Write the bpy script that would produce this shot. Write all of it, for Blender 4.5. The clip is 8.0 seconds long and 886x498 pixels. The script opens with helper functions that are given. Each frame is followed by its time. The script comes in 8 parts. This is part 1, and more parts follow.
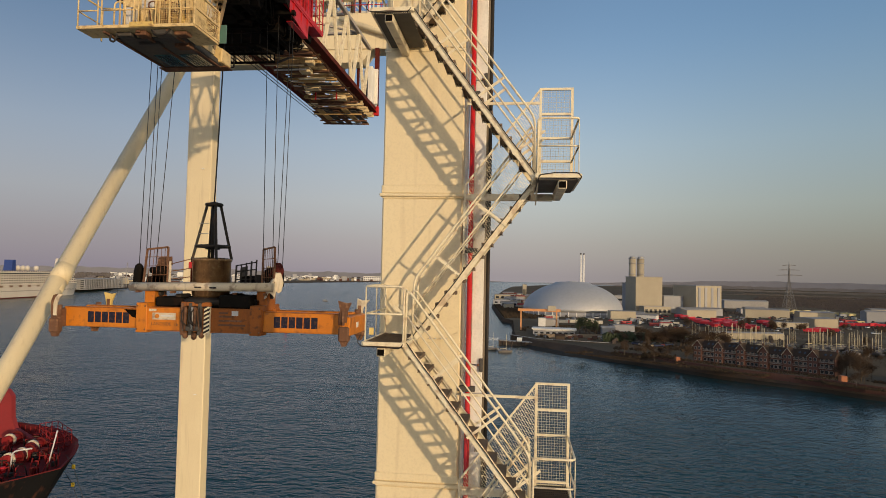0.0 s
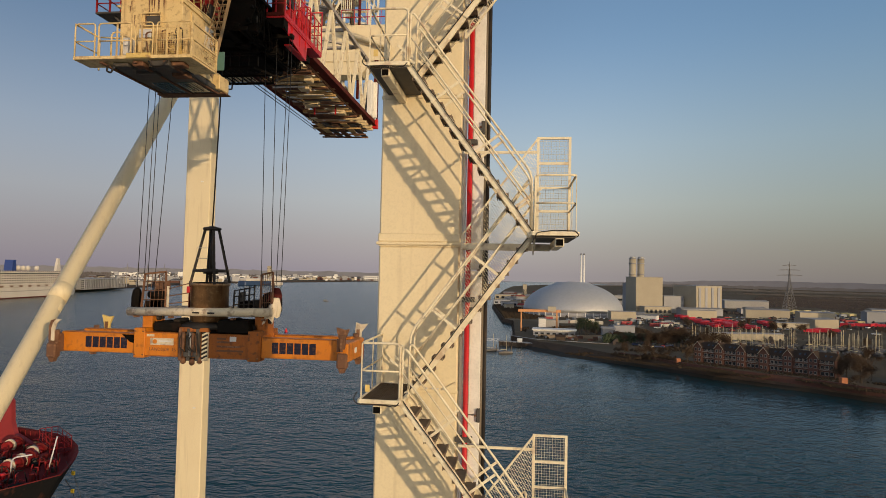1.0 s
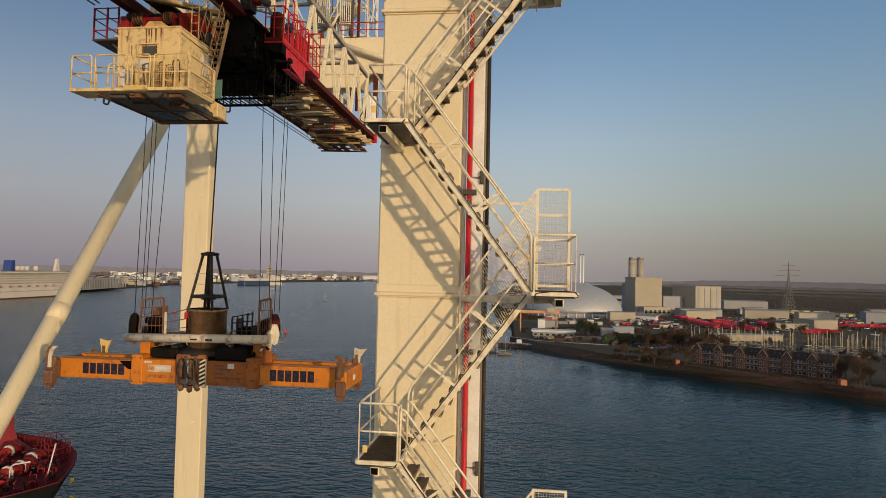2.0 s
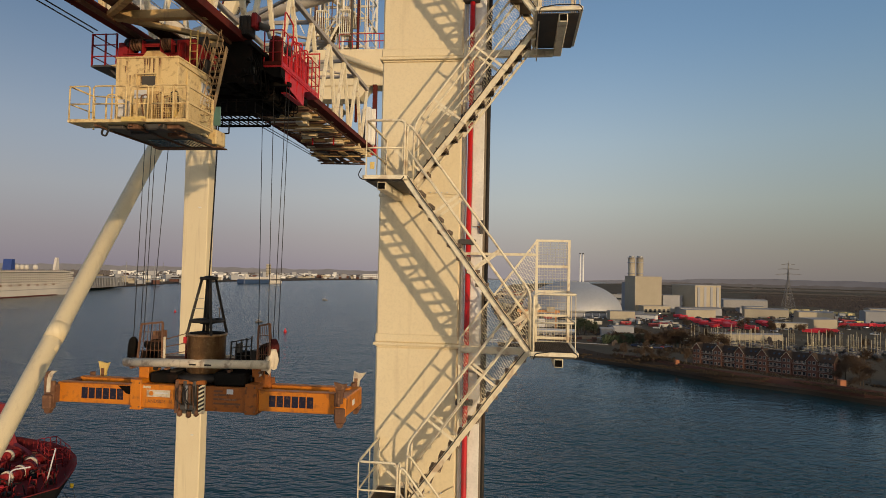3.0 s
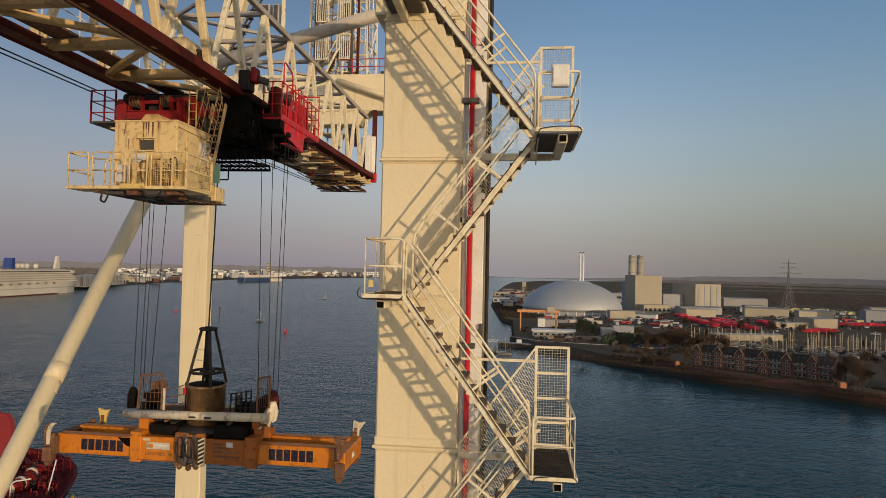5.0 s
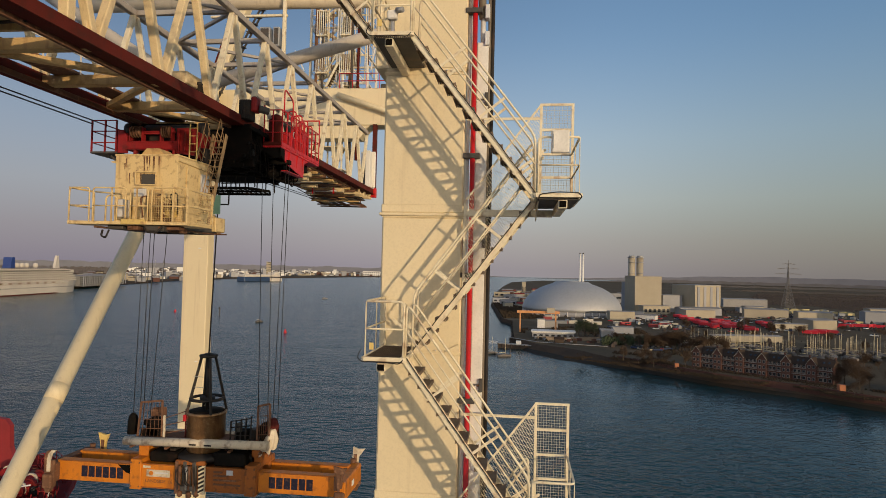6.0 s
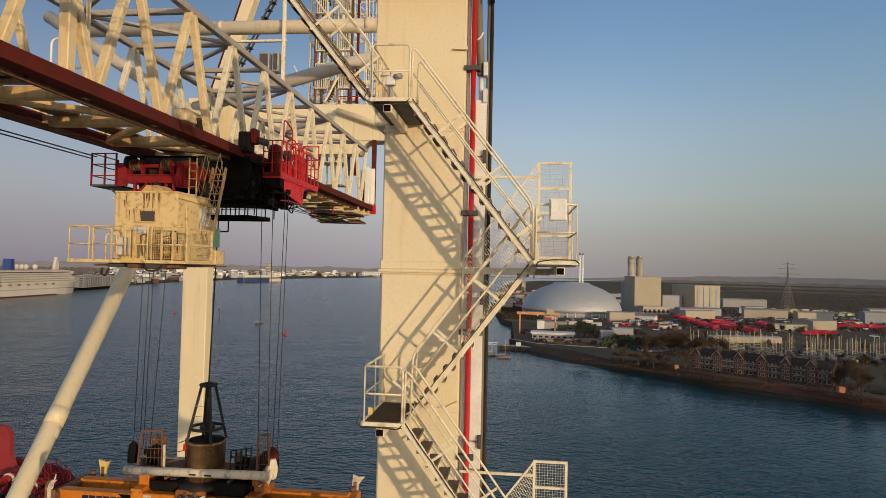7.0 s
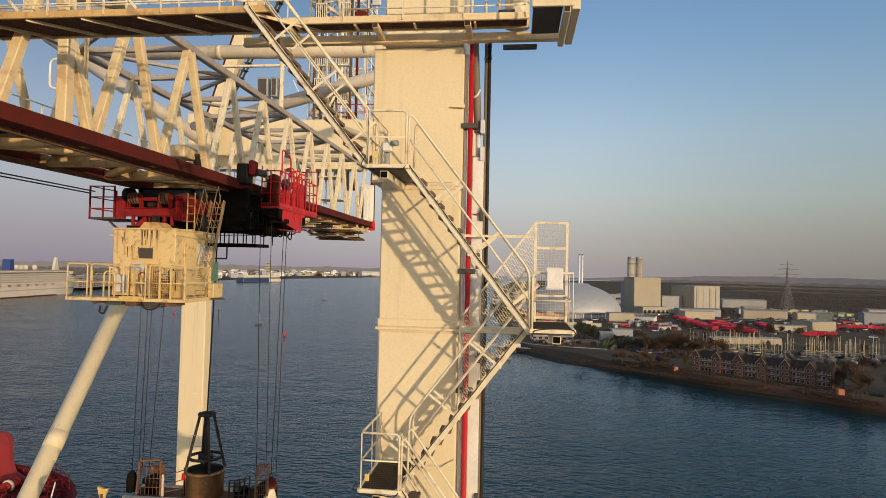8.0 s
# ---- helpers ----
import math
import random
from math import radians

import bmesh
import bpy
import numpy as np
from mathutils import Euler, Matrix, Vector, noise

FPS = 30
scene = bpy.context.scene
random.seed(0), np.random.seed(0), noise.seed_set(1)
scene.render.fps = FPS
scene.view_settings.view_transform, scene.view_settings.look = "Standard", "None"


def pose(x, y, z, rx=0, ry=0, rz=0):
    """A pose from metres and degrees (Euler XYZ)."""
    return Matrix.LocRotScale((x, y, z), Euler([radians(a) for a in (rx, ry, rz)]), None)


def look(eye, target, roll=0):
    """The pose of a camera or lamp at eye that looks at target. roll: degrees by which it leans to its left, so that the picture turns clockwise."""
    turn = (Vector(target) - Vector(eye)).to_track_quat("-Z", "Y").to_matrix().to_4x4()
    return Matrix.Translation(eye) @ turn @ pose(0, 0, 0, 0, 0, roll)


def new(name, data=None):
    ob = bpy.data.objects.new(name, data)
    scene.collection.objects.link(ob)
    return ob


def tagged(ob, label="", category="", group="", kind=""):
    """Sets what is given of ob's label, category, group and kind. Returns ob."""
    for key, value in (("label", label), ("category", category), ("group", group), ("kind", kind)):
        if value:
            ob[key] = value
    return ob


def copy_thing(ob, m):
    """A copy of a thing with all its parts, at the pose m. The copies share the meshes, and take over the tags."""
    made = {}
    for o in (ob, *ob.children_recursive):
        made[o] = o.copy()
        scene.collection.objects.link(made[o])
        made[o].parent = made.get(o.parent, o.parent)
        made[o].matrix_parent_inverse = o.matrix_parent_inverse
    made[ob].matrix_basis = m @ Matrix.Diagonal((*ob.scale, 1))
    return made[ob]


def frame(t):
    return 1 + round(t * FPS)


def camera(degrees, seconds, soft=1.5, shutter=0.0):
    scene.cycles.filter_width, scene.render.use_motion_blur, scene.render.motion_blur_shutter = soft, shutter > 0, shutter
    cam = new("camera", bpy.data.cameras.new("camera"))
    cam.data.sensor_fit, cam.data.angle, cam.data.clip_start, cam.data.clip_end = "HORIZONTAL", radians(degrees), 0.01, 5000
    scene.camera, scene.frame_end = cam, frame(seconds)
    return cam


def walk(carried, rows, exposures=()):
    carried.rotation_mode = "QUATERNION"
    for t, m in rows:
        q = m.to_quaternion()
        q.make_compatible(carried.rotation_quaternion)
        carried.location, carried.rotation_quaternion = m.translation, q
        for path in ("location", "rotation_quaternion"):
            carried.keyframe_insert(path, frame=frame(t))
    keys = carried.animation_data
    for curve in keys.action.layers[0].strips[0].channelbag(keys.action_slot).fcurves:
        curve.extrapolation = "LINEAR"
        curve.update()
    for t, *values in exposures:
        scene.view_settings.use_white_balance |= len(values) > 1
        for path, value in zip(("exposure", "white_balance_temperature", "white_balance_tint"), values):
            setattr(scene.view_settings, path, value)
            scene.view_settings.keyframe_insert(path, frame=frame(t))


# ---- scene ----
cam = camera(70.0, 8.0, soft=0.75)
PATH = [
    (0, (0.172, 0.838, 46.818), (-0.061, 2.823, 46.898), 1.2),
    (0.5, (0.187, 0.838, 47.3), (-0.046, 2.823, 47.379), 1.2),
    (1, (0.214, 0.871, 47.797), (-0.02, 2.856, 47.875), 1.2),
    (1.5, (0.209, 0.915, 48.301), (-0.024, 2.9, 48.379), 1.2),
    (3, (0.193, 0.949, 49.817), (-0.038, 2.934, 49.888), 1.2),
    (3.5, (0.189, 0.941, 50.324), (-0.042, 2.926, 50.392), 1.2),
    (4, (0.197, 0.932, 50.829), (-0.034, 2.918, 50.896), 1.2),
    (4.5, (0.193, 0.927, 51.323), (-0.039, 2.912, 51.388), 1.2),
    (5.8, (0.156, 0.85, 52.775), (-0.075, 2.835, 52.836), 1.2),
    (6, (0.155, 0.83, 52.971), (-0.076, 2.815, 53.032), 1.3),
    (6.5, (0.151, 0.78, 53.533), (-0.079, 2.766, 53.593), 1.2),
    (7, (0.164, 0.733, 54.096), (-0.066, 2.719, 54.157), 1.2),
    (7.5, (0.197, 0.71, 54.68), (-0.033, 2.696, 54.74), 1.2),
    (8, (0.2, 0.685, 55.256), (-0.029, 2.671, 55.316), 1.2),
]
walk(cam, [(t, look(eye, target, roll)) for t, eye, target, roll in PATH],
     [(0.0, 0.20, 6500, 10), (1.5, 0.15, 6500, 10), (3.5, 0.07, 6550, 10), (4.5, 0.06, 6500, 10), (6.0, 0.09, 6340, 10), (7.0, 0.20, 6320, 10), (8.0, 0.37, 6350, 10)])

# light: a low, warm evening sun behind the camera's right shoulder, clear sky
SUN_SIDE, SUN_HIGH = radians(40.5), radians(5.4)
TO_SUN = Vector((math.sin(SUN_SIDE) * math.cos(SUN_HIGH), -math.cos(SUN_SIDE) * math.cos(SUN_HIGH), math.sin(SUN_HIGH)))
world = bpy.data.worlds.new("evening_sky")
scene.world = world
world.use_nodes = True
wn, wl = world.node_tree.nodes, world.node_tree.links.new
sky = wn.new("ShaderNodeTexSky")
sky.sky_type = "NISHITA"
sky.sun_disc = False
sky.sun_elevation = SUN_HIGH
sky.sun_rotation = math.atan2(-TO_SUN.x, TO_SUN.y)
sky.altitude = 50
sky.air_density, sky.dust_density, sky.ozone_density = 1.0, 0.5, 3.0
# a belt of mauve evening haze all round the horizon, thinning upward
place = wn.new("ShaderNodeTexCoord")
split = wn.new("ShaderNodeSeparateXYZ")
wl(place.outputs["Generated"], split.inputs[0])
thin = wn.new("ShaderNodeMapRange")
thin.interpolation_type = "SMOOTHSTEP"
thin.inputs["From Min"].default_value, thin.inputs["From Max"].default_value = -0.02, 0.42
thin.inputs["To Min"].default_value, thin.inputs["To Max"].default_value = 0.93, 0.15
wl(split.outputs["Z"], thin.inputs["Value"])
haze = wn.new("ShaderNodeMix")
haze.data_type = "RGBA"
belt = wn.new("ShaderNodeValToRGB")
for k, (at, col) in enumerate(((0.0, (0.45, 0.41, 0.43)), (0.05, (0.57, 0.52, 0.50)), (0.11, (0.715, 0.70, 0.645)), (0.20, (0.765, 0.81, 0.80)), (0.34, (0.71, 0.81, 0.90)))):
    e = belt.color_ramp.elements[k] if k < 2 else belt.color_ramp.elements.new(at)
    e.position, e.color = at, (*col, 1)
wl(split.outputs["Z"], belt.inputs["Fac"])
# the belt is a little dimmer toward the east
dim = wn.new("ShaderNodeMapRange")
dim.interpolation_type = "SMOOTHSTEP"
dim.inputs["From Min"].default_value, dim.inputs["From Max"].default_value = -0.05, 0.65
dim.inputs["To Min"].default_value, dim.inputs["To Max"].default_value = 4.0, 3.1
wl(split.outputs["X"], dim.inputs["Value"])
dusk = wn.new("ShaderNodeMapRange")
dusk.interpolation_type = "SMOOTHSTEP"
dusk.inputs["From Min"].default_value, dusk.inputs["From Max"].default_value = -0.62, -0.15
dusk.inputs["To Min"].default_value, dusk.inputs["To Max"].default_value = 0.80, 1.0
wl(split.outputs["X"], dusk.inputs["Value"])
# and far brighter and warmer on the side where the sun goes down
sunward = wn.new("ShaderNodeVectorMath")
sunward.operation = "DOT_PRODUCT"
sunward.inputs[1].default_value = tuple(TO_SUN)
wl(place.outputs["Generated"], sunward.inputs[0])
warm = wn.new("ShaderNodeMapRange")
warm.interpolation_type = "SMOOTHSTEP"
warm.inputs["From Min"].default_value, warm.inputs["From Max"].default_value = -0.05, 0.95
warm.inputs["To Min"].default_value, warm.inputs["To Max"].default_value = 1.0, 5.0
wl(sunward.outputs["Value"], warm.inputs["Value"])
level = None
for src in (dim, dusk, warm):
    if level is None:
        level = src.outputs["Result"]
        continue
    times = wn.new("ShaderNodeMath")
    times.operation = "MULTIPLY"
    wl(level, times.inputs[0])
    wl(src.outputs["Result"], times.inputs[1])
    level = times.outputs[0]
glow = wn.new("ShaderNodeVectorMath")
glow.operation = "SCALE"
rosy = wn.new("ShaderNodeMix")
rosy.data_type = "RGBA"
rosy.inputs["B"].default_value = (0.78, 0.64, 0.46, 1)
lean = wn.new("ShaderNodeMapRange")
lean.inputs["From Min"].default_value, lean.inputs["From Max"].default_value = 0.0, 0.9
wl(sunward.outputs["Value"], lean.inputs["Value"])
wl(lean.outputs["Result"], rosy.inputs["Factor"])
wl(belt.outputs["Color"], rosy.inputs["A"])
wl(rosy.outputs["Result"], glow.inputs[0])
wl(level, glow.inputs["Scale"])
# violet toward the west, straw-coloured toward the east
side = wn.new("ShaderNodeMapRange")
side.inputs["From Min"].default_value, side.inputs["From Max"].default_value = -0.55, 0.5
wl(split.outputs["X"], side.inputs["Value"])
tint = wn.new("ShaderNodeMix")
tint.data_type = "RGBA"
tint.inputs["A"].default_value, tint.inputs["B"].default_value = (1.0, 0.97, 1.11, 1), (1.01, 1.0, 0.90, 1)
wl(side.outputs["Result"], tint.inputs["Factor"])
tinted = wn.new("ShaderNodeVectorMath")
tinted.operation = "MULTIPLY"
wl(glow.outputs["Vector"], tinted.inputs[0])
wl(tint.outputs["Result"], tinted.inputs[1])
wl(tinted.outputs["Vector"], haze.inputs["B"])
wl(thin.outputs["Result"], haze.inputs["Factor"])
wl(sky.outputs["Color"], haze.inputs["A"])
# the whole sky deepens toward the north-east
eastward = wn.new("ShaderNodeVectorMath")
eastward.operation = "DOT_PRODUCT"
eastward.inputs[1].default_value = (0.75, 0.66, 0.0)
wl(place.outputs["Generated"], eastward.inputs[0])
deep = wn.new("ShaderNodeMapRange")
deep.interpolation_type = "SMOOTHSTEP"
deep.inputs["From Min"].default_value, deep.inputs["From Max"].default_value = 0.66, 0.98
deep.inputs["To Min"].default_value, deep.inputs["To Max"].default_value = 1.09, 0.85
wl(eastward.outputs["Value"], deep.inputs["Value"])
deepened = wn.new("ShaderNodeVectorMath")
deepened.operation = "SCALE"
wl(haze.outputs["Result"], deepened.inputs[0])
wl(deep.outputs["Result"], deepened.inputs["Scale"])
wn["Background"].inputs["Strength"].default_value = 0.15
wl(deepened.outputs["Vector"], wn["Background"].inputs["Color"])
sun = new("sun", bpy.data.lights.new("sun", "SUN"))
sun.data.energy, sun.data.angle, sun.data.color = 2.42, radians(0.7), (1.0, 0.745, 0.465)
sun.matrix_world = look(TO_SUN * 300, (0, 0, 0))

# ---- mesh helpers ----
class Solid:
    """Collects vertices and faces of one mesh."""

    def __init__(self):
        self.v, self.f, self.s = [], [], []

    def add(self, verts, faces, smooth=False):
        n = len(self.v)
        self.v += [tuple(p) for p in verts]
        self.f += [tuple(n + i for i in f) for f in faces]
        self.s += [smooth] * len(faces)
        return self

    def box(self, c, size, turn=None, b=0.0):
        """A box about c; b: width of its chamfers."""
        c = Vector(c)
        h = [s / 2 for s in size]
        turn = turn or Matrix.Identity(3)
        if b <= 0:
            p = [Vector((x, y, z)) for x in (-h[0], h[0]) for y in (-h[1], h[1]) for z in (-h[2], h[2])]
            return self.add([c + turn @ q for q in p],
                            [(0, 1, 3, 2), (4, 6, 7, 5), (0, 4, 5, 1), (2, 3, 7, 6), (0, 2, 6, 4), (1, 5, 7, 3)])
        b = min(b, 0.45 * min(size))
        corners = [(x, y, z) for x in (-1, 1) for y in (-1, 1) for z in (-1, 1)]
        pts, idx = [], {}
        for g in corners:
            for k in range(3):
                idx[g, k] = len(pts)
                pts.append(Vector([g[i] * (h[i] - (0 if i == k else b)) for i in range(3)]))
        faces = []
        for k in range(3):
            i, j = (k + 1) % 3, (k + 2) % 3
            for s in (-1, 1):
                loop = []
                for a, d in ((-1, -1), (1, -1), (1, 1), (-1, 1)):
                    g = [0, 0, 0]
                    g[k], g[i], g[j] = s, a, d
                    loop.append(idx[tuple(g), k])
                faces.append(loop)
            for a in (-1, 1):
                for d in (-1, 1):
                    lo, hi = [0, 0, 0], [0, 0, 0]
                    lo[k], hi[k] = -1, 1
                    lo[i] = hi[i] = a
                    lo[j] = hi[j] = d
                    lo, hi = tuple(lo), tuple(hi)
                    faces.append([idx[lo, i], idx[hi, i], idx[hi, j], idx[lo, j]])
        for g in corners:
            faces.append([idx[g, 0], idx[g, 1], idx[g, 2]])
        good = []
        for f in faces:
            n = (pts[f[1]] - pts[f[0]]).cross(pts[f[2]] - pts[f[0]])
            mid = sum((pts[i] for i in f), Vector())
            good.append(f if n.dot(mid) > 0 else f[::-1])
        return self.add([c + turn @ q for q in pts], good)

    def span(self, lo, hi, b=0.0):
        """A box between two corners."""
        return self.box([(a + d) / 2 for a, d in zip(lo, hi)], [abs(d - a) for a, d in zip(lo, hi)], None, b)

    def bar(self, p, q, w, h, up=(0, 0, 1), b=0.0):
        """A straight bar from p to q, w wide and h high."""
        p, q = Vector(p), Vector(q)
        z = (q - p).normalized()
        x = Vector(up).cross(z)
        if x.length < 1e-4:
            x = Vector((1, 0, 0)).cross(z) if abs(z.x) < 0.9 else Vector((0, 1, 0)).cross(z)
        x.normalize()
        y = z.cross(x)
        return self.box((p + q) / 2, (w, h, (q - p).length), Matrix((x, y, z)).transposed(), b)

    def pipe(self, pts, r, n=8, bend=0.0, r1=None):
        """A round pipe along pts, its corners rounded by bend."""
        pts = [Vector(p) for p in pts]
        if bend > 0 and len(pts) > 2:
            way = [pts[0]]
            for a, c, d in zip(pts, pts[1:], pts[2:]):
                e = min(bend, 0.45 * (c - a).length, 0.45 * (d - c).length)
                u, w = c + (a - c).normalized() * e, c + (d - c).normalized() * e
                for k in range(5):
                    s = k / 4
                    way.append(u * (1 - s) ** 2 + c * 2 * s * (1 - s) + w * s * s)
            pts = way + [pts[-1]]
        r1 = r if r1 is None else r1
        z = (pts[1] - pts[0]).normalized()
        x = z.orthogonal().normalized()
        verts = []
        for i, p in enumerate(pts):
            z = (pts[min(i + 1, len(pts) - 1)] - pts[max(i - 1, 0)]).normalized()
            x = (x - z * x.dot(z)).normalized()
            y = z.cross(x)
            rr = r + (r1 - r) * i / (len(pts) - 1)
            verts += [p + (x * math.cos(a) + y * math.sin(a)) * rr for a in (2 * math.pi * k / n for k in range(n))]
        side = [(i * n + k, i * n + (k + 1) % n, (i + 1) * n + (k + 1) % n, (i + 1) * n + k)
                for i in range(len(pts) - 1) for k in range(n)]
        m = len(pts) - 1
        self.add(verts, side, n > 4)
        base = len(self.v) - len(verts)
        self.f += [tuple(base + k for k in range(n))[::-1], tuple(base + m * n + k for k in range(n))]
        self.s += [False, False]
        return self

    def turned(self, c, rings, n=24, smooth=True):
        """A body of revolution about the upright through c; rings: radius, height."""
        c = Vector(c)
        verts = [c + Vector((r * math.cos(2 * math.pi * k / n), r * math.sin(2 * math.pi * k / n), z)) for r, z in rings for k in range(n)]
        side = [(i * n + k, i * n + (k + 1) % n, (i + 1) * n + (k + 1) % n, (i + 1) * n + k)
                for i in range(len(rings) - 1) for k in range(n)]
        self.add(verts, side, smooth)
        base = len(self.v) - len(verts)
        self.f += [tuple(base + k for k in range(n))[::-1], tuple(base + (len(rings) - 1) * n + k for k in range(n))]
        self.s += [False, False]
        return self

    def prism(self, outline, axis, lo, hi):
        """An outline of (a, d) pairs pushed along an axis ('x', 'y' or 'z') from lo to hi."""
        def at(a, d, t):
            return {"x": (t, a, d), "y": (a, t, d), "z": (a, d, t)}[axis]
        n = len(outline)
        area = sum(p[0] * q[1] - q[0] * p[1] for p, q in zip(outline, outline[1:] + outline[:1]))
        if (area < 0) != (axis == "y"):
            outline = outline[::-1]
        verts = [at(a, d, lo) for a, d in outline] + [at(a, d, hi) for a, d in outline]
        faces = [tuple(range(n))[::-1], tuple(range(n, 2 * n))]
        faces += [(k, (k + 1) % n, n + (k + 1) % n, n + k) for k in range(n)]
        return self.add(verts, faces)


def mesh_of(name, solid, material):
    me = bpy.data.meshes.new(name)
    me.from_pydata(solid.v, [], solid.f)
    me.polygons.foreach_set("use_smooth", solid.s)
    me.materials.append(material)
    me.update()
    return me


def part(name, solid, material, parent=None, label=""):
    """One mesh object; its points are in world metres."""
    ob = new(name, mesh_of(name, solid, material))
    if parent is not None:
        ob.parent = parent
        if parent.type == "EMPTY":
            ob.matrix_parent_inverse = Matrix.Translation(-parent.location)
    return tagged(ob, label) if label else ob


def lettering(name, words, at, size, material, parent):
    """Painted words on an upright face that looks toward -y; at: lower left corner."""
    cu = bpy.data.curves.new(name, "FONT")
    cu.body, cu.size, cu.extrude = words, size, 0.002
    cu.fill_mode = "BOTH"
    ob = bpy.data.objects.new(name + "_curve", cu)
    scene.collection.objects.link(ob)
    bpy.context.view_layer.update()
    me = bpy.data.meshes.new_from_object(ob.evaluated_get(bpy.context.evaluated_depsgraph_get()))
    bpy.data.objects.remove(ob)
    bpy.data.curves.remove(cu)
    me.transform(Matrix.Translation(at) @ Matrix.Rotation(radians(90), 4, "X"))
    me.materials.clear()
    me.materials.append(material)
    t = new(name, me)
    t.parent = parent
    t.matrix_parent_inverse = Matrix.Translation(-parent.location)
    return t


def thing(name, at, label, category, group="", kind=""):
    """An empty at the thing's base, which carries its parts."""
    ob = new(name)
    ob.location = at
    ob.empty_display_size = 0.3
    return tagged(ob, label, category, group, kind)


# ---- materials ----
def material(name, col, rough=0.5, metal=0.0, col2=None, var=0.5, scale=0.6, grain=25.0, bump=0.15, streak=None, amount=0.0,
             stretch=(5.0, 5.0, 0.35), vary=0.0, spots=None, spot=0.0, spot_scale=2.2, sheen=0.5):
    """Painted or raw surface: two tones, grain, streaks that run down, spots of rust or dirt, and fine relief."""
    m = bpy.data.materials.new(name)
    m.use_nodes = True
    nt = m.node_tree
    n, link = nt.nodes, nt.links.new
    bsdf = n["Principled BSDF"]
    tc = n.new("ShaderNodeTexCoord")

    def noise_at(size, detail=4.0, squash=None):
        t = n.new("ShaderNodeTexNoise")
        t.inputs["Scale"].default_value = size
        t.inputs["Detail"].default_value = detail
        src = tc.outputs["Object"]
        if squash:
            mp = n.new("ShaderNodeMapping")
            mp.inputs["Scale"].default_value = squash
            link(src, mp.inputs["Vector"])
            src = mp.outputs["Vector"]
        link(src, t.inputs["Vector"])
        return t.outputs["Fac"]

    def ramp(src, lo, hi, top=1.0):
        r = n.new("ShaderNodeMapRange")
        r.inputs["From Min"].default_value, r.inputs["From Max"].default_value = lo, hi
        r.inputs["To Max"].default_value = top
        link(src, r.inputs["Value"])
        return r.outputs["Result"]

    def mix(fac, a, d):
        x = n.new("ShaderNodeMix")
        x.data_type = "RGBA"
        for sock, val in ((x.inputs["Factor"], fac), (x.inputs["A"], a), (x.inputs["B"], d)):
            if isinstance(val, (float, int)):
                sock.default_value = val
            elif isinstance(val, tuple):
                sock.default_value = (*val, 1.0)
            else:
                link(val, sock)
        return x.outputs["Result"]

    col2 = col2 or tuple(c * 0.72 for c in col)
    out = mix(ramp(noise_at(scale), 0.38, 0.68, var), col, col2)
    out = mix(ramp(noise_at(grain, 6.0), 0.45, 0.75, 0.25), out, tuple(c * 0.7 for c in col2))
    if streak:
        out = mix(ramp(noise_at(1.0, 5.0, stretch), 0.56, 0.78, amount), out, streak)
    if spots:
        out = mix(ramp(noise_at(spot_scale, 8.0), 0.55, 0.68, spot), out, spots)
    if vary > 0:
        info = n.new("ShaderNodeObjectInfo")
        hsv = n.new("ShaderNodeHueSaturation")
        link(out, hsv.inputs["Color"])
        r = n.new("ShaderNodeMapRange")
        r.inputs["To Min"].default_value, r.inputs["To Max"].default_value = 1 - vary, 1 + vary
        link(info.outputs["Random"], r.inputs["Value"])
        link(r.outputs["Result"], hsv.inputs["Value"])
        out = hsv.outputs["Color"]
    link(out, bsdf.inputs["Base Color"])
    rr = n.new("ShaderNodeMapRange")
    rr.inputs["To Min"].default_value, rr.inputs["To Max"].default_value = max(rough - 0.12, 0.02), min(rough + 0.15, 1.0)
    link(noise_at(scale * 3.1), rr.inputs["Value"])
    link(rr.outputs["Result"], bsdf.inputs["Roughness"])
    bsdf.inputs["Metallic"].default_value = metal
    bsdf.inputs["Specular IOR Level"].default_value = sheen
    if bump > 0:
        bp = n.new("ShaderNodeBump")
        bp.inputs["Strength"].default_value = bump
        bp.inputs["Distance"].default_value = 0.02
        link(noise_at(grain * 0.4, 6.0), bp.inputs["Height"])
        link(bp.outputs["Normal"], bsdf.inputs["Normal"])
    return m


CREAM = material("cream_paint", (0.75, 0.63, 0.40), 0.45, col2=(0.70, 0.57, 0.35), scale=0.5, bump=0.05, streak=(0.42, 0.31, 0.17), amount=0.35)
IVORY = material("ivory_paint", (0.78, 0.69, 0.49), 0.45, col2=(0.68, 0.57, 0.37), scale=1.5, bump=0.06, streak=(0.36, 0.22, 0.11), amount=0.4, spots=(0.30, 0.15, 0.07), spot=0.5, spot_scale=5.0)
WHITE = material("white_paint", (0.80, 0.77, 0.70), 0.4, col2=(0.66, 0.62, 0.54), scale=1.2, bump=0.05, streak=(0.35, 0.27, 0.18), amount=0.35)
BOOMCREAM = material("weathered_boom_paint", (0.76, 0.60, 0.34), 0.5, col2=(0.58, 0.43, 0.23), scale=0.9, bump=0.08, streak=(0.30, 0.20, 0.12), amount=0.5, spots=(0.25, 0.12, 0.06), spot=0.4, spot_scale=2.5)
GREYPAINT = material("grey_white_paint", (0.62, 0.61, 0.60), 0.45, col2=(0.50, 0.48, 0.45), scale=0.8, bump=0.05, streak=(0.30, 0.24, 0.19), amount=0.35)
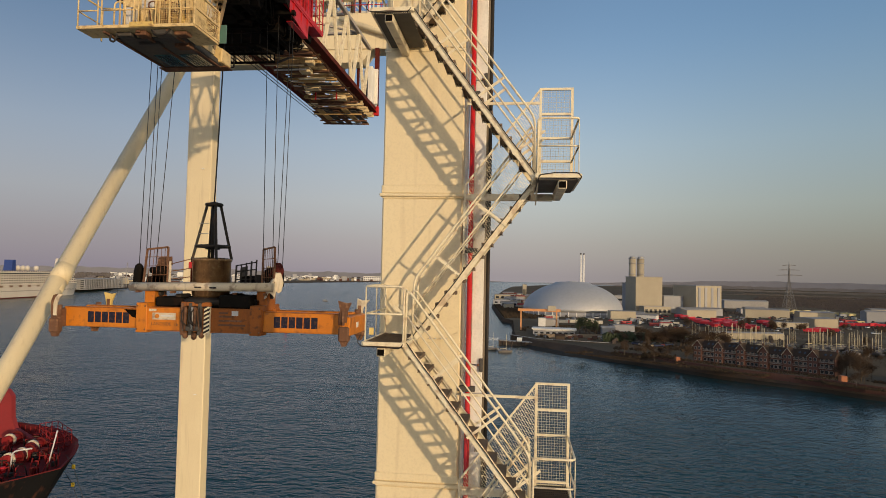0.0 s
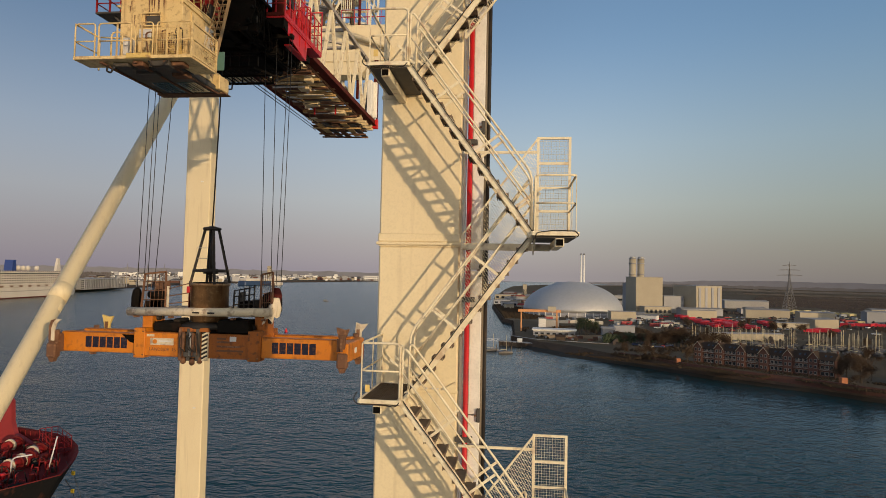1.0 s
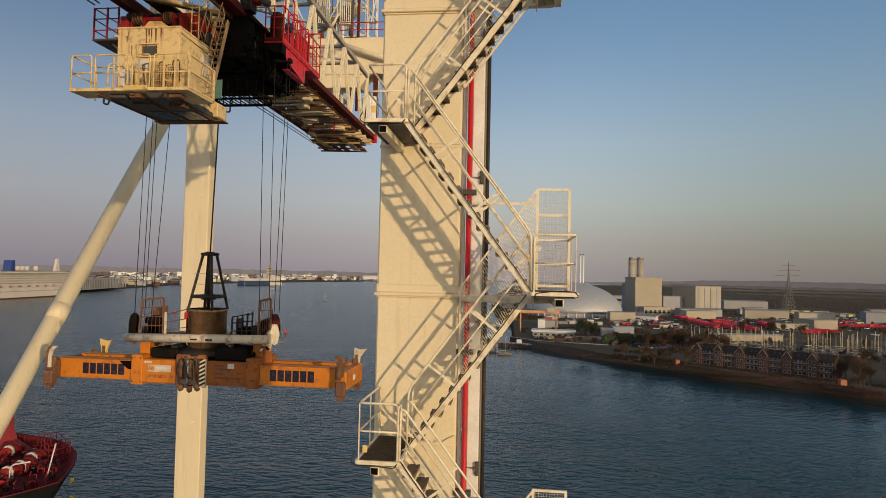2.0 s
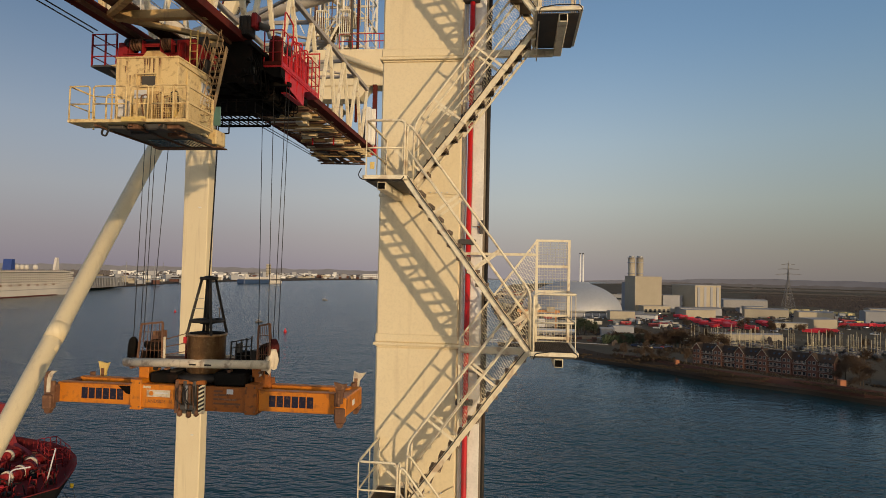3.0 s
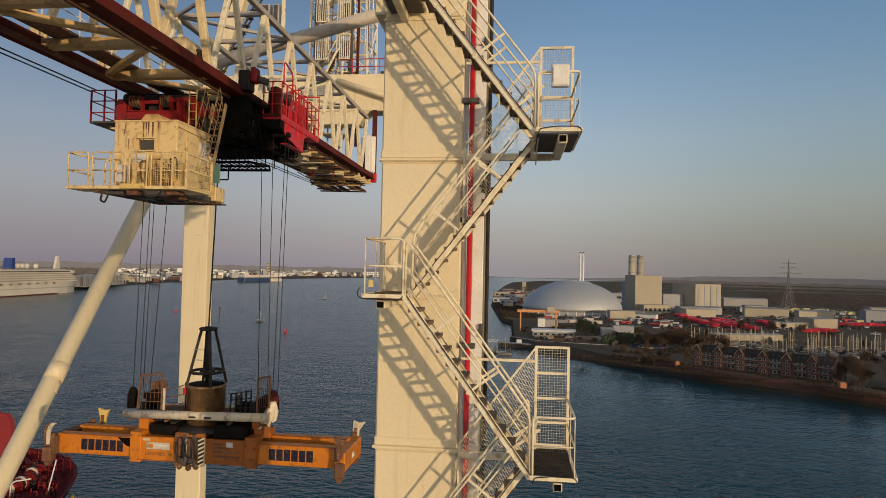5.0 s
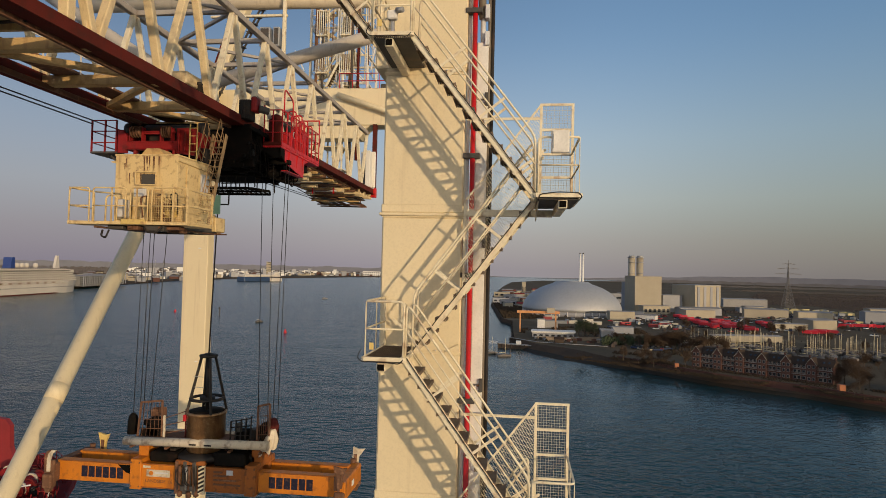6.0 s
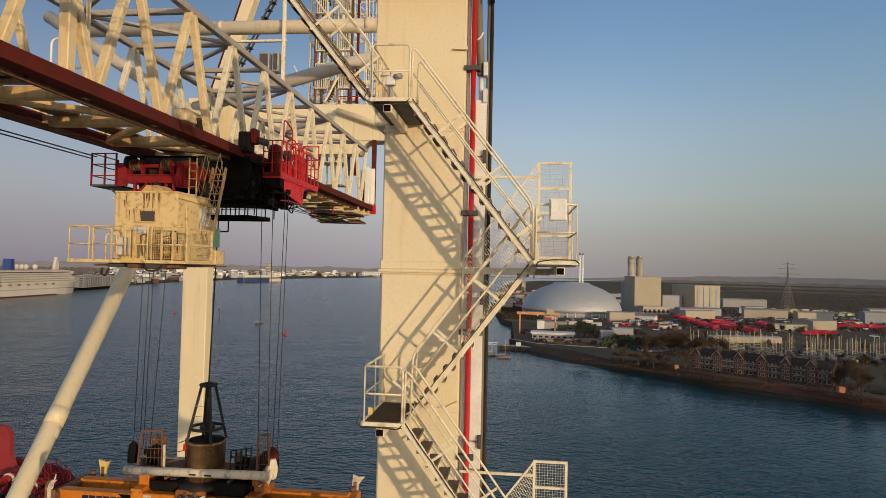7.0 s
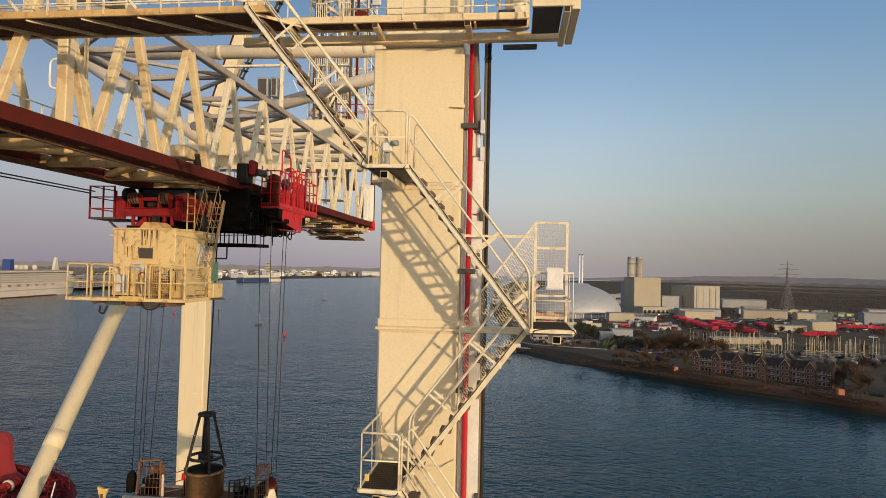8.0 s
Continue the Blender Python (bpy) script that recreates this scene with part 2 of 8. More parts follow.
CABCREAM = material("rust_stained_cream", (0.74, 0.56, 0.27), 0.5, col2=(0.64, 0.45, 0.20), scale=1.2, bump=0.08, streak=(0.26, 0.12, 0.05), amount=0.75, stretch=(6.0, 6.0, 0.5), spots=(0.24, 0.11, 0.045), spot=0.5, spot_scale=6.0)
YELLOW = material("worn_yellow_paint", (0.72, 0.52, 0.16), 0.5, col2=(0.55, 0.38, 0.12), scale=2.0, bump=0.08, spots=(0.24, 0.11, 0.05), spot=0.7, spot_scale=5.0)
RED = material("signal_red_paint", (0.56, 0.010, 0.014), 0.45, col2=(0.44, 0.010, 0.012), scale=1.5, bump=0.05, spots=(0.16, 0.03, 0.02), spot=0.4)
CHORDRED = material("dark_oxide_red", (0.115, 0.020, 0.014), 0.7, sheen=0.08, col2=(0.062, 0.017, 0.012), scale=1.0, bump=0.06, streak=(0.05, 0.02, 0.015), amount=0.6, spots=(0.06, 0.025, 0.018), spot=0.6, spot_scale=2.0)
ORANGE = material("spreader_orange", (0.60, 0.195, 0.012), 0.45, sheen=0.35, col2=(0.46, 0.14, 0.014), scale=1.4, bump=0.1, streak=(0.17, 0.07, 0.03), amount=0.6, stretch=(3.0, 3.0, 0.6), spots=(0.16, 0.06, 0.025), spot=0.5, spot_scale=4.5)
RUST = material("rusty_steel", (0.17, 0.082, 0.045), 0.8, sheen=0.25, col2=(0.10, 0.055, 0.035), scale=2.0, bump=0.3, spots=(0.32, 0.17, 0.09), spot=0.6, spot_scale=6.0)
BLACK = material("black_steel", (0.020, 0.018, 0.017), 0.6, sheen=0.2, col2=(0.05, 0.042, 0.035), scale=2.0, bump=0.1, spots=(0.10, 0.055, 0.03), spot=0.4)
DARK = material("dark_grey_steel", (0.075, 0.068, 0.06), 0.6, sheen=0.3, col2=(0.06, 0.055, 0.05), scale=1.5, bump=0.1, spots=(0.16, 0.09, 0.05), spot=0.35)
GALV = material("galvanised_steel", (0.42, 0.41, 0.39), 0.5, metal=0.6, col2=(0.30, 0.29, 0.27), scale=3.0, bump=0.08)
# machine red dulled to carry the shade on the trolley under the boom
DULLRED = material("dull_machine_red", (0.27, 0.013, 0.014), 0.6, sheen=0.25, col2=(0.20, 0.013, 0.012), scale=1.5, bump=0.06, spots=(0.06, 0.02, 0.015), spot=0.6)
DRUM = material("oily_bronze_drum", (0.34, 0.19, 0.085), 0.34, metal=0.7, col2=(0.10, 0.055, 0.03), scale=2.6, bump=0.5, streak=(0.03, 0.018, 0.012), amount=0.9, spots=(0.50, 0.33, 0.16), spot=0.45, spot_scale=7.0, stretch=(4, 4, 0.6))
BROWNORANGE = material("rust_spotted_dark_orange", (0.36, 0.115, 0.022), 0.6, sheen=0.2, col2=(0.22, 0.075, 0.022), scale=1.6, bump=0.12, streak=(0.10, 0.045, 0.022), amount=0.8, stretch=(3.0, 3.0, 0.5), spots=(0.11, 0.05, 0.025), spot=0.8, spot_scale=4.0)
DIRTYWHITE = material("grimy_white_paint", (0.66, 0.57, 0.42), 0.5, col2=(0.48, 0.39, 0.27), scale=1.6, bump=0.1, streak=(0.16, 0.09, 0.05), amount=0.6, spots=(0.14, 0.07, 0.04), spot=0.6, spot_scale=3.5)
ROPE = material("wire_rope", (0.05, 0.048, 0.045), 0.5, metal=0.6, scale=4.0)
LETTER = material("dark_blue_lettering", (0.016, 0.016, 0.034), 0.6, sheen=0.2, scale=3.0, spots=(0.30, 0.13, 0.03), spot=0.22, spot_scale=9.0)
TRIMWHITE = material("cabinet_white", (0.78, 0.74, 0.66), 0.4, scale=3.0, bump=0.02)
CONCRETE = material("quay_concrete", (0.34, 0.33, 0.31), 0.85, scale=0.05, grain=2.0, bump=0.2)


def water_material():
    m = bpy.data.materials.new("estuary_water")
    m.use_nodes = True
    n, link = m.node_tree.nodes, m.node_tree.links.new
    bsdf = n["Principled BSDF"]
    bsdf.inputs["Base Color"].default_value = (0.007, 0.042, 0.050, 1)
    bsdf.inputs["Roughness"].default_value = 0.17
    bsdf.inputs["IOR"].default_value = 1.33
    tc = n.new("ShaderNodeTexCoord")
    total = None
    for size, squash, weight, detail in ((1.5, (0.8, 1.25, 1), 0.14, 2.0), (0.42, (0.75, 1.3, 1), 0.80, 2.0), (0.14, (0.8, 1.25, 1), 0.9, 3.0), (0.03, (0.8, 1.2, 1), 2.0, 2.0), (0.006, (1, 1, 1), 3.0, 3.0)):
        mp = n.new("ShaderNodeMapping")
        mp.inputs["Scale"].default_value = squash
        mp.inputs["Rotation"].default_value = (0, 0, 0.62)
        link(tc.outputs["Object"], mp.inputs["Vector"])
        t = n.new("ShaderNodeTexNoise")
        t.inputs["Scale"].default_value = size
        t.inputs["Detail"].default_value = detail
        link(mp.outputs["Vector"], t.inputs["Vector"])
        mul = n.new("ShaderNodeMath")
        mul.operation = "MULTIPLY"
        mul.inputs[1].default_value = weight
        link(t.outputs["Fac"], mul.inputs[0])
        if total is None:
            total = mul.outputs[0]
        else:
            s = n.new("ShaderNodeMath")
            s.operation = "ADD"
            link(total, s.inputs[0])
            link(mul.outputs[0], s.inputs[1])
            total = s.outputs[0]
    # the wind leaves a calmer strip in the lee of the eastern bank
    lee = n.new("ShaderNodeVectorMath")
    lee.operation = "DOT_PRODUCT"
    lee.inputs[1].default_value = (0.66, 0.75, 0)
    link(tc.outputs["Object"], lee.inputs[0])
    gust = n.new("ShaderNodeTexNoise")
    gust.inputs["Scale"].default_value = 0.012
    gust.inputs["Detail"].default_value = 3.0
    link(tc.outputs["Object"], gust.inputs["Vector"])
    sway = n.new("ShaderNodeMath")
    sway.operation = "MULTIPLY_ADD"
    sway.inputs[1].default_value = 130.0
    link(gust.outputs["Fac"], sway.inputs[0])
    link(lee.outputs["Value"], sway.inputs[2])
    calm = n.new("ShaderNodeMapRange")
    calm.interpolation_type = "SMOOTHSTEP"
    calm.inputs["From Min"].default_value, calm.inputs["From Max"].default_value = 200, 340
    calm.inputs["To Min"].default_value, calm.inputs["To Max"].default_value = 0.0, 0.80
    link(sway.outputs[0], calm.inputs["Value"])
    axes = n.new("ShaderNodeSeparateXYZ")
    link(tc.outputs["Object"], axes.inputs[0])
    near = n.new("ShaderNodeMapRange")
    near.interpolation_type = "SMOOTHSTEP"
    near.inputs["From Min"].default_value, near.inputs["From Max"].default_value = -110, 10
    link(axes.outputs["X"], near.inputs["Value"])
    both = n.new("ShaderNodeMath")
    both.operation = "MULTIPLY"
    link(calm.outputs["Result"], both.inputs[0])
    link(near.outputs["Result"], both.inputs[1])
    force = n.new("ShaderNodeMath")
    force.operation = "SUBTRACT"
    force.inputs[0].default_value = 1.1
    link(both.outputs[0], force.inputs[1])
    bp = n.new("ShaderNodeBump")
    link(force.outputs[0], bp.inputs["Strength"])
    bp.inputs["Distance"].default_value = 1.0
    link(total, bp.inputs["Height"])
    link(bp.outputs["Normal"], bsdf.inputs["Normal"])
    return m


WATER = water_material()
LAND = material("winter_ground", (0.14, 0.105, 0.068), 1.0, sheen=0.05, col2=(0.085, 0.07, 0.046), scale=0.02, grain=0.25, bump=0.0, spots=(0.20, 0.165, 0.115), spot=0.6, spot_scale=0.025)
MUD = material("weedy_tidal_mud", (0.028, 0.024, 0.017), 0.85, sheen=0.2, col2=(0.045, 0.034, 0.024), scale=0.1, grain=1.5, bump=0.1)
BANK = material("brown_bank", (0.085, 0.058, 0.040), 0.95, sheen=0.1, col2=(0.055, 0.042, 0.03), scale=0.08, grain=1.0, bump=0.1, spots=(0.13, 0.092, 0.06), spot=0.5, spot_scale=0.12)
# blue-grey hills: the distance haze is mixed into their colour
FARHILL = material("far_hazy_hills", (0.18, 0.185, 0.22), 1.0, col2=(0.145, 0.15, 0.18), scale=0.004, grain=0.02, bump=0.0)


# ---- water, land and quay ----
def sheet(name, outline, z, mat, label, category):
    s = Solid()
    s.add([(x, y, z) for x, y in outline], [tuple(range(len(outline)))])
    return tagged(part(name, s, mat), label, category, kind="structure")


sheet("water", [(-4900, -4900), (4900, -4900), (4900, 4900), (-4900, 4900)], 0.0, WATER, "rippled blue estuary water under an evening sky", "water")


def land(name, shore, back, z, run, label):
    """Land whose bank rises from the shore line to z over run metres, one run for each point; the land lies to the right of the shore line."""
    s = Solid()
    inner = []
    for i, p in enumerate(shore):
        a, d = Vector(shore[max(i - 1, 0)]), Vector(shore[min(i + 1, len(shore) - 1)])
        t = (d - a).normalized()
        inner.append((p[0] + t.y * run[i], p[1] - t.x * run[i]))
    n = len(shore)
    tide = [(x + (a - x) * 0.5, y + (b - y) * 0.5) for (x, y), (a, b) in zip(shore, inner)]
    quads = [(k, k + 1, n + k + 1, n + k) for k in range(n - 1)]
    s.add([(x, y, -0.6) for x, y in shore] + [(x, y, 1.3) for x, y in tide], quads)
    tagged(part(name + "_mud", s, MUD), "dark wet mud and weed below the tide line", "mud", kind="structure")
    s = Solid()
    s.add([(x, y, 1.3) for x, y in tide] + [(x, y, z) for x, y in inner], quads)
    tagged(part(name + "_bank", s, BANK), "sloping brown shore bank above the tide line", "bank", kind="structure")
    top = inner + back
    g = Solid()
    g.add([(x, y, z) for x, y in top], [tuple(range(len(top)))])
    tagged(part(name, g, LAND), label, "ground", kind="structure")


EAST_SHORE = [(2500, -700), (600, -40), (240, 196), (146, 270.5), (139, 276.5), (125.5, 292), (107, 305), (92.5, 317.5), (79.5, 334), (64.5, 352), (46.5, 366), (39.5, 372), (25.5, 381), (13, 400), (6.5, 421), (-3, 455),
              (-3, 495), (-4.5, 610), (-15.5, 640), (-36, 915), (-46, 1300), (-40, 1900), (-20, 2500), (120, 3100), (700, 3500), (1100, 4000), (1300, 4850)]
EAST_RUN = [7] * 10 + [10, 14, 22, 22, 9, 3, 2, 2, 3, 4, 4, 4, 4, 4, 4, 4, 4]
land("ground_east", EAST_SHORE, [(4880, 4850), (4880, -700)], 4.5, EAST_RUN, "winter-brown industrial shore across the water")
WEST_SHORE = [(-300, 4850), (-360, 4000), (-734, 3205), (-970, 2120), (-957, 1719), (-800, 1030), (-790, 700), (-1000, 400), (-4880, 300)]
land("ground_west", WEST_SHORE, [(-4880, 4850)], 4.0, [10] * 9, "low built-up far shore of the estuary")

s = Solid()
s.span((-320, -120, -3), (260, 62, 4.0), 0.3)
tagged(part("quay", s, CONCRETE), "grey concrete quay under the container crane", "quay", kind="structure")


def hills(name, az0, az1, dist, h0, h1, seed, fade0, fade1, coat=FARHILL, rough=0.11, label="distant hazy wooded skyline beyond the estuary"):
    """A low ridge with an uneven skyline, as distant backdrop."""
    s = Solid()
    n = 220
    top, low = [], []
    for i in range(n + 1):
        a = radians(az0 + (az1 - az0) * i / n)
        h = h0 + (h1 - h0) * (0.5 + 0.5 * noise.fractal(Vector((i * rough + seed, seed, 0)), 0.7, 2.0, 5))
        f = i / n if fade0 else 1 - i / n
        f = min(1.0, max(0.0, f / fade0 if fade0 else f / fade1))
        h *= f * f * (3 - 2 * f)
        x, y = dist * math.sin(a), dist * math.cos(a)
        low.append((x, y, -1))
        top.append((x, y, h))
    s.add(low + top, [(k, n + 1 + k, n + 2 + k, k + 1) for k in range(n)])
    s.v += [(x * 1.02, y * 1.02, z * 0.9) for x, y, z in top]
    m = len(low)
    s.f += [(m + k, 2 * m + k, 2 * m + k + 1, m + k + 1) for k in range(n)]
    s.s += [False] * n
    tagged(part(name, s, coat), label, "hills", kind="structure")


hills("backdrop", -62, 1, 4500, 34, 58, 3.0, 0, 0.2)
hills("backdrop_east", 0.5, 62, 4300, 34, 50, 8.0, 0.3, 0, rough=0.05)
# each farther tree line is paler and bluer, haze put into its colour
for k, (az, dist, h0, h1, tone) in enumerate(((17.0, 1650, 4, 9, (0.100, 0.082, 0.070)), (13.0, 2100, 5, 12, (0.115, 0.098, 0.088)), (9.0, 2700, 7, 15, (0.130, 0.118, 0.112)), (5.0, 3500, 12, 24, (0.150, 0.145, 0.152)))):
    line = material("hazed_tree_line", tone, 1.0, sheen=0.0, col2=tuple(c * 0.7 for c in tone), scale=0.02, grain=0.3, bump=0.0)
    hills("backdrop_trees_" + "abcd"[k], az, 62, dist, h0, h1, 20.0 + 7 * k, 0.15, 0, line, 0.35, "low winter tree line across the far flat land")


# ---- crane: main leg ----
LX0, LX1, LY0, LY1 = -2.525, -0.91, 13.22, 14.5
leg = thing("support_tower", ((LX0 + LX1) / 2, 13.86, 4.0), "cream painted steel box tower carrying a container crane", "crane tower")
SPLICES = [4.0, 37.1, 42.72, 48.38, 54.03, 59.7]
for k, (z0, z1) in enumerate(zip(SPLICES, SPLICES[1:])):
    part("leg_section", Solid().span((LX0, LY0, z0 + 0.055), (LX1, LY1, z1 - 0.055), 0.03), CREAM, leg)
for z in SPLICES[1:-1]:
    f = Solid().span((LX0 - 0.05, LY0 - 0.06, z - 0.03), (LX1 + 0.03, LY1 + 0.05, z + 0.03), 0.012)
    f.span((LX0 - 0.02, LY0 - 0.022, z + 0.03), (LX1 + 0.012, LY1 + 0.02, z + 0.20), 0.02)
    f.span((LX0 - 0.004, LY0 - 0.006, z - 0.06), (LX1 + 0.004, LY1 + 0.005, z - 0.03), 0.003)
    part("flange", f, CREAM, leg, "bolted splice flange")
for z in (45.5, 51.30, 56.85):
    f = Solid().span((LX0 - 0.012, LY0 - 0.018, z - 0.03), (LX1 + 0.01, LY1, z + 0.03), 0.008)
    part("weld_band", f, CREAM, leg)
    part("lug", Solid().prism([(-1.20, z + 0.03), (-0.93, z + 0.03), (-0.93, z + 0.20), (-1.08, z + 0.12)], "y", LY0 - 0.05, LY0 - 0.012), CREAM, leg)
    for k in range(4):
        part("bolt", Solid().pipe([(-1.5 + 0.11 * k, LY0 - 0.05, z + 0.06), (-1.5 + 0.11 * k, LY0 - 0.01, z + 0.06)], 0.014, 6), GREYPAINT, leg)
# doubler at the top of the leg
part("leg_section", Solid().span((LX0, LY0, 59.72), (LX1, LY1, 62.5), 0.03), CREAM, leg)
part("leg_head", Solid().span((LX0 - 0.21, LY0 - 0.012, 56.95), (LX1 + 0.02, LY1 + 0.01, 59.7), 0.02), CREAM, leg)

# service pipes and cable duct beside the leg
def riser(name, x, y, r, z0, z1, mat, label):
    t = thing(name, (x, y, 4.0), label, "pipe")
    part("pipe", Solid().pipe([(x, y, z0), (x, y, z1)], r, 12), mat, t)
    return t


rp = riser("red_pipe", -0.745, 13.25, 0.05, 4.0, 59.85, RED, "red painted fire main running up beside the leg")
for z in (44.6, 47.3, 50.4, 52.85, 55.2, 58.1):
    part("clamp", Solid().span((-0.93, 13.17, z - 0.05), (-0.60, 13.35, z + 0.05), 0.01), DARK, rp, "dark steel pipe clamp")
FLEX = material("grey_brown_flex", (0.20, 0.165, 0.12), 0.6, col2=(0.13, 0.10, 0.075), scale=2.0, bump=0.1)
duct = thing("cable_duct", (-0.56, 13.4, 4.0), "white sheet-steel cable duct with bolted joints beside the leg", "cable duct")
z = 36.6
while z < 57.4:
    part("duct_length", Solid().span((-0.70, 13.31, z + 0.008), (-0.475, 13.49, min(z + 2.82, 57.5) - 0.008), 0.012), TRIMWHITE, duct)
    part("joint_bracket", Solid().span((-0.53, 13.24, z - 0.13), (-0.46, 13.35, z + 0.13), 0.01), DARK, duct, "grey-brown joint bracket")
    part("bracket_bolt", Solid().pipe([(-0.57, 13.25, z), (-0.53, 13.25, z)], 0.02, 6), RUST, duct)
    z += 2.82
for z in (57.56, 58.1):
    part("joint_bracket", Solid().span((-0.55, 13.25, z - 0.14), (-0.46, 13.45, z + 0.14), 0.01), GREYPAINT, duct, "grey joint bracket")
part("flexible_conduit", Solid().pipe([(-0.60, 13.40, 58.0), (-0.64, 13.40, 58.7), (-0.70, 13.4, 59.85)], 0.080, 14), FLEX, duct, "grey flexible conduit above the duct")
part("conduit_end", Solid().pipe([(-0.59, 13.41, 57.45), (-0.60, 13.41, 58.02)], 0.052, 12), GREYPAINT, duct)
part("conduit_tie", Solid().pipe([(-0.70, 13.31, 58.70), (-0.63, 13.30, 58.73), (-0.57, 13.33, 58.86)], 0.022, 6, 0.03), TRIMWHITE, duct, "pale tie round the conduit")
part("lug", Solid().prism([(-1.17, 58.47), (-0.86, 58.45), (-0.86, 58.53), (-1.0, 58.53)], "y", LY0 - 0.09, LY0 - 0.02), CREAM, leg)
for x, y, rad, mat, lab in ((-0.395, 13.45, 0.034, BLACK, "black cable conduit up the outer edge of the leg"), (-0.46, 13.48, 0.04, FLEX, "thin rusty conduit beside the black one")):
    cd = thing("conduit", (x, y, 4.0), lab, "conduit")
    z = 4.0
    while z < 59.8:
        e = min(z + 5.56, 59.85)
        part("conduit_length", Solid().pipe([(x, y, z + 0.004), (x, y, e - 0.004)], rad, 12), mat, cd)
        part("coupling", Solid().pipe([(x, y, e - 0.09), (x, y, e - 0.01)], rad + 0.006, 12), mat, cd)
        z = e
part("side_channel", Solid().span((-0.885, 13.35, 4.0), (-0.82, 13.45, 59.6), 0.01), GREYPAINT, leg, "grey steel channel")

# ---- stairs ----
GRATE = material("worn_grating_steel", (0.17, 0.125, 0.085), 0.8, sheen=0.2, col2=(0.09, 0.07, 0.05), scale=3.0, bump=0.1)
TREAD = material("worn_tread_steel", (0.20, 0.145, 0.095), 0.7, sheen=0.25, col2=(0.11, 0.08, 0.055), scale=4.0, bump=0.1)
FLATBLACK = material("flat_black", (0.008, 0.007, 0.006), 1.0, sheen=0.0, scale=3.0, bump=0.0)
YF0, YF1, YB0, YB1 = 11.53, 12.22, 12.26, 12.72
XL0, XL1, XR0, XR1 = -2.42, -1.70, 0.45, 1.20
LEFT = {"a": 57.04, "b": 51.43, "c": 45.64, "d": 39.9}
RIGHT = {"a": 54.26, "b": 48.53, "c": 42.87, "d": 37.2}


def flight(p, q, y0, y1, n=12, posts=(0.22, 0.54, 0.86), high=0.95):
    """Stairs between the deck edges p and q (x, z), p the upper one; y0, y1: outer and inner side."""
    (xa, za), (xb, zb) = p, q
    run = Vector((xb - xa, 0, zb - za))
    u = run.normalized()
    side = Vector((-u.z, 0, u.x))
    if side.z < 0:
        side = -side
    t = thing("stair_flight", ((xa + xb) / 2, (y0 + y1) / 2, zb), "cream steel stair flight with open treads and tube handrails", "stairs", "crane stairs")
    for y in (y0 + 0.02, y1 - 0.02):
        a, b = Vector((xa, y, za)) - side * 0.03 - u * 0.05, Vector((xb, y, zb)) - side * 0.03 + u * 0.06
        st = Solid().bar(a, b, 0.014, 0.10, side, 0.003)
        for e in (-0.05, 0.05):
            st.bar(a + side * e + Vector((0, 0.025 if y == y0 + 0.02 else -0.025, 0)), b + side * e + Vector((0, 0.025 if y == y0 + 0.02 else -0.025, 0)), 0.045, 0.012, side)
        part("stringer", st, IVORY, t)
    wav = [Vector((xa, y0 - 0.012, za - 0.02)).lerp(Vector((xb, y0 - 0.012, zb - 0.02)), k / 14) + side * (0.025 + 0.005 * math.sin(k * 2.1 + za)) for k in range(15)]
    part("stair_cable", Solid().pipe(wav, 0.009, 5), BLACK, t, "black cable tied along the stringer")
    for i in range(1, n + 1):
        c = Vector((xa, 0, za)) + run * (i / (n + 1))
        c = c - Vector((0.01 * (1 if xb > xa else -1), 0, 0.01))
        tr = Solid().box((c.x, (y0 + y1) / 2, c.z - 0.02), (0.20, y1 - y0 - 0.06, 0.03), None, 0.006)
        tr.box((c.x + 0.10 * (1 if xb > xa else -1), (y0 + y1) / 2, c.z - 0.03), (0.012, y1 - y0 - 0.06, 0.06))
        tr.box((c.x - 0.094 * (1 if xb > xa else -1), (y0 + y1) / 2, c.z - 0.045), (0.012, y1 - y0 - 0.06, 0.05))
        for yy in (y0 + 0.05, y1 - 0.05):
            tr.box((c.x, yy, c.z - 0.045), (0.16, 0.012, 0.045))
        part("tread", tr, TREAD, t)
    for y in (y0, y1):
        rail = Solid()
        lift = Vector((0, 0, high))
        A, B = Vector((xa, y, za)), Vector((xb, y, zb))
        rail.pipe([A + Vector((0, 0, 0.02)), A + lift + u * 0.02, B + lift - u * 0.02, B + Vector((0, 0, 0.02))], 0.021, 8, 0.16)
        rail.pipe([A + lift * 0.5, B + lift * 0.5], 0.016, 6)
        for k in posts:
            c = A + run * k
            top = c + side * (high * abs(u.x))
            rail.bar(c - side * 0.1, top, 0.045, 0.012, (0, 1, 0))
        part("handrail", rail, IVORY, t)
    return t


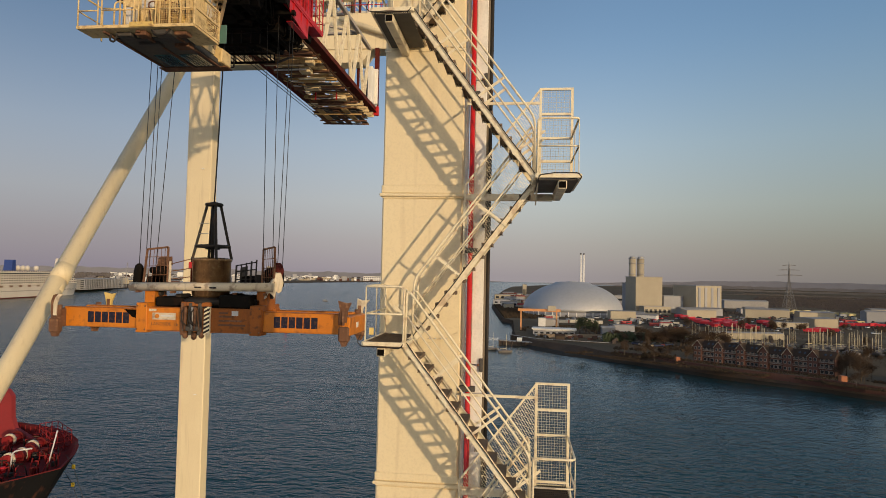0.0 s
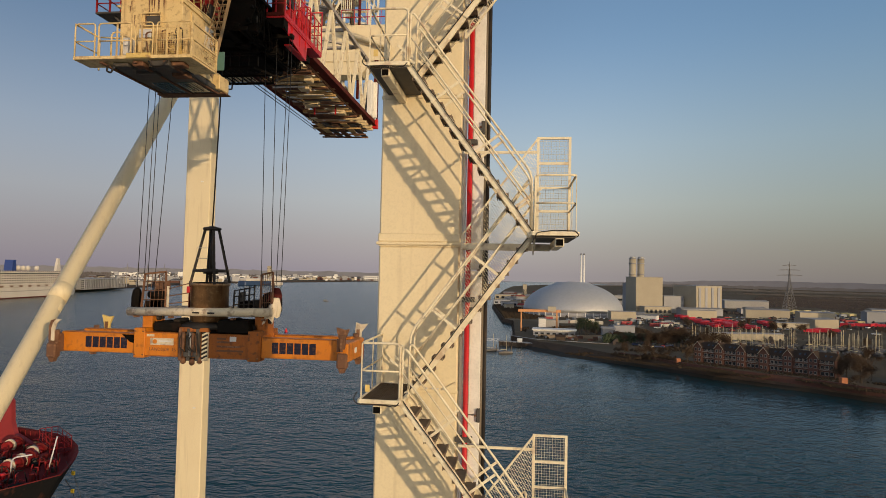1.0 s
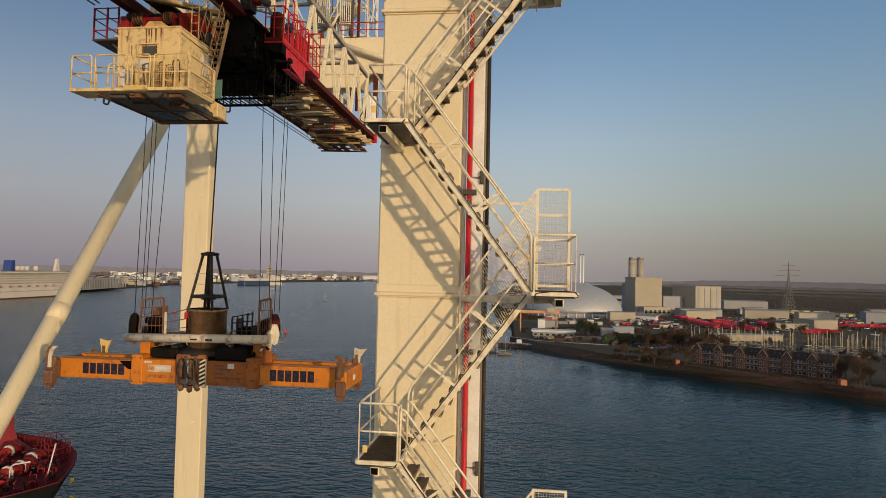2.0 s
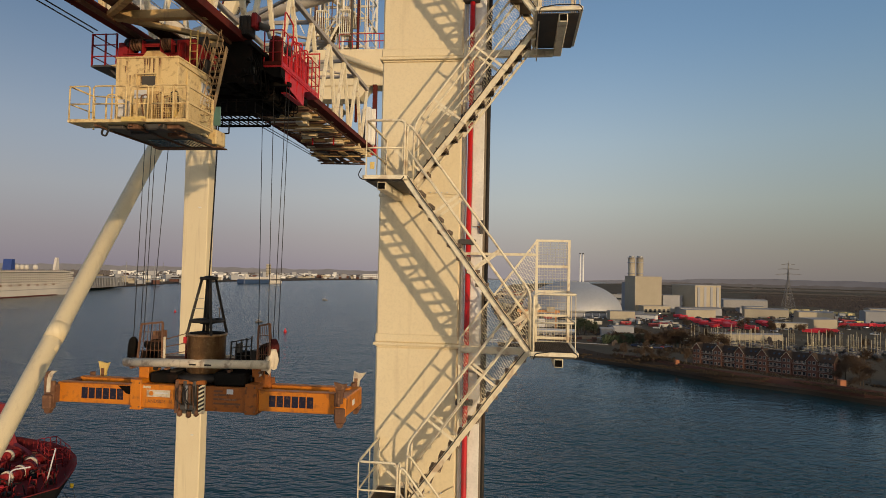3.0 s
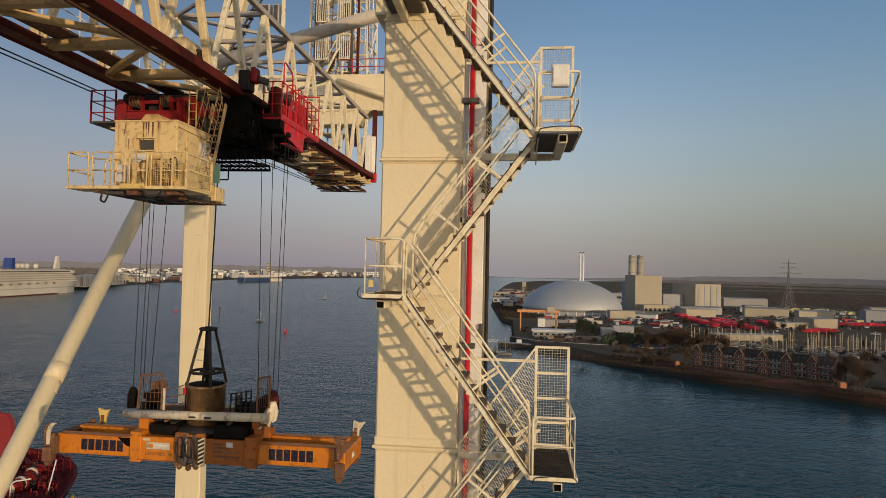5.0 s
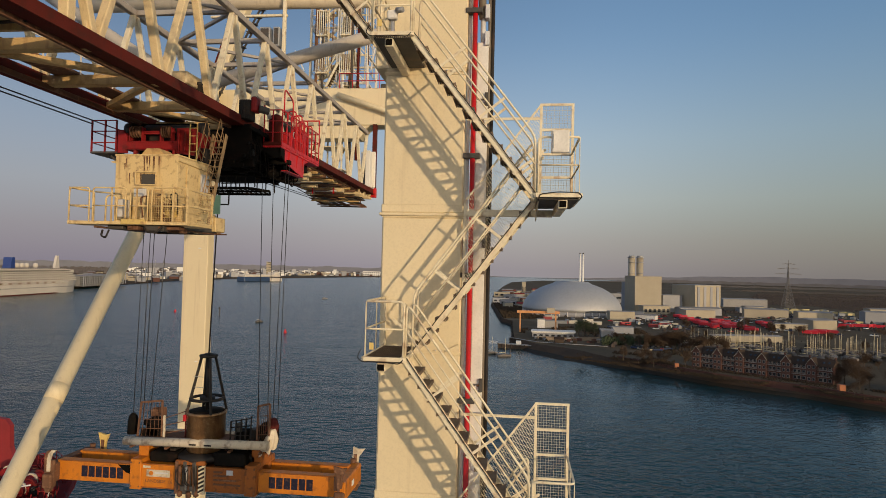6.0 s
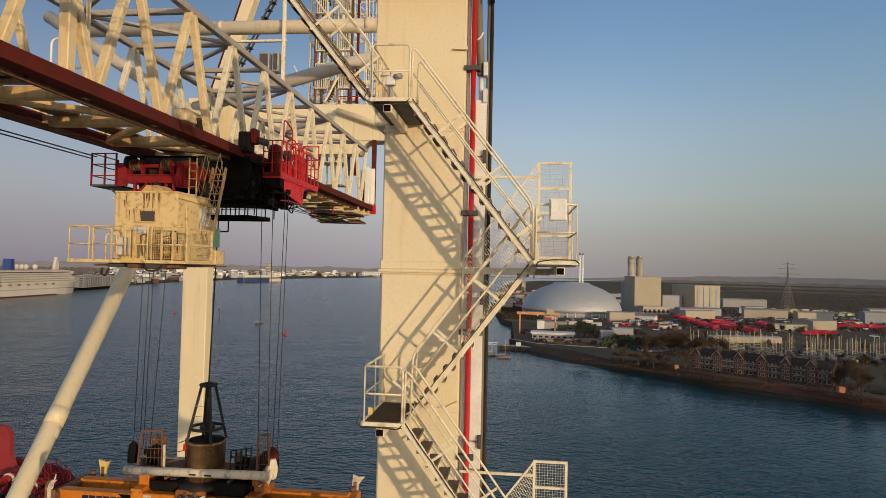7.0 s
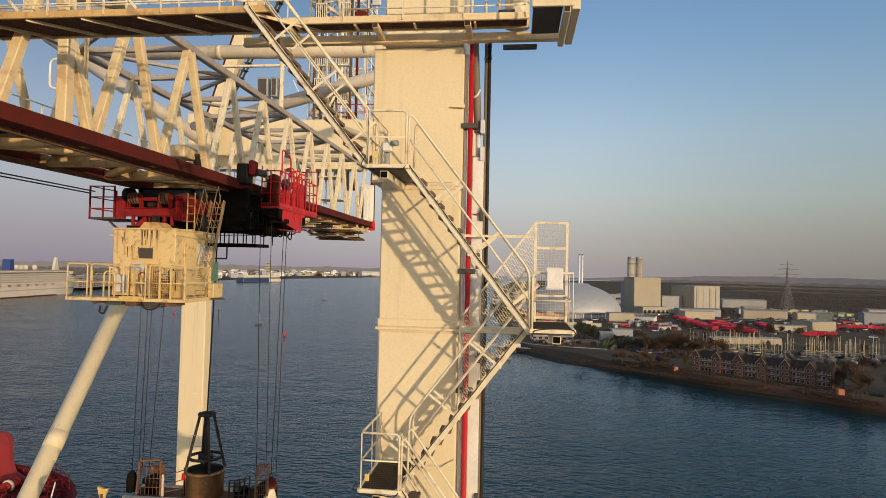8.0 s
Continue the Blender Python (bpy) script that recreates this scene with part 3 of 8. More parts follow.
def netting(s, o, e1, w, e2, h, gap, r, diamond=False):
    """Wire mesh over the panel that e1 * w and e2 * h span from o."""
    o, e1, e2 = Vector(o), Vector(e1), Vector(e2)
    if not diamond:
        k = gap
        while k < w:
            s.pipe([o + e1 * k, o + e1 * k + e2 * h], r, 3)
            k += gap
        k = gap
        while k < h:
            s.pipe([o + e2 * k, o + e2 * k + e1 * w], r, 3)
            k += gap
        return s
    k = -h
    while k < w:
        for up in (True, False):
            a0, b0, a1, b1 = (k, 0.0, k + h, h) if up else (k, h, k + h, 0.0)
            t0, t1 = max(0.0, -k / h), min(1.0, (w - k) / h)
            if t1 > t0:
                p = o + e1 * (a0 + (a1 - a0) * t0) + e2 * (b0 + (b1 - b0) * t0)
                q = o + e1 * (a0 + (a1 - a0) * t1) + e2 * (b0 + (b1 - b0) * t1)
                s.pipe([p, q], r, 3)
        k += gap * 1.6
    return s


def landing(x0, x1, z, right):
    """A landing on the leg's face; right: the one that stands out past the leg's edge."""
    y0, y1 = 11.47, 13.18
    t = thing("stair_landing", ((x0 + x1) / 2, 13.0, z - 0.3), "cream steel stair landing with grating deck and tube guard rail", "landing", "crane stairs")
    g = Solid()
    k = x0 + 0.03
    while k < x1 - 0.02:
        g.box((k, (y0 + y1) / 2, z - 0.02), (0.006, y1 - y0 - 0.04, 0.035))
        k += 0.034
    k = y0 + 0.06
    while k < y1:
        g.box(((x0 + x1) / 2, k, z - 0.012), (x1 - x0 - 0.04, 0.01, 0.012))
        k += 0.1
    part("grating", g, GRATE, t, "brown worn steel bar grating")
    e = Solid()
    for a, d in (((x0, y0), (x1, y0)), ((x0, y1), (x1, y1)), ((x0, y0), (x0, y1)), ((x1, y0), (x1, y1))):
        e.bar((*a, z - 0.03), (*d, z - 0.03), 0.05, 0.07, (0, 0, 1), 0.006)
    part("edge_beam", e, IVORY, t)
    b = Solid()
    xm = (x0 + x1) / 2 + (0.08 if right else -0.05)
    b.span((xm - 0.075, y0 + 0.02, z - 0.245), (xm + 0.075, y1 + 0.03, z - 0.105), 0.012)
    part("bracket", b, IVORY, t, "square hollow cantilever beam")
    part("under_plate", Solid().span((x0 + 0.03, y0 + 0.05, z - 0.098), (x1 - 0.03, y1 - 0.02, z - 0.08), 0.004), DARK, t, "dark plate under the grating")
    if right:
        part("arm", Solid().span((LX1 + 0.03, 13.08, z - 0.262), (xm - 0.078, 13.2, z - 0.13), 0.01), IVORY, t, "square steel arm from the leg")
        part("gusset", Solid().prism([(y1, z - 0.10), (y0 + 0.35, z - 0.10), (y1, z - 0.34)], "x", x0 + 0.05, x0 + 0.07), IVORY, t)
    # flat black plate imitates the shade inside the hollow beam
    part("bracket_end", Solid().span((xm - 0.058, y0 + 0.008, z - 0.228), (xm + 0.058, y0 + 0.026, z - 0.122)), FLATBLACK, t, "black plate painted as the beam's shaded hollow")
    r = Solid()
    xo, xi = (x1 - 0.03, x0 + 0.04) if right else (x0 + 0.03, x1 - 0.03)
    for h, rad in ((0.95, 0.021), (0.48, 0.016)):
        r.pipe([(xi, y0 + 0.03, z + (0.0 if h > 0.9 else h)), (xi, y0 + 0.03, z + h), (xo, y0 + 0.03, z + h), (xo, y1 - 0.05, z + h), (xo, y1 - 0.05, z)] if h > 0.9 else
               [(xi, y0 + 0.03, z + h), (xo, y0 + 0.03, z + h), (xo, y1 - 0.05, z + h)], rad, 8, 0.10)
    for x, y in ((xo, y0 + 0.03), (xi, y0 + 0.03), (xo, (y0 + y1) / 2)):
        r.bar((x, y, z - 0.08), (x, y, z + 0.94), 0.045, 0.012)
    r.pipe([(xi, y0 + 0.1, z + 0.28), (xi, y0 + 0.1, z + 0.9), (xi, y0 + 0.32, z + 0.9), (xi, y0 + 0.32, z + 0.28), (xi, y0 + 0.1, z + 0.28)], 0.015, 6, 0.08)
    part("guard_rail", r, IVORY, t)
    if right:
        m = Solid()
        ya = 13.1
        for x in (x0 + 0.13, x1 - 0.02):
            m.bar((x, ya, z - 0.05), (x, ya, z + 1.93), 0.05, 0.05, (0, 1, 0))
        for h in (1.91, 1.42, 0.95, 0.5, 0.08):
            m.bar((x0 + 0.13, ya, z + h), (x1 - 0.02, ya, z + h), 0.04, 0.045)
        m.bar((LX1 + 0.05, ya, z + 1.64), (x0 + 0.13, ya, z + 1.64), 0.03, 0.05)
        part("screen_frame", m, IVORY, t)
        tagged(part("wire_screen", netting(Solid(), (x0 + 0.13, ya, z), (1, 0, 0), x1 - x0 - 0.15, (0, 0, 1), 1.9, 0.05, 0.0035), IVORY, t), "welded wire mesh screen", kind="stuff")
        # sloping screen beside the flight that leads down and in
        dn = Vector((XL1 - x0, 0, -2.82)).normalized()
        o = Vector((x0 + 0.13, ya - 0.02, z + 0.05))
        f = Solid()
        ln = (x0 + 0.13 - (LX1 + 0.05)) / abs(dn.x)
        for h in (0.0, 1.86):
            f.bar(o + Vector((0, 0, h)), o + Vector((0, 0, h)) + dn * ln, 0.035, 0.035)
        f.bar(o + dn * ln, o + dn * ln + Vector((0, 0, 1.86)), 0.04, 0.04)
        part("screen_frame", f, IVORY, t)
        tagged(part("wire_screen", netting(Solid(), o, dn, ln, (0, 0, 1), 1.86, 0.055, 0.0032, True), IVORY, t), "diamond wire mesh screen", kind="stuff")
    return t


for z in LEFT.values():
    landing(XL0, XL1, z, False)
for z in RIGHT.values():
    landing(XR0, XR1, z, True)
for a in "abcd":
    flight((XL1, LEFT[a]), (XR0, RIGHT[a]), YF0, YF1)
for a, b in ("ab", "bc", "cd"):
    flight((XR0, RIGHT[a]), (XL1, LEFT[b]), YB0, YB1, posts=(0.26, 0.6, 0.93), high=1.06)
flight((-4.70, 59.93), (XL0, LEFT["a"]), YF0, YF1)

wb = thing("white_cabinet", (0.86, 11.42, 54.95), "white electrical cabinet hung on a landing's rail", "cabinet")
part("body", Solid().span((0.70, 11.38, 54.93), (0.99, 11.49, 55.30), 0.012), TRIMWHITE, wb)
part("door", Solid().span((0.72, 11.368, 54.95), (0.97, 11.379, 55.28), 0.004), TRIMWHITE, wb)
part("hinge", Solid().pipe([(0.725, 11.37, 55.0), (0.725, 11.37, 55.23)], 0.008, 6), GALV, wb)
for z in LEFT.values():
    tg = thing("yellow_tag", (-2.30, 11.52, z), "small yellow tag hung on a landing rail", "tag", "yellow tags")
    part("tag", Solid().span((-2.33, 11.515, z + 0.12), (-2.25, 11.525, z + 0.24), 0.003), YELLOW, tg)
    ck = thing("cable_loop", (-2.4, 11.44, z), "black cable looped along a landing edge", "cable", "landing cables")
    part("cable", Solid().pipe([(-2.46, 11.46, z + 0.12), (-2.52, 11.45, z + 0.0), (-2.44, 11.43, z - 0.08), (-2.1, 11.43, z - 0.07), (-1.78, 11.43, z - 0.1), (-1.72, 11.45, z - 0.02)], 0.009, 6, 0.08), BLACK, ck)
for z in RIGHT.values():
    ck = thing("cable_loop", (0.8, 11.43, z), "black cable looped along a landing edge", "cable", "landing cables")
    part("cable", Solid().pipe([(0.5, 11.46, z - 0.12), (0.52, 11.43, z - 0.02), (0.8, 11.43, z + 0.02), (1.16, 11.43, z + 0.015), (1.215, 11.45, z - 0.05), (1.19, 11.47, z - 0.08)], 0.009, 6, 0.06), BLACK, ck)
fla = thing("flood_lamp", (-2.05, 11.55, LEFT["a"]), "small white flood lamp on the upper landing", "lamp")
part("bracket", Solid().span((-2.09, 11.52, LEFT["a"]), (-2.03, 11.58, LEFT["a"] + 0.22), 0.01), GALV, fla)
part("lamp_head", Solid().box((-2.06, 11.5, LEFT["a"] + 0.30), (0.17, 0.12, 0.16), None, 0.02), TRIMWHITE, fla)
part("lamp_head", Solid().pipe([(-1.98, 11.45, LEFT["a"] + 0.36), (-1.86, 11.40, LEFT["a"] + 0.36)], 0.05, 10), GALV, fla)

# ---- walkway at the head of the leg ----
OCHRE = material("grimy_ochre_paint", (0.60, 0.40, 0.17), 0.6, sheen=0.2, col2=(0.38, 0.24, 0.10), scale=0.9, bump=0.1, streak=(0.22, 0.12, 0.06), amount=0.7, spots=(0.20, 0.10, 0.05), spot=0.7, spot_scale=2.0)
top = thing("upper_walkway", (-4.0, 12.0, 59.2), "cream steel walkway with guard rails across the crane leg's head", "walkway")
PX0, XM = -14.0, -4.32
YW, YP, YE = 12.22, 11.62, 11.5
DZ = 59.97
for y0, x0, x1 in ((YP, PX0, XM), (YW, XM + 0.02, 0.36)):
    # left front beam is ochre, the darker coat also imitating its partial shade
    part("beam", Solid().span((x0, y0 - 0.03, DZ - 0.13), (x1, y0 + 0.03, DZ), 0.008), OCHRE if y0 == YP else BOOMCREAM, top)
    part("beam", Solid().span((x0, 12.62, DZ - 0.13), (x1, 12.68, DZ - 0.02), 0.008), BOOMCREAM, top)
    k = x0 + 0.25
    while k < x1 - 0.2:
        part("joist", Solid().bar((k, y0 + 0.03, DZ - 0.135), (k + (1.0 if y0 == YP else 0.0), 12.62, DZ - 0.135), 0.04, 0.06, (0, 0, 1), 0.006), BOOMCREAM, top)
        k += 1.14
    g = Solid()
    k = y0 + 0.05
    while k < 12.6:
        g.box(((x0 + x1) / 2, k, DZ - 0.085), (x1 - x0 - 0.06, 0.012, 0.035))
        k += 0.03
    k = x0 + 0.1
    while k < x1 - 0.05:
        g.box((k, (y0 + 12.62) / 2, DZ - 0.075), (0.012, 12.62 - y0 - 0.06, 0.02))
        k += 0.06
    part("grating", g, RUST, top, "rust-brown steel grating deck")
for x in (-4.2, -2.5, -0.76):
    part("bracket", Solid().span((x - 0.06, YW - 0.012, DZ - 0.23), (x + 0.06, 13.2, DZ - 0.134), 0.012), BOOMCREAM, top)
    # black plate imitates the shade inside the hollow bracket
    part("bracket_end", Solid().span((x - 0.048, YW - 0.022, DZ - 0.22), (x + 0.048, YW - 0.01, DZ - 0.144)), BLACK, top, "black plate painted as the bracket's shaded hollow")
part("back_beam", Solid().span((-5.4, 12.88, 59.70), (1.0, 13.03, 59.735), 0.006), BOOMCREAM, top)
part("back_beam", Solid().span((-5.4, 12.93, 59.74), (1.0, 12.96, 59.88), 0.006), BOOMCREAM, top)
part("end_beam", Solid().span((0.4, YE - 0.03, 59.76), (1.14, YE + 0.03, 59.90), 0.008), CREAM, top)
part("end_plate", Solid().span((0.42, YE + 0.04, 59.76), (0.93, 12.75, 59.79), 0.006), DARK, top, "dark plate under the walkway's end")
part("end_bracket", Solid().span((0.94, YE - 0.01, 59.66), (1.06, 13.2, 59.76), 0.012), CREAM, top)
# another black plate for the shade inside a hollow bracket
part("bracket_end", Solid().span((0.953, YE - 0.022, 59.672), (1.047, YE - 0.008, 59.75)), BLACK, top, "black plate painted as the bracket's shaded hollow")
part("corner_plate", Solid().span((1.08, YE - 0.02, 59.70), (1.22, 13.2, 59.95), 0.008), CREAM, top)
part("cable_tray", Solid().span((-0.12, 13.06, 59.61), (0.54, 13.2, 59.68), 0.006), DARK, top)
part("tank", Solid().turned((0.15, 12.95, 59.97), [(0.24, 0), (0.24, 0.7), (0.16, 0.8)], 18), IVORY, top, "grey tank on the walkway")
part("valve", Solid().pipe([(-0.2, 12.5, 60.08), (0.1, 12.5, 60.08)], 0.06, 10), DARK, top)
part("locker", Solid().span((-3.05, 12.75, 59.97), (-2.8, 12.95, 60.3), 0.02), CHORDRED, top, "dark red locker")
for x, z in ((-0.72, 60.0), (-0.45, 60.02), (-0.2, 60.15)):
    part("service_pipe", Solid().pipe([(x, 12.7, z), (x, 12.7, 61.2)], 0.03, 8), IVORY, top)
for y, x0, x1 in ((YP, PX0, XM - 0.9), (YW, -3.2, 0.36), (12.66, PX0, XM)):
    r = Solid()
    for h, rad in ((1.05, 0.022), (0.55, 0.017), (0.14, 0.014)):
        r.pipe([(x0, y, DZ + h), (x1, y, DZ + h)], rad, 8, 0.1)
    k = x1 - 0.05
    while k > x0:
        r.bar((k, y - 0.038, DZ - 0.1), (k, y - 0.038, DZ + 1.05), 0.05, 0.014)
        k -= 1.14
    part("guard_rail", r, IVORY, top)
r = Solid()
for h in (1.05, 0.55):
    r.pipe([(0.4, YE, DZ + h), (1.15, YE, DZ + h), (1.15, 13.1, DZ + h)], 0.02, 8, 0.1)
for x in (0.42, 0.75, 1.12):
    r.bar((x, YE - 0.038, DZ - 0.1), (x, YE - 0.038, DZ + 1.05), 0.05, 0.014)
for k in (-12.6, -9.3, -6.9):
    r.bar((k, YP - 0.03, DZ), (k - 0.9, YP - 0.03, DZ + 1.0), 0.05, 0.02, (0, 1, 0))
part("guard_rail", r, IVORY, top)

# ---- boom: a box truss that runs away from the camera ----
BX0, BX1, BZ0, BZ1, BY0, BY1 = -13.6, -9.9, 58.15, 61.85, 3.0, 43.6
# grey paint darkened to imitate the backlit shade on the upper members
BOOMTOP = material("shaded_grey_paint", (0.40, 0.36, 0.32), 0.6, sheen=0.2, col2=(0.28, 0.24, 0.20), scale=0.8, bump=0.06, streak=(0.16, 0.11, 0.08), amount=0.5)
boom = thing("crane_boom", (-11.75, 23.0, 58.0), "cream lattice crane boom with dark red lower chords", "crane boom")
for x in (BX0, BX1):
    c = Solid().span((x - 0.15, BY0, BZ0 - 0.17), (x + 0.15, BY1, BZ0 + 0.17), 0.02)
    c.span((x - 0.24, BY0, BZ0 - 0.20), (x + 0.24, BY1, BZ0 - 0.172), 0.005)
    part("lower_chord", c, CHORDRED, boom, "dark red box-section lower chord")
    part("upper_chord", Solid().span((x - 0.11, BY0, BZ1 - 0.11), (x + 0.11, BY1 - 1.6, BZ1 + 0.11), 0.02), BOOMTOP, boom)
node0, step = 3.1, 2.88
k = 0
while True:
    y = node0 + step * k
    if y + step > BY1 + 0.5:
        break
    for x in (BX0, BX1):
        w = (0.235 if x == BX1 else 0.21) if y < 19 else 0.19
        coat = BOOMCREAM if y < 19 else IVORY
        part("diagonal", Solid().bar((x, y + 0.12, BZ0 + 0.15), (x, y + step / 2 - 0.08, BZ1 - 0.1), w, w * 0.85, (0, 1, 0), 0.02), coat, boom)
        if y + step < BY1 - 1.0:
            part("diagonal", Solid().bar((x, y + step - 0.12, BZ0 + 0.15), (x, y + step / 2 + 0.08, BZ1 - 0.1), w, w * 0.85, (0, 1, 0), 0.02), coat, boom)
    ya = y + step / 2
    part("cross_beam", Solid().span((BX0 + 0.1, y - 0.14, BZ0 - 0.2), (BX1 - 0.1, y + 0.14, BZ0 + 0.1), 0.02), OCHRE, boom)
    part("lateral_brace", Solid().bar((BX0 + 0.1, y + (step if k % 2 else 0), BZ0 - 0.02), (BX1 - 0.1, y + (0 if k % 2 else step), BZ0 - 0.02), 0.2, 0.18, (0, 0, 1), 0.015), OCHRE, boom)
    if ya < BY1 - 1.7:
        part("top_cross_beam", Solid().span((BX0 + 0.1, ya - 0.08, BZ1 - 0.09), (BX1 - 0.1, ya + 0.08, BZ1 + 0.09), 0.015), BOOMTOP, boom)
        if ya + step < BY1 - 1.7:
            p, q = ((BX0, ya), (BX1, ya + step)) if k % 2 else ((BX1, ya), (BX0, ya + step))
            part("top_brace", Solid().bar((*p, BZ1), (*q, BZ1), 0.12, 0.12, (0, 0, 1), 0.012), BOOMTOP, boom)
    k += 1
part("underfloor_plate", Solid().span((BX0 + 0.3, 11.95, BZ0 - 0.10), (BX1 - 0.3, 13.5, BZ0 - 0.04), 0.01), OCHRE, boom, "grimy ochre plate under the boom")
for y in (12.2, 13.2):
    part("plate_stiffener", Solid().span((BX0 + 0.3, y - 0.05, BZ0 - 0.26), (BX1 - 0.3, y + 0.05, BZ0 - 0.102), 0.01), OCHRE, boom)
for x in (-12.6, -11.9, -11.0):
    part("pulley_block", Solid().span((x - 0.2, 12.45, BZ0 - 0.34), (x + 0.2, 12.95, BZ0 - 0.104), 0.06), DARK, boom, "oily dark pulley block")
part("hose", Solid().pipe([(BX0 + 0.2, 12.7, BZ0 - 0.22), (-12.2, 12.8, BZ0 - 0.38), (-11.5, 12.7, BZ0 - 0.30), (BX1 - 0.2, 12.8, BZ0 - 0.2)], 0.035, 6, 0.3), BLACK, boom)
for x in (BX0, BX1):
    part("post", Solid().span((x - 0.13, 13.55, BZ0 + 0.17), (x + 0.13, 13.81, BZ1 - 0.1), 0.02), BOOMCREAM, boom)
    part("post", Solid().span((x - 0.04, 14.3, BZ0 + 0.17), (x + 0.04, 14.38, BZ1 - 0.1), 0.01), BOOMCREAM, boom)
part("end_frame", Solid().span((BX1 - 0.12, BY1 - 1.5, BZ0 + 0.17), (BX1 + 0.2, BY1, BZ0 + 2.6), 0.03), WHITE, boom)
part("end_frame", Solid().span((BX0 - 0.2, BY1 - 1.5, BZ0 + 0.17), (BX0 + 0.12, BY1, BZ0 + 2.6), 0.03), WHITE, boom)
part("end_beam", Solid().span((BX0, BY1 - 0.35, BZ0 - 0.3), (BX1, BY1, BZ0 + 0.1), 0.03), BOOMCREAM, boom)
part("end_panel", Solid().span((-10.5, BY1 - 0.75, BZ0 + 0.2), (-9.5, BY1 - 0.6, BZ0 + 2.65), 0.03), WHITE, boom, "white panel at the boom tip")
# flat dark patch on the panel, painted for the shade of a recess
part("panel_recess", Solid().prism([(-10.4, 58.6), (-10.05, 58.6), (-9.95, 59.6), (-10.1, 60.3), (-10.4, 60.2)], "y", BY1 - 0.78, BY1 - 0.755), DARK, boom, "dark patch painted as a shaded recess of the panel")
part("lamp_box", Solid().span((-10.0, BY1 - 0.95, 58.75), (-9.7, BY1 - 0.76, 59.0), 0.02), BLACK, boom)
part("buffer", Solid().span((BX1 - 0.2, BY1 - 0.1, 57.75), (BX1 + 0.35, BY1 + 0.15, 58.4), 0.04), RED, boom, "red end buffer")

# ---- far leg, raking tube, upper portal tubes ----
fl = thing("support_tower", (-22.5, 43.6, 4.0), "plain cream steel box tower with cable clips", "crane tower")
part("leg_section", Solid().span((-23.45, 43.5, 4.0), (-21.62, 44.45, 66.0), 0.05), CREAM, fl)
rk = thing("raking_brace", (-22.0, -1.85, 4.0), "cream tubular raking brace of the crane's portal", "tube brace")
part("tube", Solid().pipe([(-22.0, -1.85, 4.0), (-22.0, 41.0, 62.0)], 0.43, 28), CREAM, rk)
part("joint_collar", Solid().pipe([(-22.0, 28.95, 45.66), (-22.0, 29.25, 46.07)], 0.434, 28), CREAM, rk, "welded tube joint")
part("joint_collar", Solid().pipe([(-22.0, 29.3, 46.13), (-22.0, 29.8, 46.81)], 0.455, 28), CREAM, rk, "welded tube joint")
for z in (30.0, 38.0, 46.0, 54.0, 62.0):
    part("clip", Solid().span((-22.3, 43.42, z - 0.04), (-22.1, 43.5, z + 0.04), 0.01), WHITE, fl, "small pale clip")

# ---- upper portal behind the boom ----
pt = thing("portal_cross_tube", (-12.0, 29.0, 65.0), "pale tubular cross member above the boom", "tube brace")
PALETUBE = material("pale_tube_paint", (0.60, 0.51, 0.37), 0.5, sheen=0.3, col2=(0.50, 0.41, 0.29), scale=0.8, bump=0.05, streak=(0.28, 0.2, 0.13), amount=0.5)
part("tube", Solid().pipe([(-20.8, 29.0, 65.3), (-2.2, 29.0, 65.2)], 0.32, 24), PALETUBE, pt)
for x in (-13.9, -6.8):
    part("collar", Solid().pipe([(x - 0.12, 29.0, 65.26), (x + 0.12, 29.0, 65.26)], 0.345, 20), PALETUBE, pt)
WORNGREY = material("worn_grey_paint", (0.50, 0.44, 0.36), 0.55, col2=(0.38, 0.33, 0.26), scale=0.8, bump=0.05, streak=(0.22, 0.16, 0.11), amount=0.5)
pd = thing("portal_brace", (-12.0, 34.0, 62.5), "grey-white tubular V brace of the upper portal", "tube brace")
part("tube", Solid().pipe([(-3.4, 34.0, 66.6), (-17.8, 34.0, 62.75)], 0.36, 24), WORNGREY, pd)
part("tube", Solid().pipe([(-26.9, 34.0, 68.15), (-17.4, 34.0, 62.2)], 0.36, 24), WORNGREY, pd)
part("hoop", Solid().pipe([(-24.7, 33.3, 66.6), (-26.1, 33.3, 66.6), (-26.1, 33.3, 64.9), (-24.2, 33.3, 64.9)], 0.07, 8, 0.4), WHITE, pd)
xb = thing("portal_beam", (-14.0, 46.5, 62.0), "large cream box girder joining the far crane legs", "girder")
part("girder", Solid().span((-24.5, 46.0, 63.35), (-2.6, 47.6, 66.1), 0.05), CREAM, xb)
part("haunch", Solid().prism([(-24.0, 63.35), (-24.0, 62.4), (-11.5, 62.4), (-11.26, 62.7), (-11.0, 63.12), (-10.7, 63.35)], "y", 46.1, 47.5), CREAM, xb)
part("strut", Solid().span((-10.46, 45.9, 58.6), (-10.16, 46.2, 63.4), 0.02), CHORDRED, xb, "dark red vertical strut below the girder")
part("pipe", Solid().pipe([(-13.1, 45.6, 65.52), (-9.74, 45.6, 64.38), (-3.0, 45.6, 62.1)], 0.20, 14), CREAM, xb)
part("leg_lower", Solid().span((-6.0, 46.1, 4.0), (-4.4, 47.5, 63.35), 0.03), CREAM, xb)

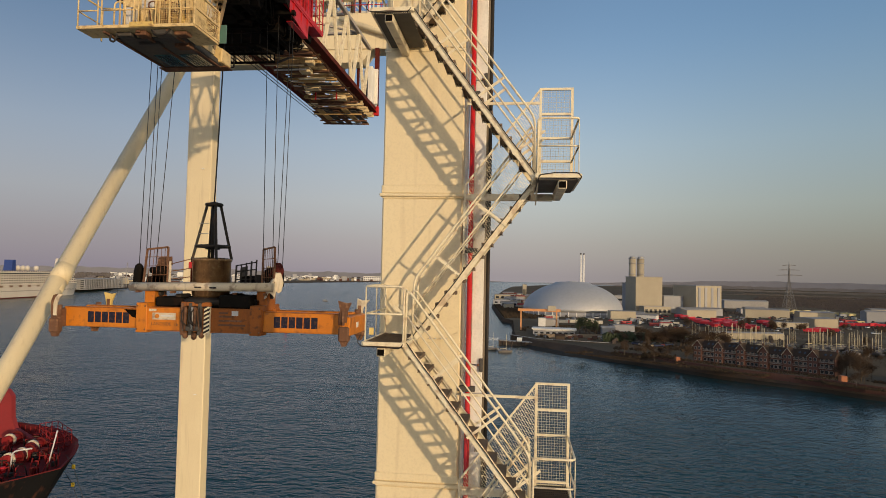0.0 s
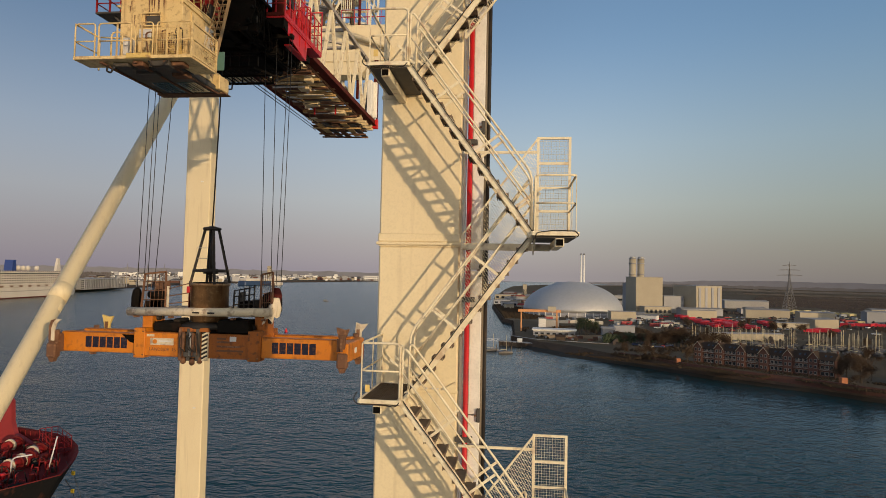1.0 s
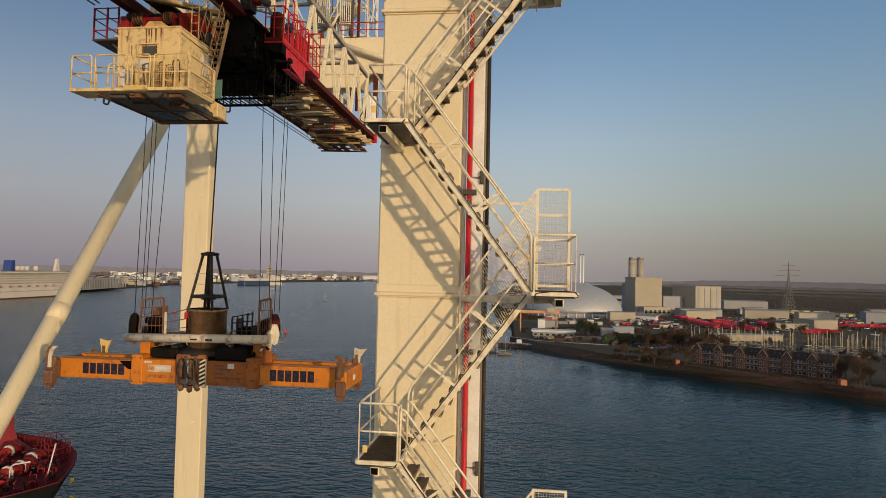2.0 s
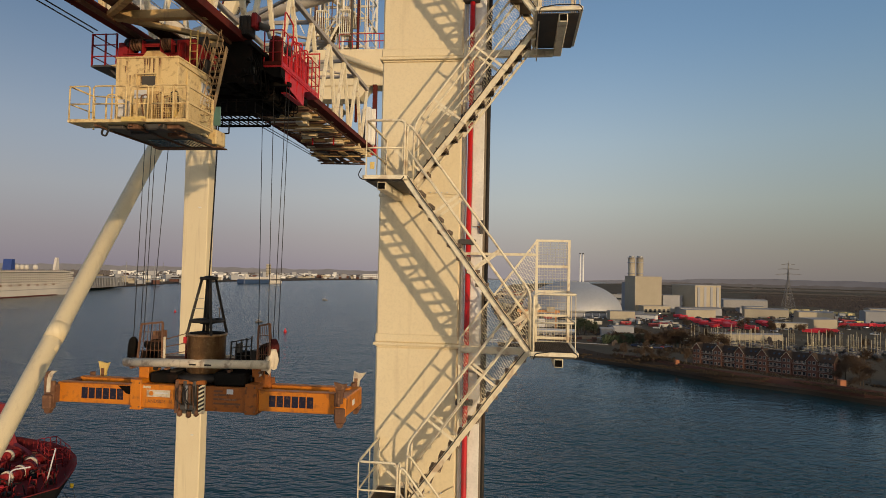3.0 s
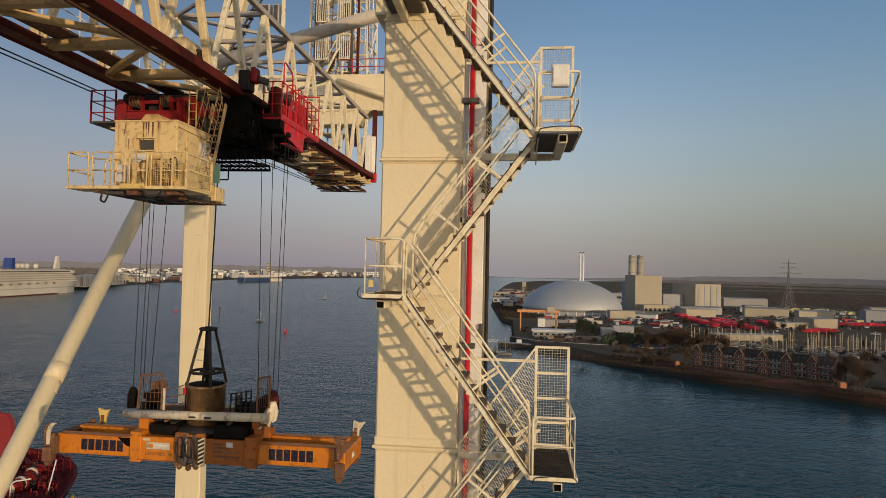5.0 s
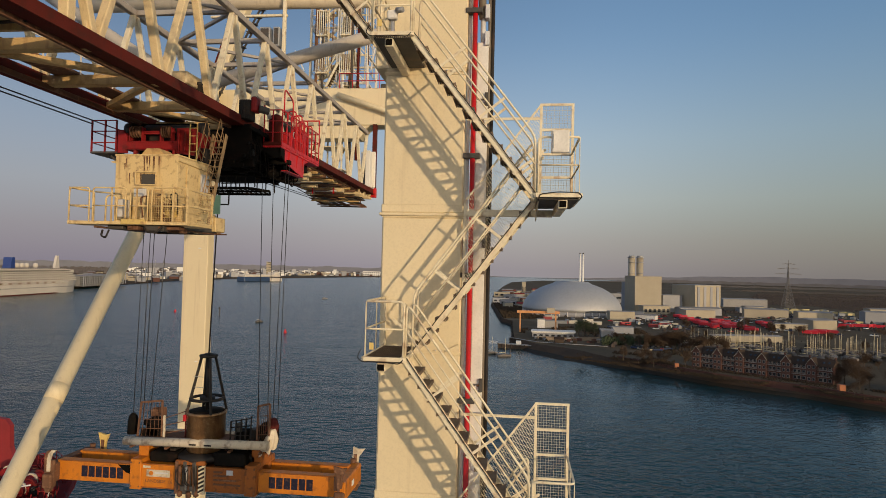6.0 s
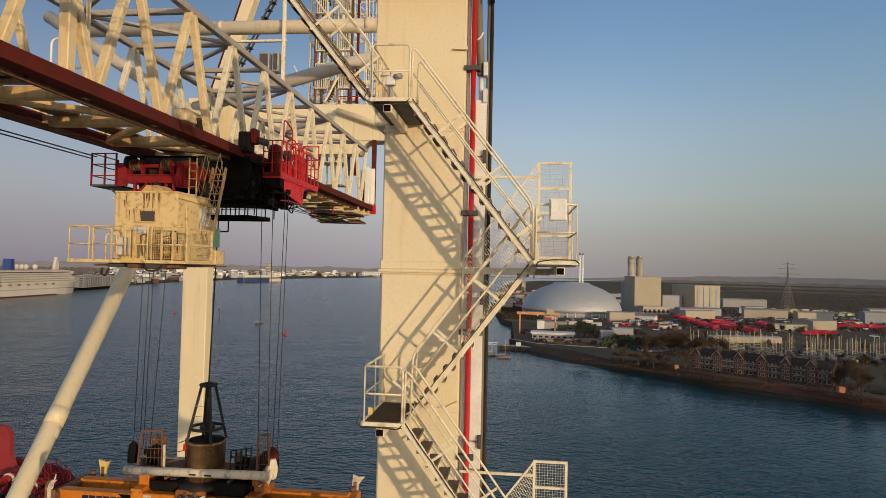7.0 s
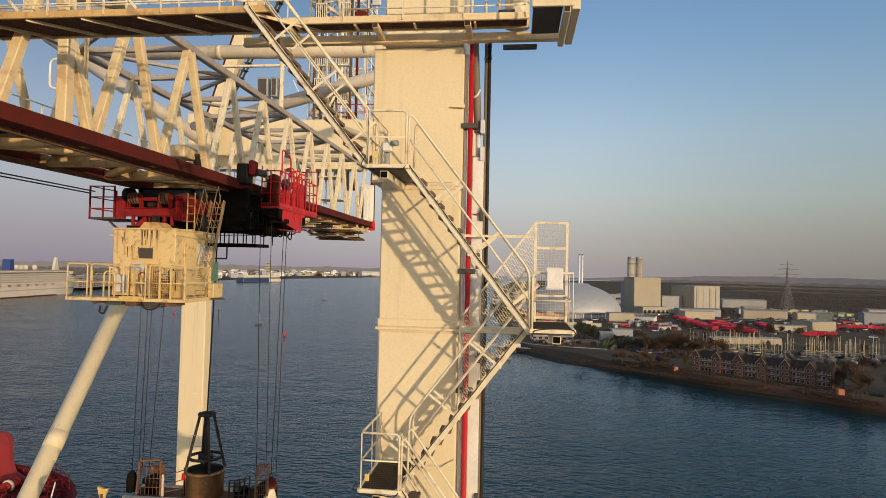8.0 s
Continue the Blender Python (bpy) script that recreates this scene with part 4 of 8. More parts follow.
# lattice access tower behind the boom's end
tw = thing("access_tower", (-13.0, 49.5, 66.0), "pale steel lattice tower with zigzag stairs and pipes", "tower")
tx0, tx1, ty0, ty1 = -16.2, -11.6, 48.5, 51.5
for x in (tx0, (tx0 + tx1) / 2, tx1):
    for y in (ty0, ty1):
        part("post", Solid().span((x - 0.09, y - 0.09, 61.0), (x + 0.09, y + 0.09, 82.0), 0.01), WHITE, tw)
lev = 65.0
n = 0
while lev < 81:
    for a, d in (((tx0, ty0), (tx1, ty0)), ((tx1, ty0), (tx1, ty1)), ((tx0, ty1), (tx1, ty1)), ((tx0, ty0), (tx0, ty1))):
        part("beam", Solid().bar((*a, lev), (*d, lev), 0.12, 0.14), WHITE if n % 2 else IVORY, tw)
        part("guard_rail", Solid().bar((*a, lev + 1.0), (*d, lev + 1.0), 0.05, 0.05), IVORY, tw)
    for y in (ty0, ty1):
        part("brace", Solid().bar((tx0, y, lev), ((tx0 + tx1) / 2, y, lev + 2.2), 0.09, 0.09), WHITE, tw)
        part("brace", Solid().bar(((tx0 + tx1) / 2, y, lev + 2.2), (tx1, y, lev), 0.09, 0.09), WHITE, tw)
    st = Solid()
    xa, xc = ((tx0 + 0.6, tx1 - 0.8) if n % 2 else (tx1 - 0.8, tx0 + 0.6))
    for y in (ty0 - 0.8, ty0 - 0.1):
        st.bar((xa, y, lev), (xc, y, lev + 2.2), 0.04, 0.2)
        st.bar((xa, y, lev + 1.0), (xc, y, lev + 3.2), 0.04, 0.05)
    for i in range(1, 10):
        st.box((xa + (xc - xa) * i / 10, ty0 - 0.45, lev + 2.2 * i / 10), (0.25, 0.68, 0.05))
    part("stairs", st, IVORY, tw)
    lev += 2.2
    n += 1
for x, m in ((-14.9, DARK), (-12.6, DARK), (-15.4, RUST), (-13.3, WHITE), (-12.1, CHORDRED)):
    part("pipe_run", Solid().pipe([(x, ty0 - 1.0, 61.0), (x, ty0 - 1.0, 82.0)], 0.11, 8), m, tw)
rnt = random.Random(5)
for k in range(46):
    x, y, z = rnt.uniform(tx0 - 0.6, tx1 + 0.6), rnt.uniform(ty0 - 0.9, ty1), rnt.uniform(62.0, 80.0)
    kind = k % 4
    if kind == 0:
        part("cable_run", Solid().pipe([(x, y, z), (x + rnt.uniform(-0.3, 0.3), y, z + rnt.uniform(2, 5))], 0.06, 6), rnt.choice((WHITE, DARK, IVORY)), tw)
    elif kind == 1:
        part("brace", Solid().bar((x, ty0 - 0.2, z), (x + rnt.uniform(-1.6, 1.6), ty0 - 0.2, z + rnt.uniform(0.8, 2.0)), 0.08, 0.08), WHITE, tw)
    elif kind == 2:
        part("junction_box", Solid().span((x, y, z), (x + rnt.uniform(0.3, 0.7), y + 0.3, z + rnt.uniform(0.4, 0.9)), 0.03), rnt.choice((IVORY, GREYPAINT, DARK)), tw)
    else:
        part("platform", Solid().span((x - 0.8, ty0 - 0.9, z), (x + 0.8, ty0 - 0.1, z + 0.08), 0.01), IVORY, tw)
# stair cages, ladders and bundled cables on the tower's face
for cx in (-14.9, -13.05):
    for k in range(5):
        z = 67.6 + 2.9 * k
        part("cage", Solid().span((cx - 0.42, ty0 - 1.35, z), (cx + 0.42, ty0 - 0.95, z + 0.08), 0.01).span((cx - 0.42, ty0 - 1.35, z + 1.9), (cx + 0.42, ty0 - 0.95, z + 1.98), 0.01), IVORY, tw)
        for i in range(6):
            x = cx - 0.40 + 0.16 * i
            part("cage_bar", Solid().bar((x, ty0 - 1.35, z), (x, ty0 - 1.35, z + 1.95), 0.05, 0.05), IVORY if i % 3 else WHITE, tw)
        part("cage_door", Solid().span((cx - 0.20, ty0 - 1.2, z + 0.3), (cx + 0.26, ty0 - 1.15, z + 1.5), 0.02), DARK if k % 2 else RUST, tw)
for k in range(15):
    x = tx0 + 0.35 + 4.9 * k / 14 + rnt.uniform(-0.1, 0.1)
    z = 66.4 + rnt.uniform(0, 2.5)
    part("cable_run", Solid().pipe([(x, ty0 - 1.1, z), (x + rnt.uniform(-0.15, 0.15), ty0 - 1.1, z + rnt.uniform(4, 11))], rnt.uniform(0.03, 0.06), 6), (IVORY, RUST, WHITE, PALETUBE)[k % 4], tw)
for (xa, za), (xc, zc), y in (((-14.45, 66.5), (-13.5, 68.4), ty0 - 1.5), ((-14.5, 64.6), (-13.5, 62.0), ty0 - 0.9), ((-13.5, 62.0), (-14.3, 60.3), ty0 - 0.2)):
    ld = Solid()
    for dy in (0.0, 0.7):
        ld.bar((xa, y + dy, za), (xc, y + dy, zc), 0.05, 0.16)
        ld.bar((xa, y + dy, za + 1.0), (xc, y + dy, zc + 1.0), 0.04, 0.05)
    part("stairs", ld, IVORY, tw)
    for i in range(1, 10):
        part("tread", Solid().box((xa + (xc - xa) * i / 10, y + 0.35, za + (zc - za) * i / 10), (0.24, 0.66, 0.05)), TREAD, tw)
for x in (-14.8, -13.2):
    for y in (ty0 - 1.0, ty0 + 0.6):
        part("post", Solid().span((x - 0.06, y - 0.06, 60.2), (x + 0.06, y + 0.06, 66.0), 0.01), IVORY, tw)
for z in (60.3, 62.0, 64.5):
    part("platform", Solid().span((-14.9, ty0 - 1.1, z), (-13.1, ty0 + 0.7, z + 0.07), 0.01), IVORY, tw)
rg = thing("walkway_handrail", (-10.6, 45.0, 66.0), "red handrail along the far girder walkway", "handrail")
for h in (0.55, 1.1):
    part("rail", Solid().pipe([(-13.0, 45.7, 66.0 + h), (-5.0, 45.7, 66.0 + h)], 0.035, 6), RED, rg)
for i in range(9):
    part("post", Solid().bar((-13.0 + i, 45.7, 66.0), (-13.0 + i, 45.7, 67.1), 0.06, 0.03), RED, rg)
# raking mast leg with a stair on it
af = thing("mast_leg", (-23.0, 46.0, 66.0), "cream raking mast leg with red edge and stair", "mast")
part("leg", Solid().bar((-23.8, 46.0, 62.5), (-18.2, 46.0, 80.0), 0.9, 0.9, (0, 1, 0), 0.04), CREAM, af)
part("edge_strip", Solid().bar((-24.35, 45.6, 62.5), (-18.75, 45.6, 80.0), 0.08, 0.12, (0, 1, 0)), CHORDRED, af)
r = Solid()
for y in (45.0, 45.5):
    r.bar((-22.9, y, 64.0), (-15.5, y, 78.5), 0.06, 0.2, (0, 1, 0))
for i in range(26):
    c = Vector((-22.9, 45.25, 64.0)).lerp(Vector((-15.5, 45.25, 78.5)), i / 26)
    r.box(c, (0.45, 0.5, 0.05))
part("stair", r, DARK, af, "dark steel stair along the leg")
# post frame and flood lamps over the boom
pf = thing("post_frame", (-10.6, 29.5, 61.9), "white steel post frame standing on the boom", "post")
part("post", Solid().span((-10.70, 28.4, 61.95), (-10.54, 28.56, 66.4), 0.02), IVORY, pf)
part("rail", Solid().span((-14.2, 28.45, 64.37), (-10.5, 28.6, 64.48), 0.02), IVORY, pf)
for x0, x1 in ((-11.75, -11.25), (-11.1, -10.8)):
    lb = part("lamp_box", Solid().span((x0, 28.35, 62.95), (x1, 28.8, 63.85), 0.02), GALV, pf, "grey floodlight housing")
    part("lamp_glass", Solid().span((x0 + 0.06, 28.33, 63.03), (x1 - 0.06, 28.348, 63.77)), DARK, lb)

# ---- boom fittings: trolley rails, cables, walkway ----
part("trolley_rail", Solid().span((BX1 - 0.36, BY0, BZ0 - 0.30), (BX1 - 0.25, BY1 - 0.4, BZ0 - 0.16), 0.01), RUST, boom)
part("trolley_rail", Solid().span((BX0 + 0.25, BY0, BZ0 - 0.30), (BX0 + 0.36, BY1 - 0.4, BZ0 - 0.16), 0.01), RUST, boom)
wk = Solid().span((BX0 + 0.5, BY0, BZ0 + 0.1), (BX0 + 1.3, BY1 - 2, BZ0 + 0.16))
part("boom_walkway", wk, RUST, boom)
wr = Solid()
k = BY0
while k < BY1 - 2:
    wr.bar((BX0 + 1.3, k, BZ0 + 0.1), (BX0 + 1.3, k, BZ0 + 1.2), 0.05, 0.02)
    k += 1.44
for h in (0.65, 1.2):
    wr.pipe([(BX0 + 1.3, BY0, BZ0 + h), (BX0 + 1.3, BY1 - 2, BZ0 + h)], 0.02, 6)
part("walkway_rail", wr, WHITE, boom)
part("junction_box", Solid().span((BX1 - 0.75, 19.3, BZ0 + 0.42), (BX1 - 0.25, 20.2, BZ0 + 0.80), 0.03), BOOMCREAM, boom)
part("bollard", Solid().turned((BX1 - 0.22, 20.1, BZ0 + 0.17), [(0.13, 0), (0.13, 0.36), (0.17, 0.37), (0.17, 0.46)], 14), BLACK, boom, "black cap on the chord")
for dx, dz in ((0.0, 0.0), (0.16, 0.06)):
    hc = thing("haul_cable", (BX0 + dx, 3.0, 57.4), "dark wire haul cable slung beneath the boom", "cable", "haul cables")
    part("rope", Solid().pipe([(BX0 - 0.3 + dx, 3.0, 57.62 + dz), (BX0 - 0.3 + dx, 20.2, 57.5 + dz)], 0.022, 6), ROPE, hc)
    part("rope", Solid().pipe([(BX0 + 0.2 + dx, 25.0, 57.3 + dz), (BX0 - 0.2 + dx, 43.0, 57.55 + dz)], 0.022, 6), ROPE, hc)

for k in range(8):
    y = 40.5 + k * 0.37
    part("end_board", Solid().span((BX0 + 0.35 + 0.12 * (k % 2), y, 57.46 + 0.02 * (k % 3)), (BX1 - 0.45 + 0.1 * (k % 3), y + 0.27, 57.52 + 0.02 * (k % 3)), 0.012), DARK if k % 3 else RUST, boom)
for y in (40.4, 41.2, 42.0, 42.8, 43.4):
    part("platform_beam", Solid().span((BX0 + 0.15, y - 0.07, 57.6), (BX1 + 0.05, y + 0.07, 57.76), 0.012), BOOMCREAM, boom)
for x in (BX0 + 0.25, -12.6, -11.2, BX1 - 0.1):
    for y in (40.5, 42.0, 43.3):
        part("platform_hanger", Solid().span((x - 0.06, y - 0.06, 57.7), (x + 0.06, y + 0.06, 58.0), 0.01), BOOMCREAM, boom)
for k, y in enumerate((29.6, 31.2, 32.6, 34.0, 35.5, 37.2, 39.0, 40.2)):
    part("cable_tray", Solid().span((BX0 + 0.3, y - 0.13, 57.72), (BX1 - 0.3, y + 0.13, 57.9), 0.01), RUST if k % 2 else OCHRE, boom)
    part("under_brace", Solid().bar((BX0 + 0.4, y, 57.8), (BX1 - 0.4, y + 1.3, 57.85), 0.13, 0.13, (0, 0, 1), 0.01), OCHRE, boom)
for x, y, w in ((-12.9, 30.5, 0.8), (-11.6, 33.2, 0.6), (-12.4, 36.3, 0.9), (-11.0, 38.4, 0.5), (-10.8, 31.8, 0.4)):
    part("junction_box", Solid().span((x, y, 57.5), (x + w, y + 0.5, 57.75), 0.03), BOOMCREAM, boom)
# slung timber stage below the boom's end
for k, (x, dy, dz) in enumerate(((-13.2, 0.5, 0.05), (-12.75, 0.0, 0.0), (-12.3, -0.2, 0.02), (-11.7, 0.2, -0.03), (-11.1, 0.0, 0.03), (-10.6, 0.3, -0.01))):
    part("stage_board", Solid().bar((x, 40.3 + dy, 57.34 + dz), (x + 0.25, 43.2, 57.12 + dz), 0.40, 0.04, (0, 0, 1), 0.006), (RUST, OCHRE, DARK)[k % 3], boom)
for y, z in ((41.0, 57.24), (42.3, 57.13), (43.0, 57.07)):
    part("stage_beam", Solid().bar((-13.3, y, z), (-10.1, y + 0.12, z - 0.03), 0.10, 0.09, (0, 0, 1), 0.01), OCHRE if y < 42 else RUST, boom)
for x in (-13.1, -11.6, -10.3):
    part("stage_hanger", Solid().pipe([(x, 42.4, 57.1), (x - 0.1, 42.2, 57.75)], 0.03, 6), RUST, boom)
part("slack_cable", Solid().pipe([(-13.4, 38.6, 57.7), (-12.6, 39.6, 57.22), (-11.6, 40.4, 57.12), (-10.5, 41.4, 57.3), (-10.0, 42.2, 57.7)], 0.028, 6, 0.5), BLACK, boom)
part("slack_cable", Solid().pipe([(-13.3, 34.6, 57.7), (-12.2, 35.6, 57.4), (-11.2, 36.1, 57.42), (-10.2, 37.4, 57.8)], 0.025, 6, 0.5), BLACK, boom)
ru = random.Random(64)
for k in range(46):
    y = 29.0 + 11.6 * k / 46 + ru.uniform(-0.15, 0.15)
    x0 = ru.uniform(BX0 + 0.2, BX1 - 2.2)
    w, z = ru.uniform(0.5, 2.6), ru.uniform(57.55, 57.95)
    coat = (DARK, IVORY, RUST, GREYPAINT, OCHRE, DARK, RUST)[k % 7]
    if k % 3 == 0:
        part("under_strut", Solid().bar((x0, y, z), (min(x0 + w, BX1 - 0.2), y + ru.uniform(-0.9, 0.9), z + 0.06), 0.09, 0.09, (0, 0, 1), 0.008), coat, boom)
    elif k % 3 == 1:
        part("under_plank", Solid().span((x0, y - 0.14, z), (min(x0 + w, BX1 - 0.2), y + 0.14, z + 0.035), 0.006), coat, boom)
    else:
        part("under_pipe", Solid().pipe([(x0, y, z), (min(x0 + w, BX1 - 0.2), y + ru.uniform(-0.3, 0.3), z)], ru.uniform(0.03, 0.07), 8), coat, boom)
for x in (-12.2, -10.9):
    part("signal_rod", Solid().bar((x, 37.9, 57.3), (x, 37.9, 58.0), 0.07, 0.07), RED, boom)

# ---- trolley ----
# greasy steel, taken near black to hold the shade under the boom
NEARBLACK = material("greasy_shaded_black", (0.008, 0.007, 0.006), 0.85, sheen=0.08, col2=(0.016, 0.013, 0.010), scale=2.0, bump=0.2, spots=(0.045, 0.020, 0.013), spot=0.3)
tr = thing("trolley", (-11.9, 24.0, 55.9), "red and black hoist trolley running under the boom", "trolley")
TX0, TX1 = -13.55, -10.85
part("front_beam", Solid().span((TX0 + 0.1, 21.22, 56.86), (TX1 - 0.5, 21.40, 57.10), 0.012).span((TX0 + 0.1, 21.18, 57.10), (TX1 - 0.5, 21.42, 57.13), 0.004).span((TX0 + 0.1, 21.18, 56.83), (TX1 - 0.5, 21.42, 56.858), 0.004), DULLRED, tr)
part("front_end_plate", Solid().prism([(TX0 - 0.1, 56.72), (TX0 + 0.22, 56.72), (TX0 + 0.24, 57.30), (TX0 + 0.08, 57.52), (TX0 - 0.1, 57.52)], "y", 21.2, 21.3), DULLRED, tr)
part("front_end_plate", Solid().prism([(TX1 - 0.62, 56.70), (TX1 + 0.05, 56.62), (TX1 + 0.05, 57.56), (TX1 - 0.62, 57.56)], "y", 21.16, 21.28), DULLRED, tr)
for x in (TX1 - 0.5, TX1 - 0.28, TX1 - 0.06):
    part("plate_rib", Solid().span((x - 0.02, 21.06, 56.75), (x + 0.02, 21.158, 57.45), 0.005), DULLRED, tr)
for x in (-13.05, -12.62, -12.42, -11.9, -11.62):
    part("front_rib", Solid().span((x - 0.045, 21.24, 56.52), (x + 0.045, 21.36, 56.829), 0.01), DULLRED, tr)
part("front_gusset", Solid().prism([(-13.02, 56.50), (-12.65, 56.50), (-12.65, 56.82)], "y", 21.27, 21.31), DULLRED, tr)
part("lower_beam", Solid().span((TX0 + 0.25, 21.3, 56.42), (TX1 - 0.4, 21.5, 56.515), 0.01), NEARBLACK, tr)
for x, w in ((-13.0, 0.15), (-11.9, 0.12)):
    sh = part("sheave", Solid().pipe([(x - w, 21.3, 57.46), (x + w, 21.3, 57.46)], 0.15, 18), RUST, tr, "rusty rope sheave")
    for e in (-w, -w / 3, w / 3, w):
        part("flange", Solid().pipe([(x + e - 0.02, 21.3, 57.46), (x + e + 0.02, 21.3, 57.46)], 0.205, 18), RUST, sh)
    for e in (-w - 0.1, w + 0.06):
        part("sheave_bracket", Solid().prism([(x + e, 57.13), (x + e + 0.04, 57.13), (x + e + 0.04, 57.6), (x + e, 57.6)], "y", 21.2, 21.4), DULLRED, tr)
part("sheave_axle", Solid().pipe([(-13.25, 21.3, 57.46), (-11.6, 21.3, 57.46)], 0.045, 8), DULLRED, tr)
part("tie_bar", Solid().span((-12.75, 21.28, 57.38), (-12.1, 21.34, 57.44), 0.008), DULLRED, tr)
for x in (TX0, TX1):
    part("side_girder", Solid().span((x - 0.12, 21.3, 56.95), (x + 0.12, 27.5, 57.45), 0.015), DULLRED, tr)
    part("girder_flange", Solid().span((x - 0.17, 21.3, 56.92), (x + 0.17, 27.5, 56.948), 0.004), DULLRED, tr)
    for k in range(6):
        part("girder_rib", Solid().span((x + 0.122, 21.9 + 0.95 * k, 56.96), (x + 0.16, 21.94 + 0.95 * k, 57.44), 0.004), DULLRED, tr)
    for y in (21.8, 26.8):
        part("wheel", Solid().pipe([(x - 0.13, y, 57.62), (x + 0.13, y, 57.62)], 0.26, 18), BLACK, tr)
for y in (22.4, 24.4, 26.6):
    part("cross_girder", Solid().span((TX0 + 0.1, y - 0.15, 56.7), (TX1 - 0.1, y + 0.15, 57.1), 0.02), DULLRED, tr)
# plain near-black box added as the shade behind the front beam
part("front_gear", Solid().span((TX0 + 0.25, 21.9, 56.5), (TX1 - 0.35, 22.2, 57.9), 0.03), NEARBLACK, tr, "dark box standing in for shade between the trolley frames")
part("machinery_box", Solid().span((TX0 + 0.2, 22.6, 56.62), (-10.4, 28.0, 57.82), 0.02), NEARBLACK, tr, "black greasy machinery underside, darkened for shade")
part("motor", Solid().pipe([(-12.9, 21.75, 57.5), (-11.2, 21.75, 57.5)], 0.3, 18), BLACK, tr)
part("gear_case", Solid().span((-12.7, 21.5, 57.18), (-12.25, 21.85, 57.6), 0.03), BLACK, tr)
# side frames, beams, hoses and drums toward the boom's outer chord, near-black for shade
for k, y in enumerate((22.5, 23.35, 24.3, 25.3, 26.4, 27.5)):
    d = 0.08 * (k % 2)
    part("side_frame", Solid().prism([(-10.5, 58.0), (-9.42, 58.0), (-9.36, 57.3 - d), (-9.55, 56.75), (-9.9, 56.6 + d), (-10.5, 56.55)], "y", y - 0.03, y + 0.03), NEARBLACK, tr)
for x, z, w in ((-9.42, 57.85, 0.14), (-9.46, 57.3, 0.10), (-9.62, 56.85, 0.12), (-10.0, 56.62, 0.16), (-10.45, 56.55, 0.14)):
    part("side_beam", Solid().span((x - w / 2, 22.3, z - w / 2), (x + w / 2, 27.8, z + w / 2), 0.01), NEARBLACK, tr)
part("side_plate", Solid().span((-9.9, 22.7, 56.55), (-9.86, 27.6, 57.95), 0.005), NEARBLACK, tr)
for y, r in ((22.95, 0.32), (24.8, 0.26), (26.0, 0.34)):
    part("roller", Solid().pipe([(-9.84, y, 57.05), (-9.5, y, 57.05)], r, 18), NEARBLACK, tr)
    part("roller_hub", Solid().pipe([(-9.5, y, 57.05), (-9.44, y, 57.05)], r * 0.4, 12), DARK, tr)
rt = random.Random(17)
for k in range(14):
    y = 22.5 + 0.36 * k
    sag = rt.uniform(0.25, 0.8)
    part("hose", Solid().pipe([(-9.6, y, 57.8), (-9.32, y + rt.uniform(-0.2, 0.3), 57.5 - sag * 0.5), (-9.42, y + rt.uniform(0, 0.5), 57.0 - sag), (-9.8, y + rt.uniform(0.1, 0.5), 56.6)], rt.uniform(0.018, 0.035), 6, 0.25), NEARBLACK, tr)
for k in range(12):
    x, y, z = rt.uniform(-11.4, -9.7), rt.uniform(22.6, 27.0), rt.uniform(56.4, 56.6)
    part("under_bracket", Solid().span((x, y, z), (x + rt.uniform(0.15, 0.6), y + rt.uniform(0.1, 0.5), z + rt.uniform(0.1, 0.35)), 0.01), NEARBLACK, tr)
for y in (22.4, 24.6):
    part("outrigger", Solid().bar((-11.9, y, 56.55), (-9.6, y, 56.5), 0.1, 0.16, (0, 0, 1), 0.01), NEARBLACK, tr)
part("side_lamp", Solid().pipe([(-10.62, 24.3, 57.9), (-10.4, 24.3, 57.88)], 0.07, 12), GREYPAINT, tr, "small pale lamp under the chord")
part("rope_beam", Solid().span((-14.75, 24.28, 56.86), (-8.62, 24.52, 57.02), 0.01), NEARBLACK, tr, "near-black beam carrying the rope anchors")
# service deck hung below the trolley
part("hung_deck", Solid().bar((-12.9, 25.22, 56.03), (-10.6, 25.22, 56.03), 0.06, 0.1).bar((-12.9, 27.38, 56.03), (-10.6, 27.38, 56.03), 0.06, 0.1).bar((-12.88, 25.2, 56.03), (-12.88, 27.4, 56.03), 0.06, 0.1)
     .bar((-10.6, 25.22, 56.03), (-10.2, 26.3, 56.03), 0.06, 0.1).bar((-10.2, 26.3, 56.03), (-10.6, 27.38, 56.03), 0.06, 0.1).bar((-12.9, 26.3, 56.03), (-10.2, 26.3, 56.03), 0.06, 0.08), NEARBLACK, tr, "near-black frame of the hung service deck")
for i in range(11):
    x = -12.75 + i * 0.21
    part("deck_bar", Solid().bar((x, 25.25, 56.05), (x, 27.35, 56.05), 0.04, 0.03), NEARBLACK, tr)
for i in range(7):
    x = -12.8 + i * 0.4
    for y in (25.25, 27.35):
        part("deck_post", Solid().bar((x, y, 56.08), (x, y, 56.75), 0.05, 0.035), BLACK, tr)
for y in (25.25, 27.35):
    part("deck_rail", Solid().pipe([(-12.85, y, 56.5), (-10.3, y, 56.55)], 0.022, 6), BLACK, tr)
part("hanger_hoop", Solid().pipe([(-11.98, 26.3, 56.0), (-11.98, 26.3, 55.46), (-12.55, 26.3, 55.46), (-12.55, 26.3, 56.0)], 0.032, 6, 0.04), BLACK, tr)
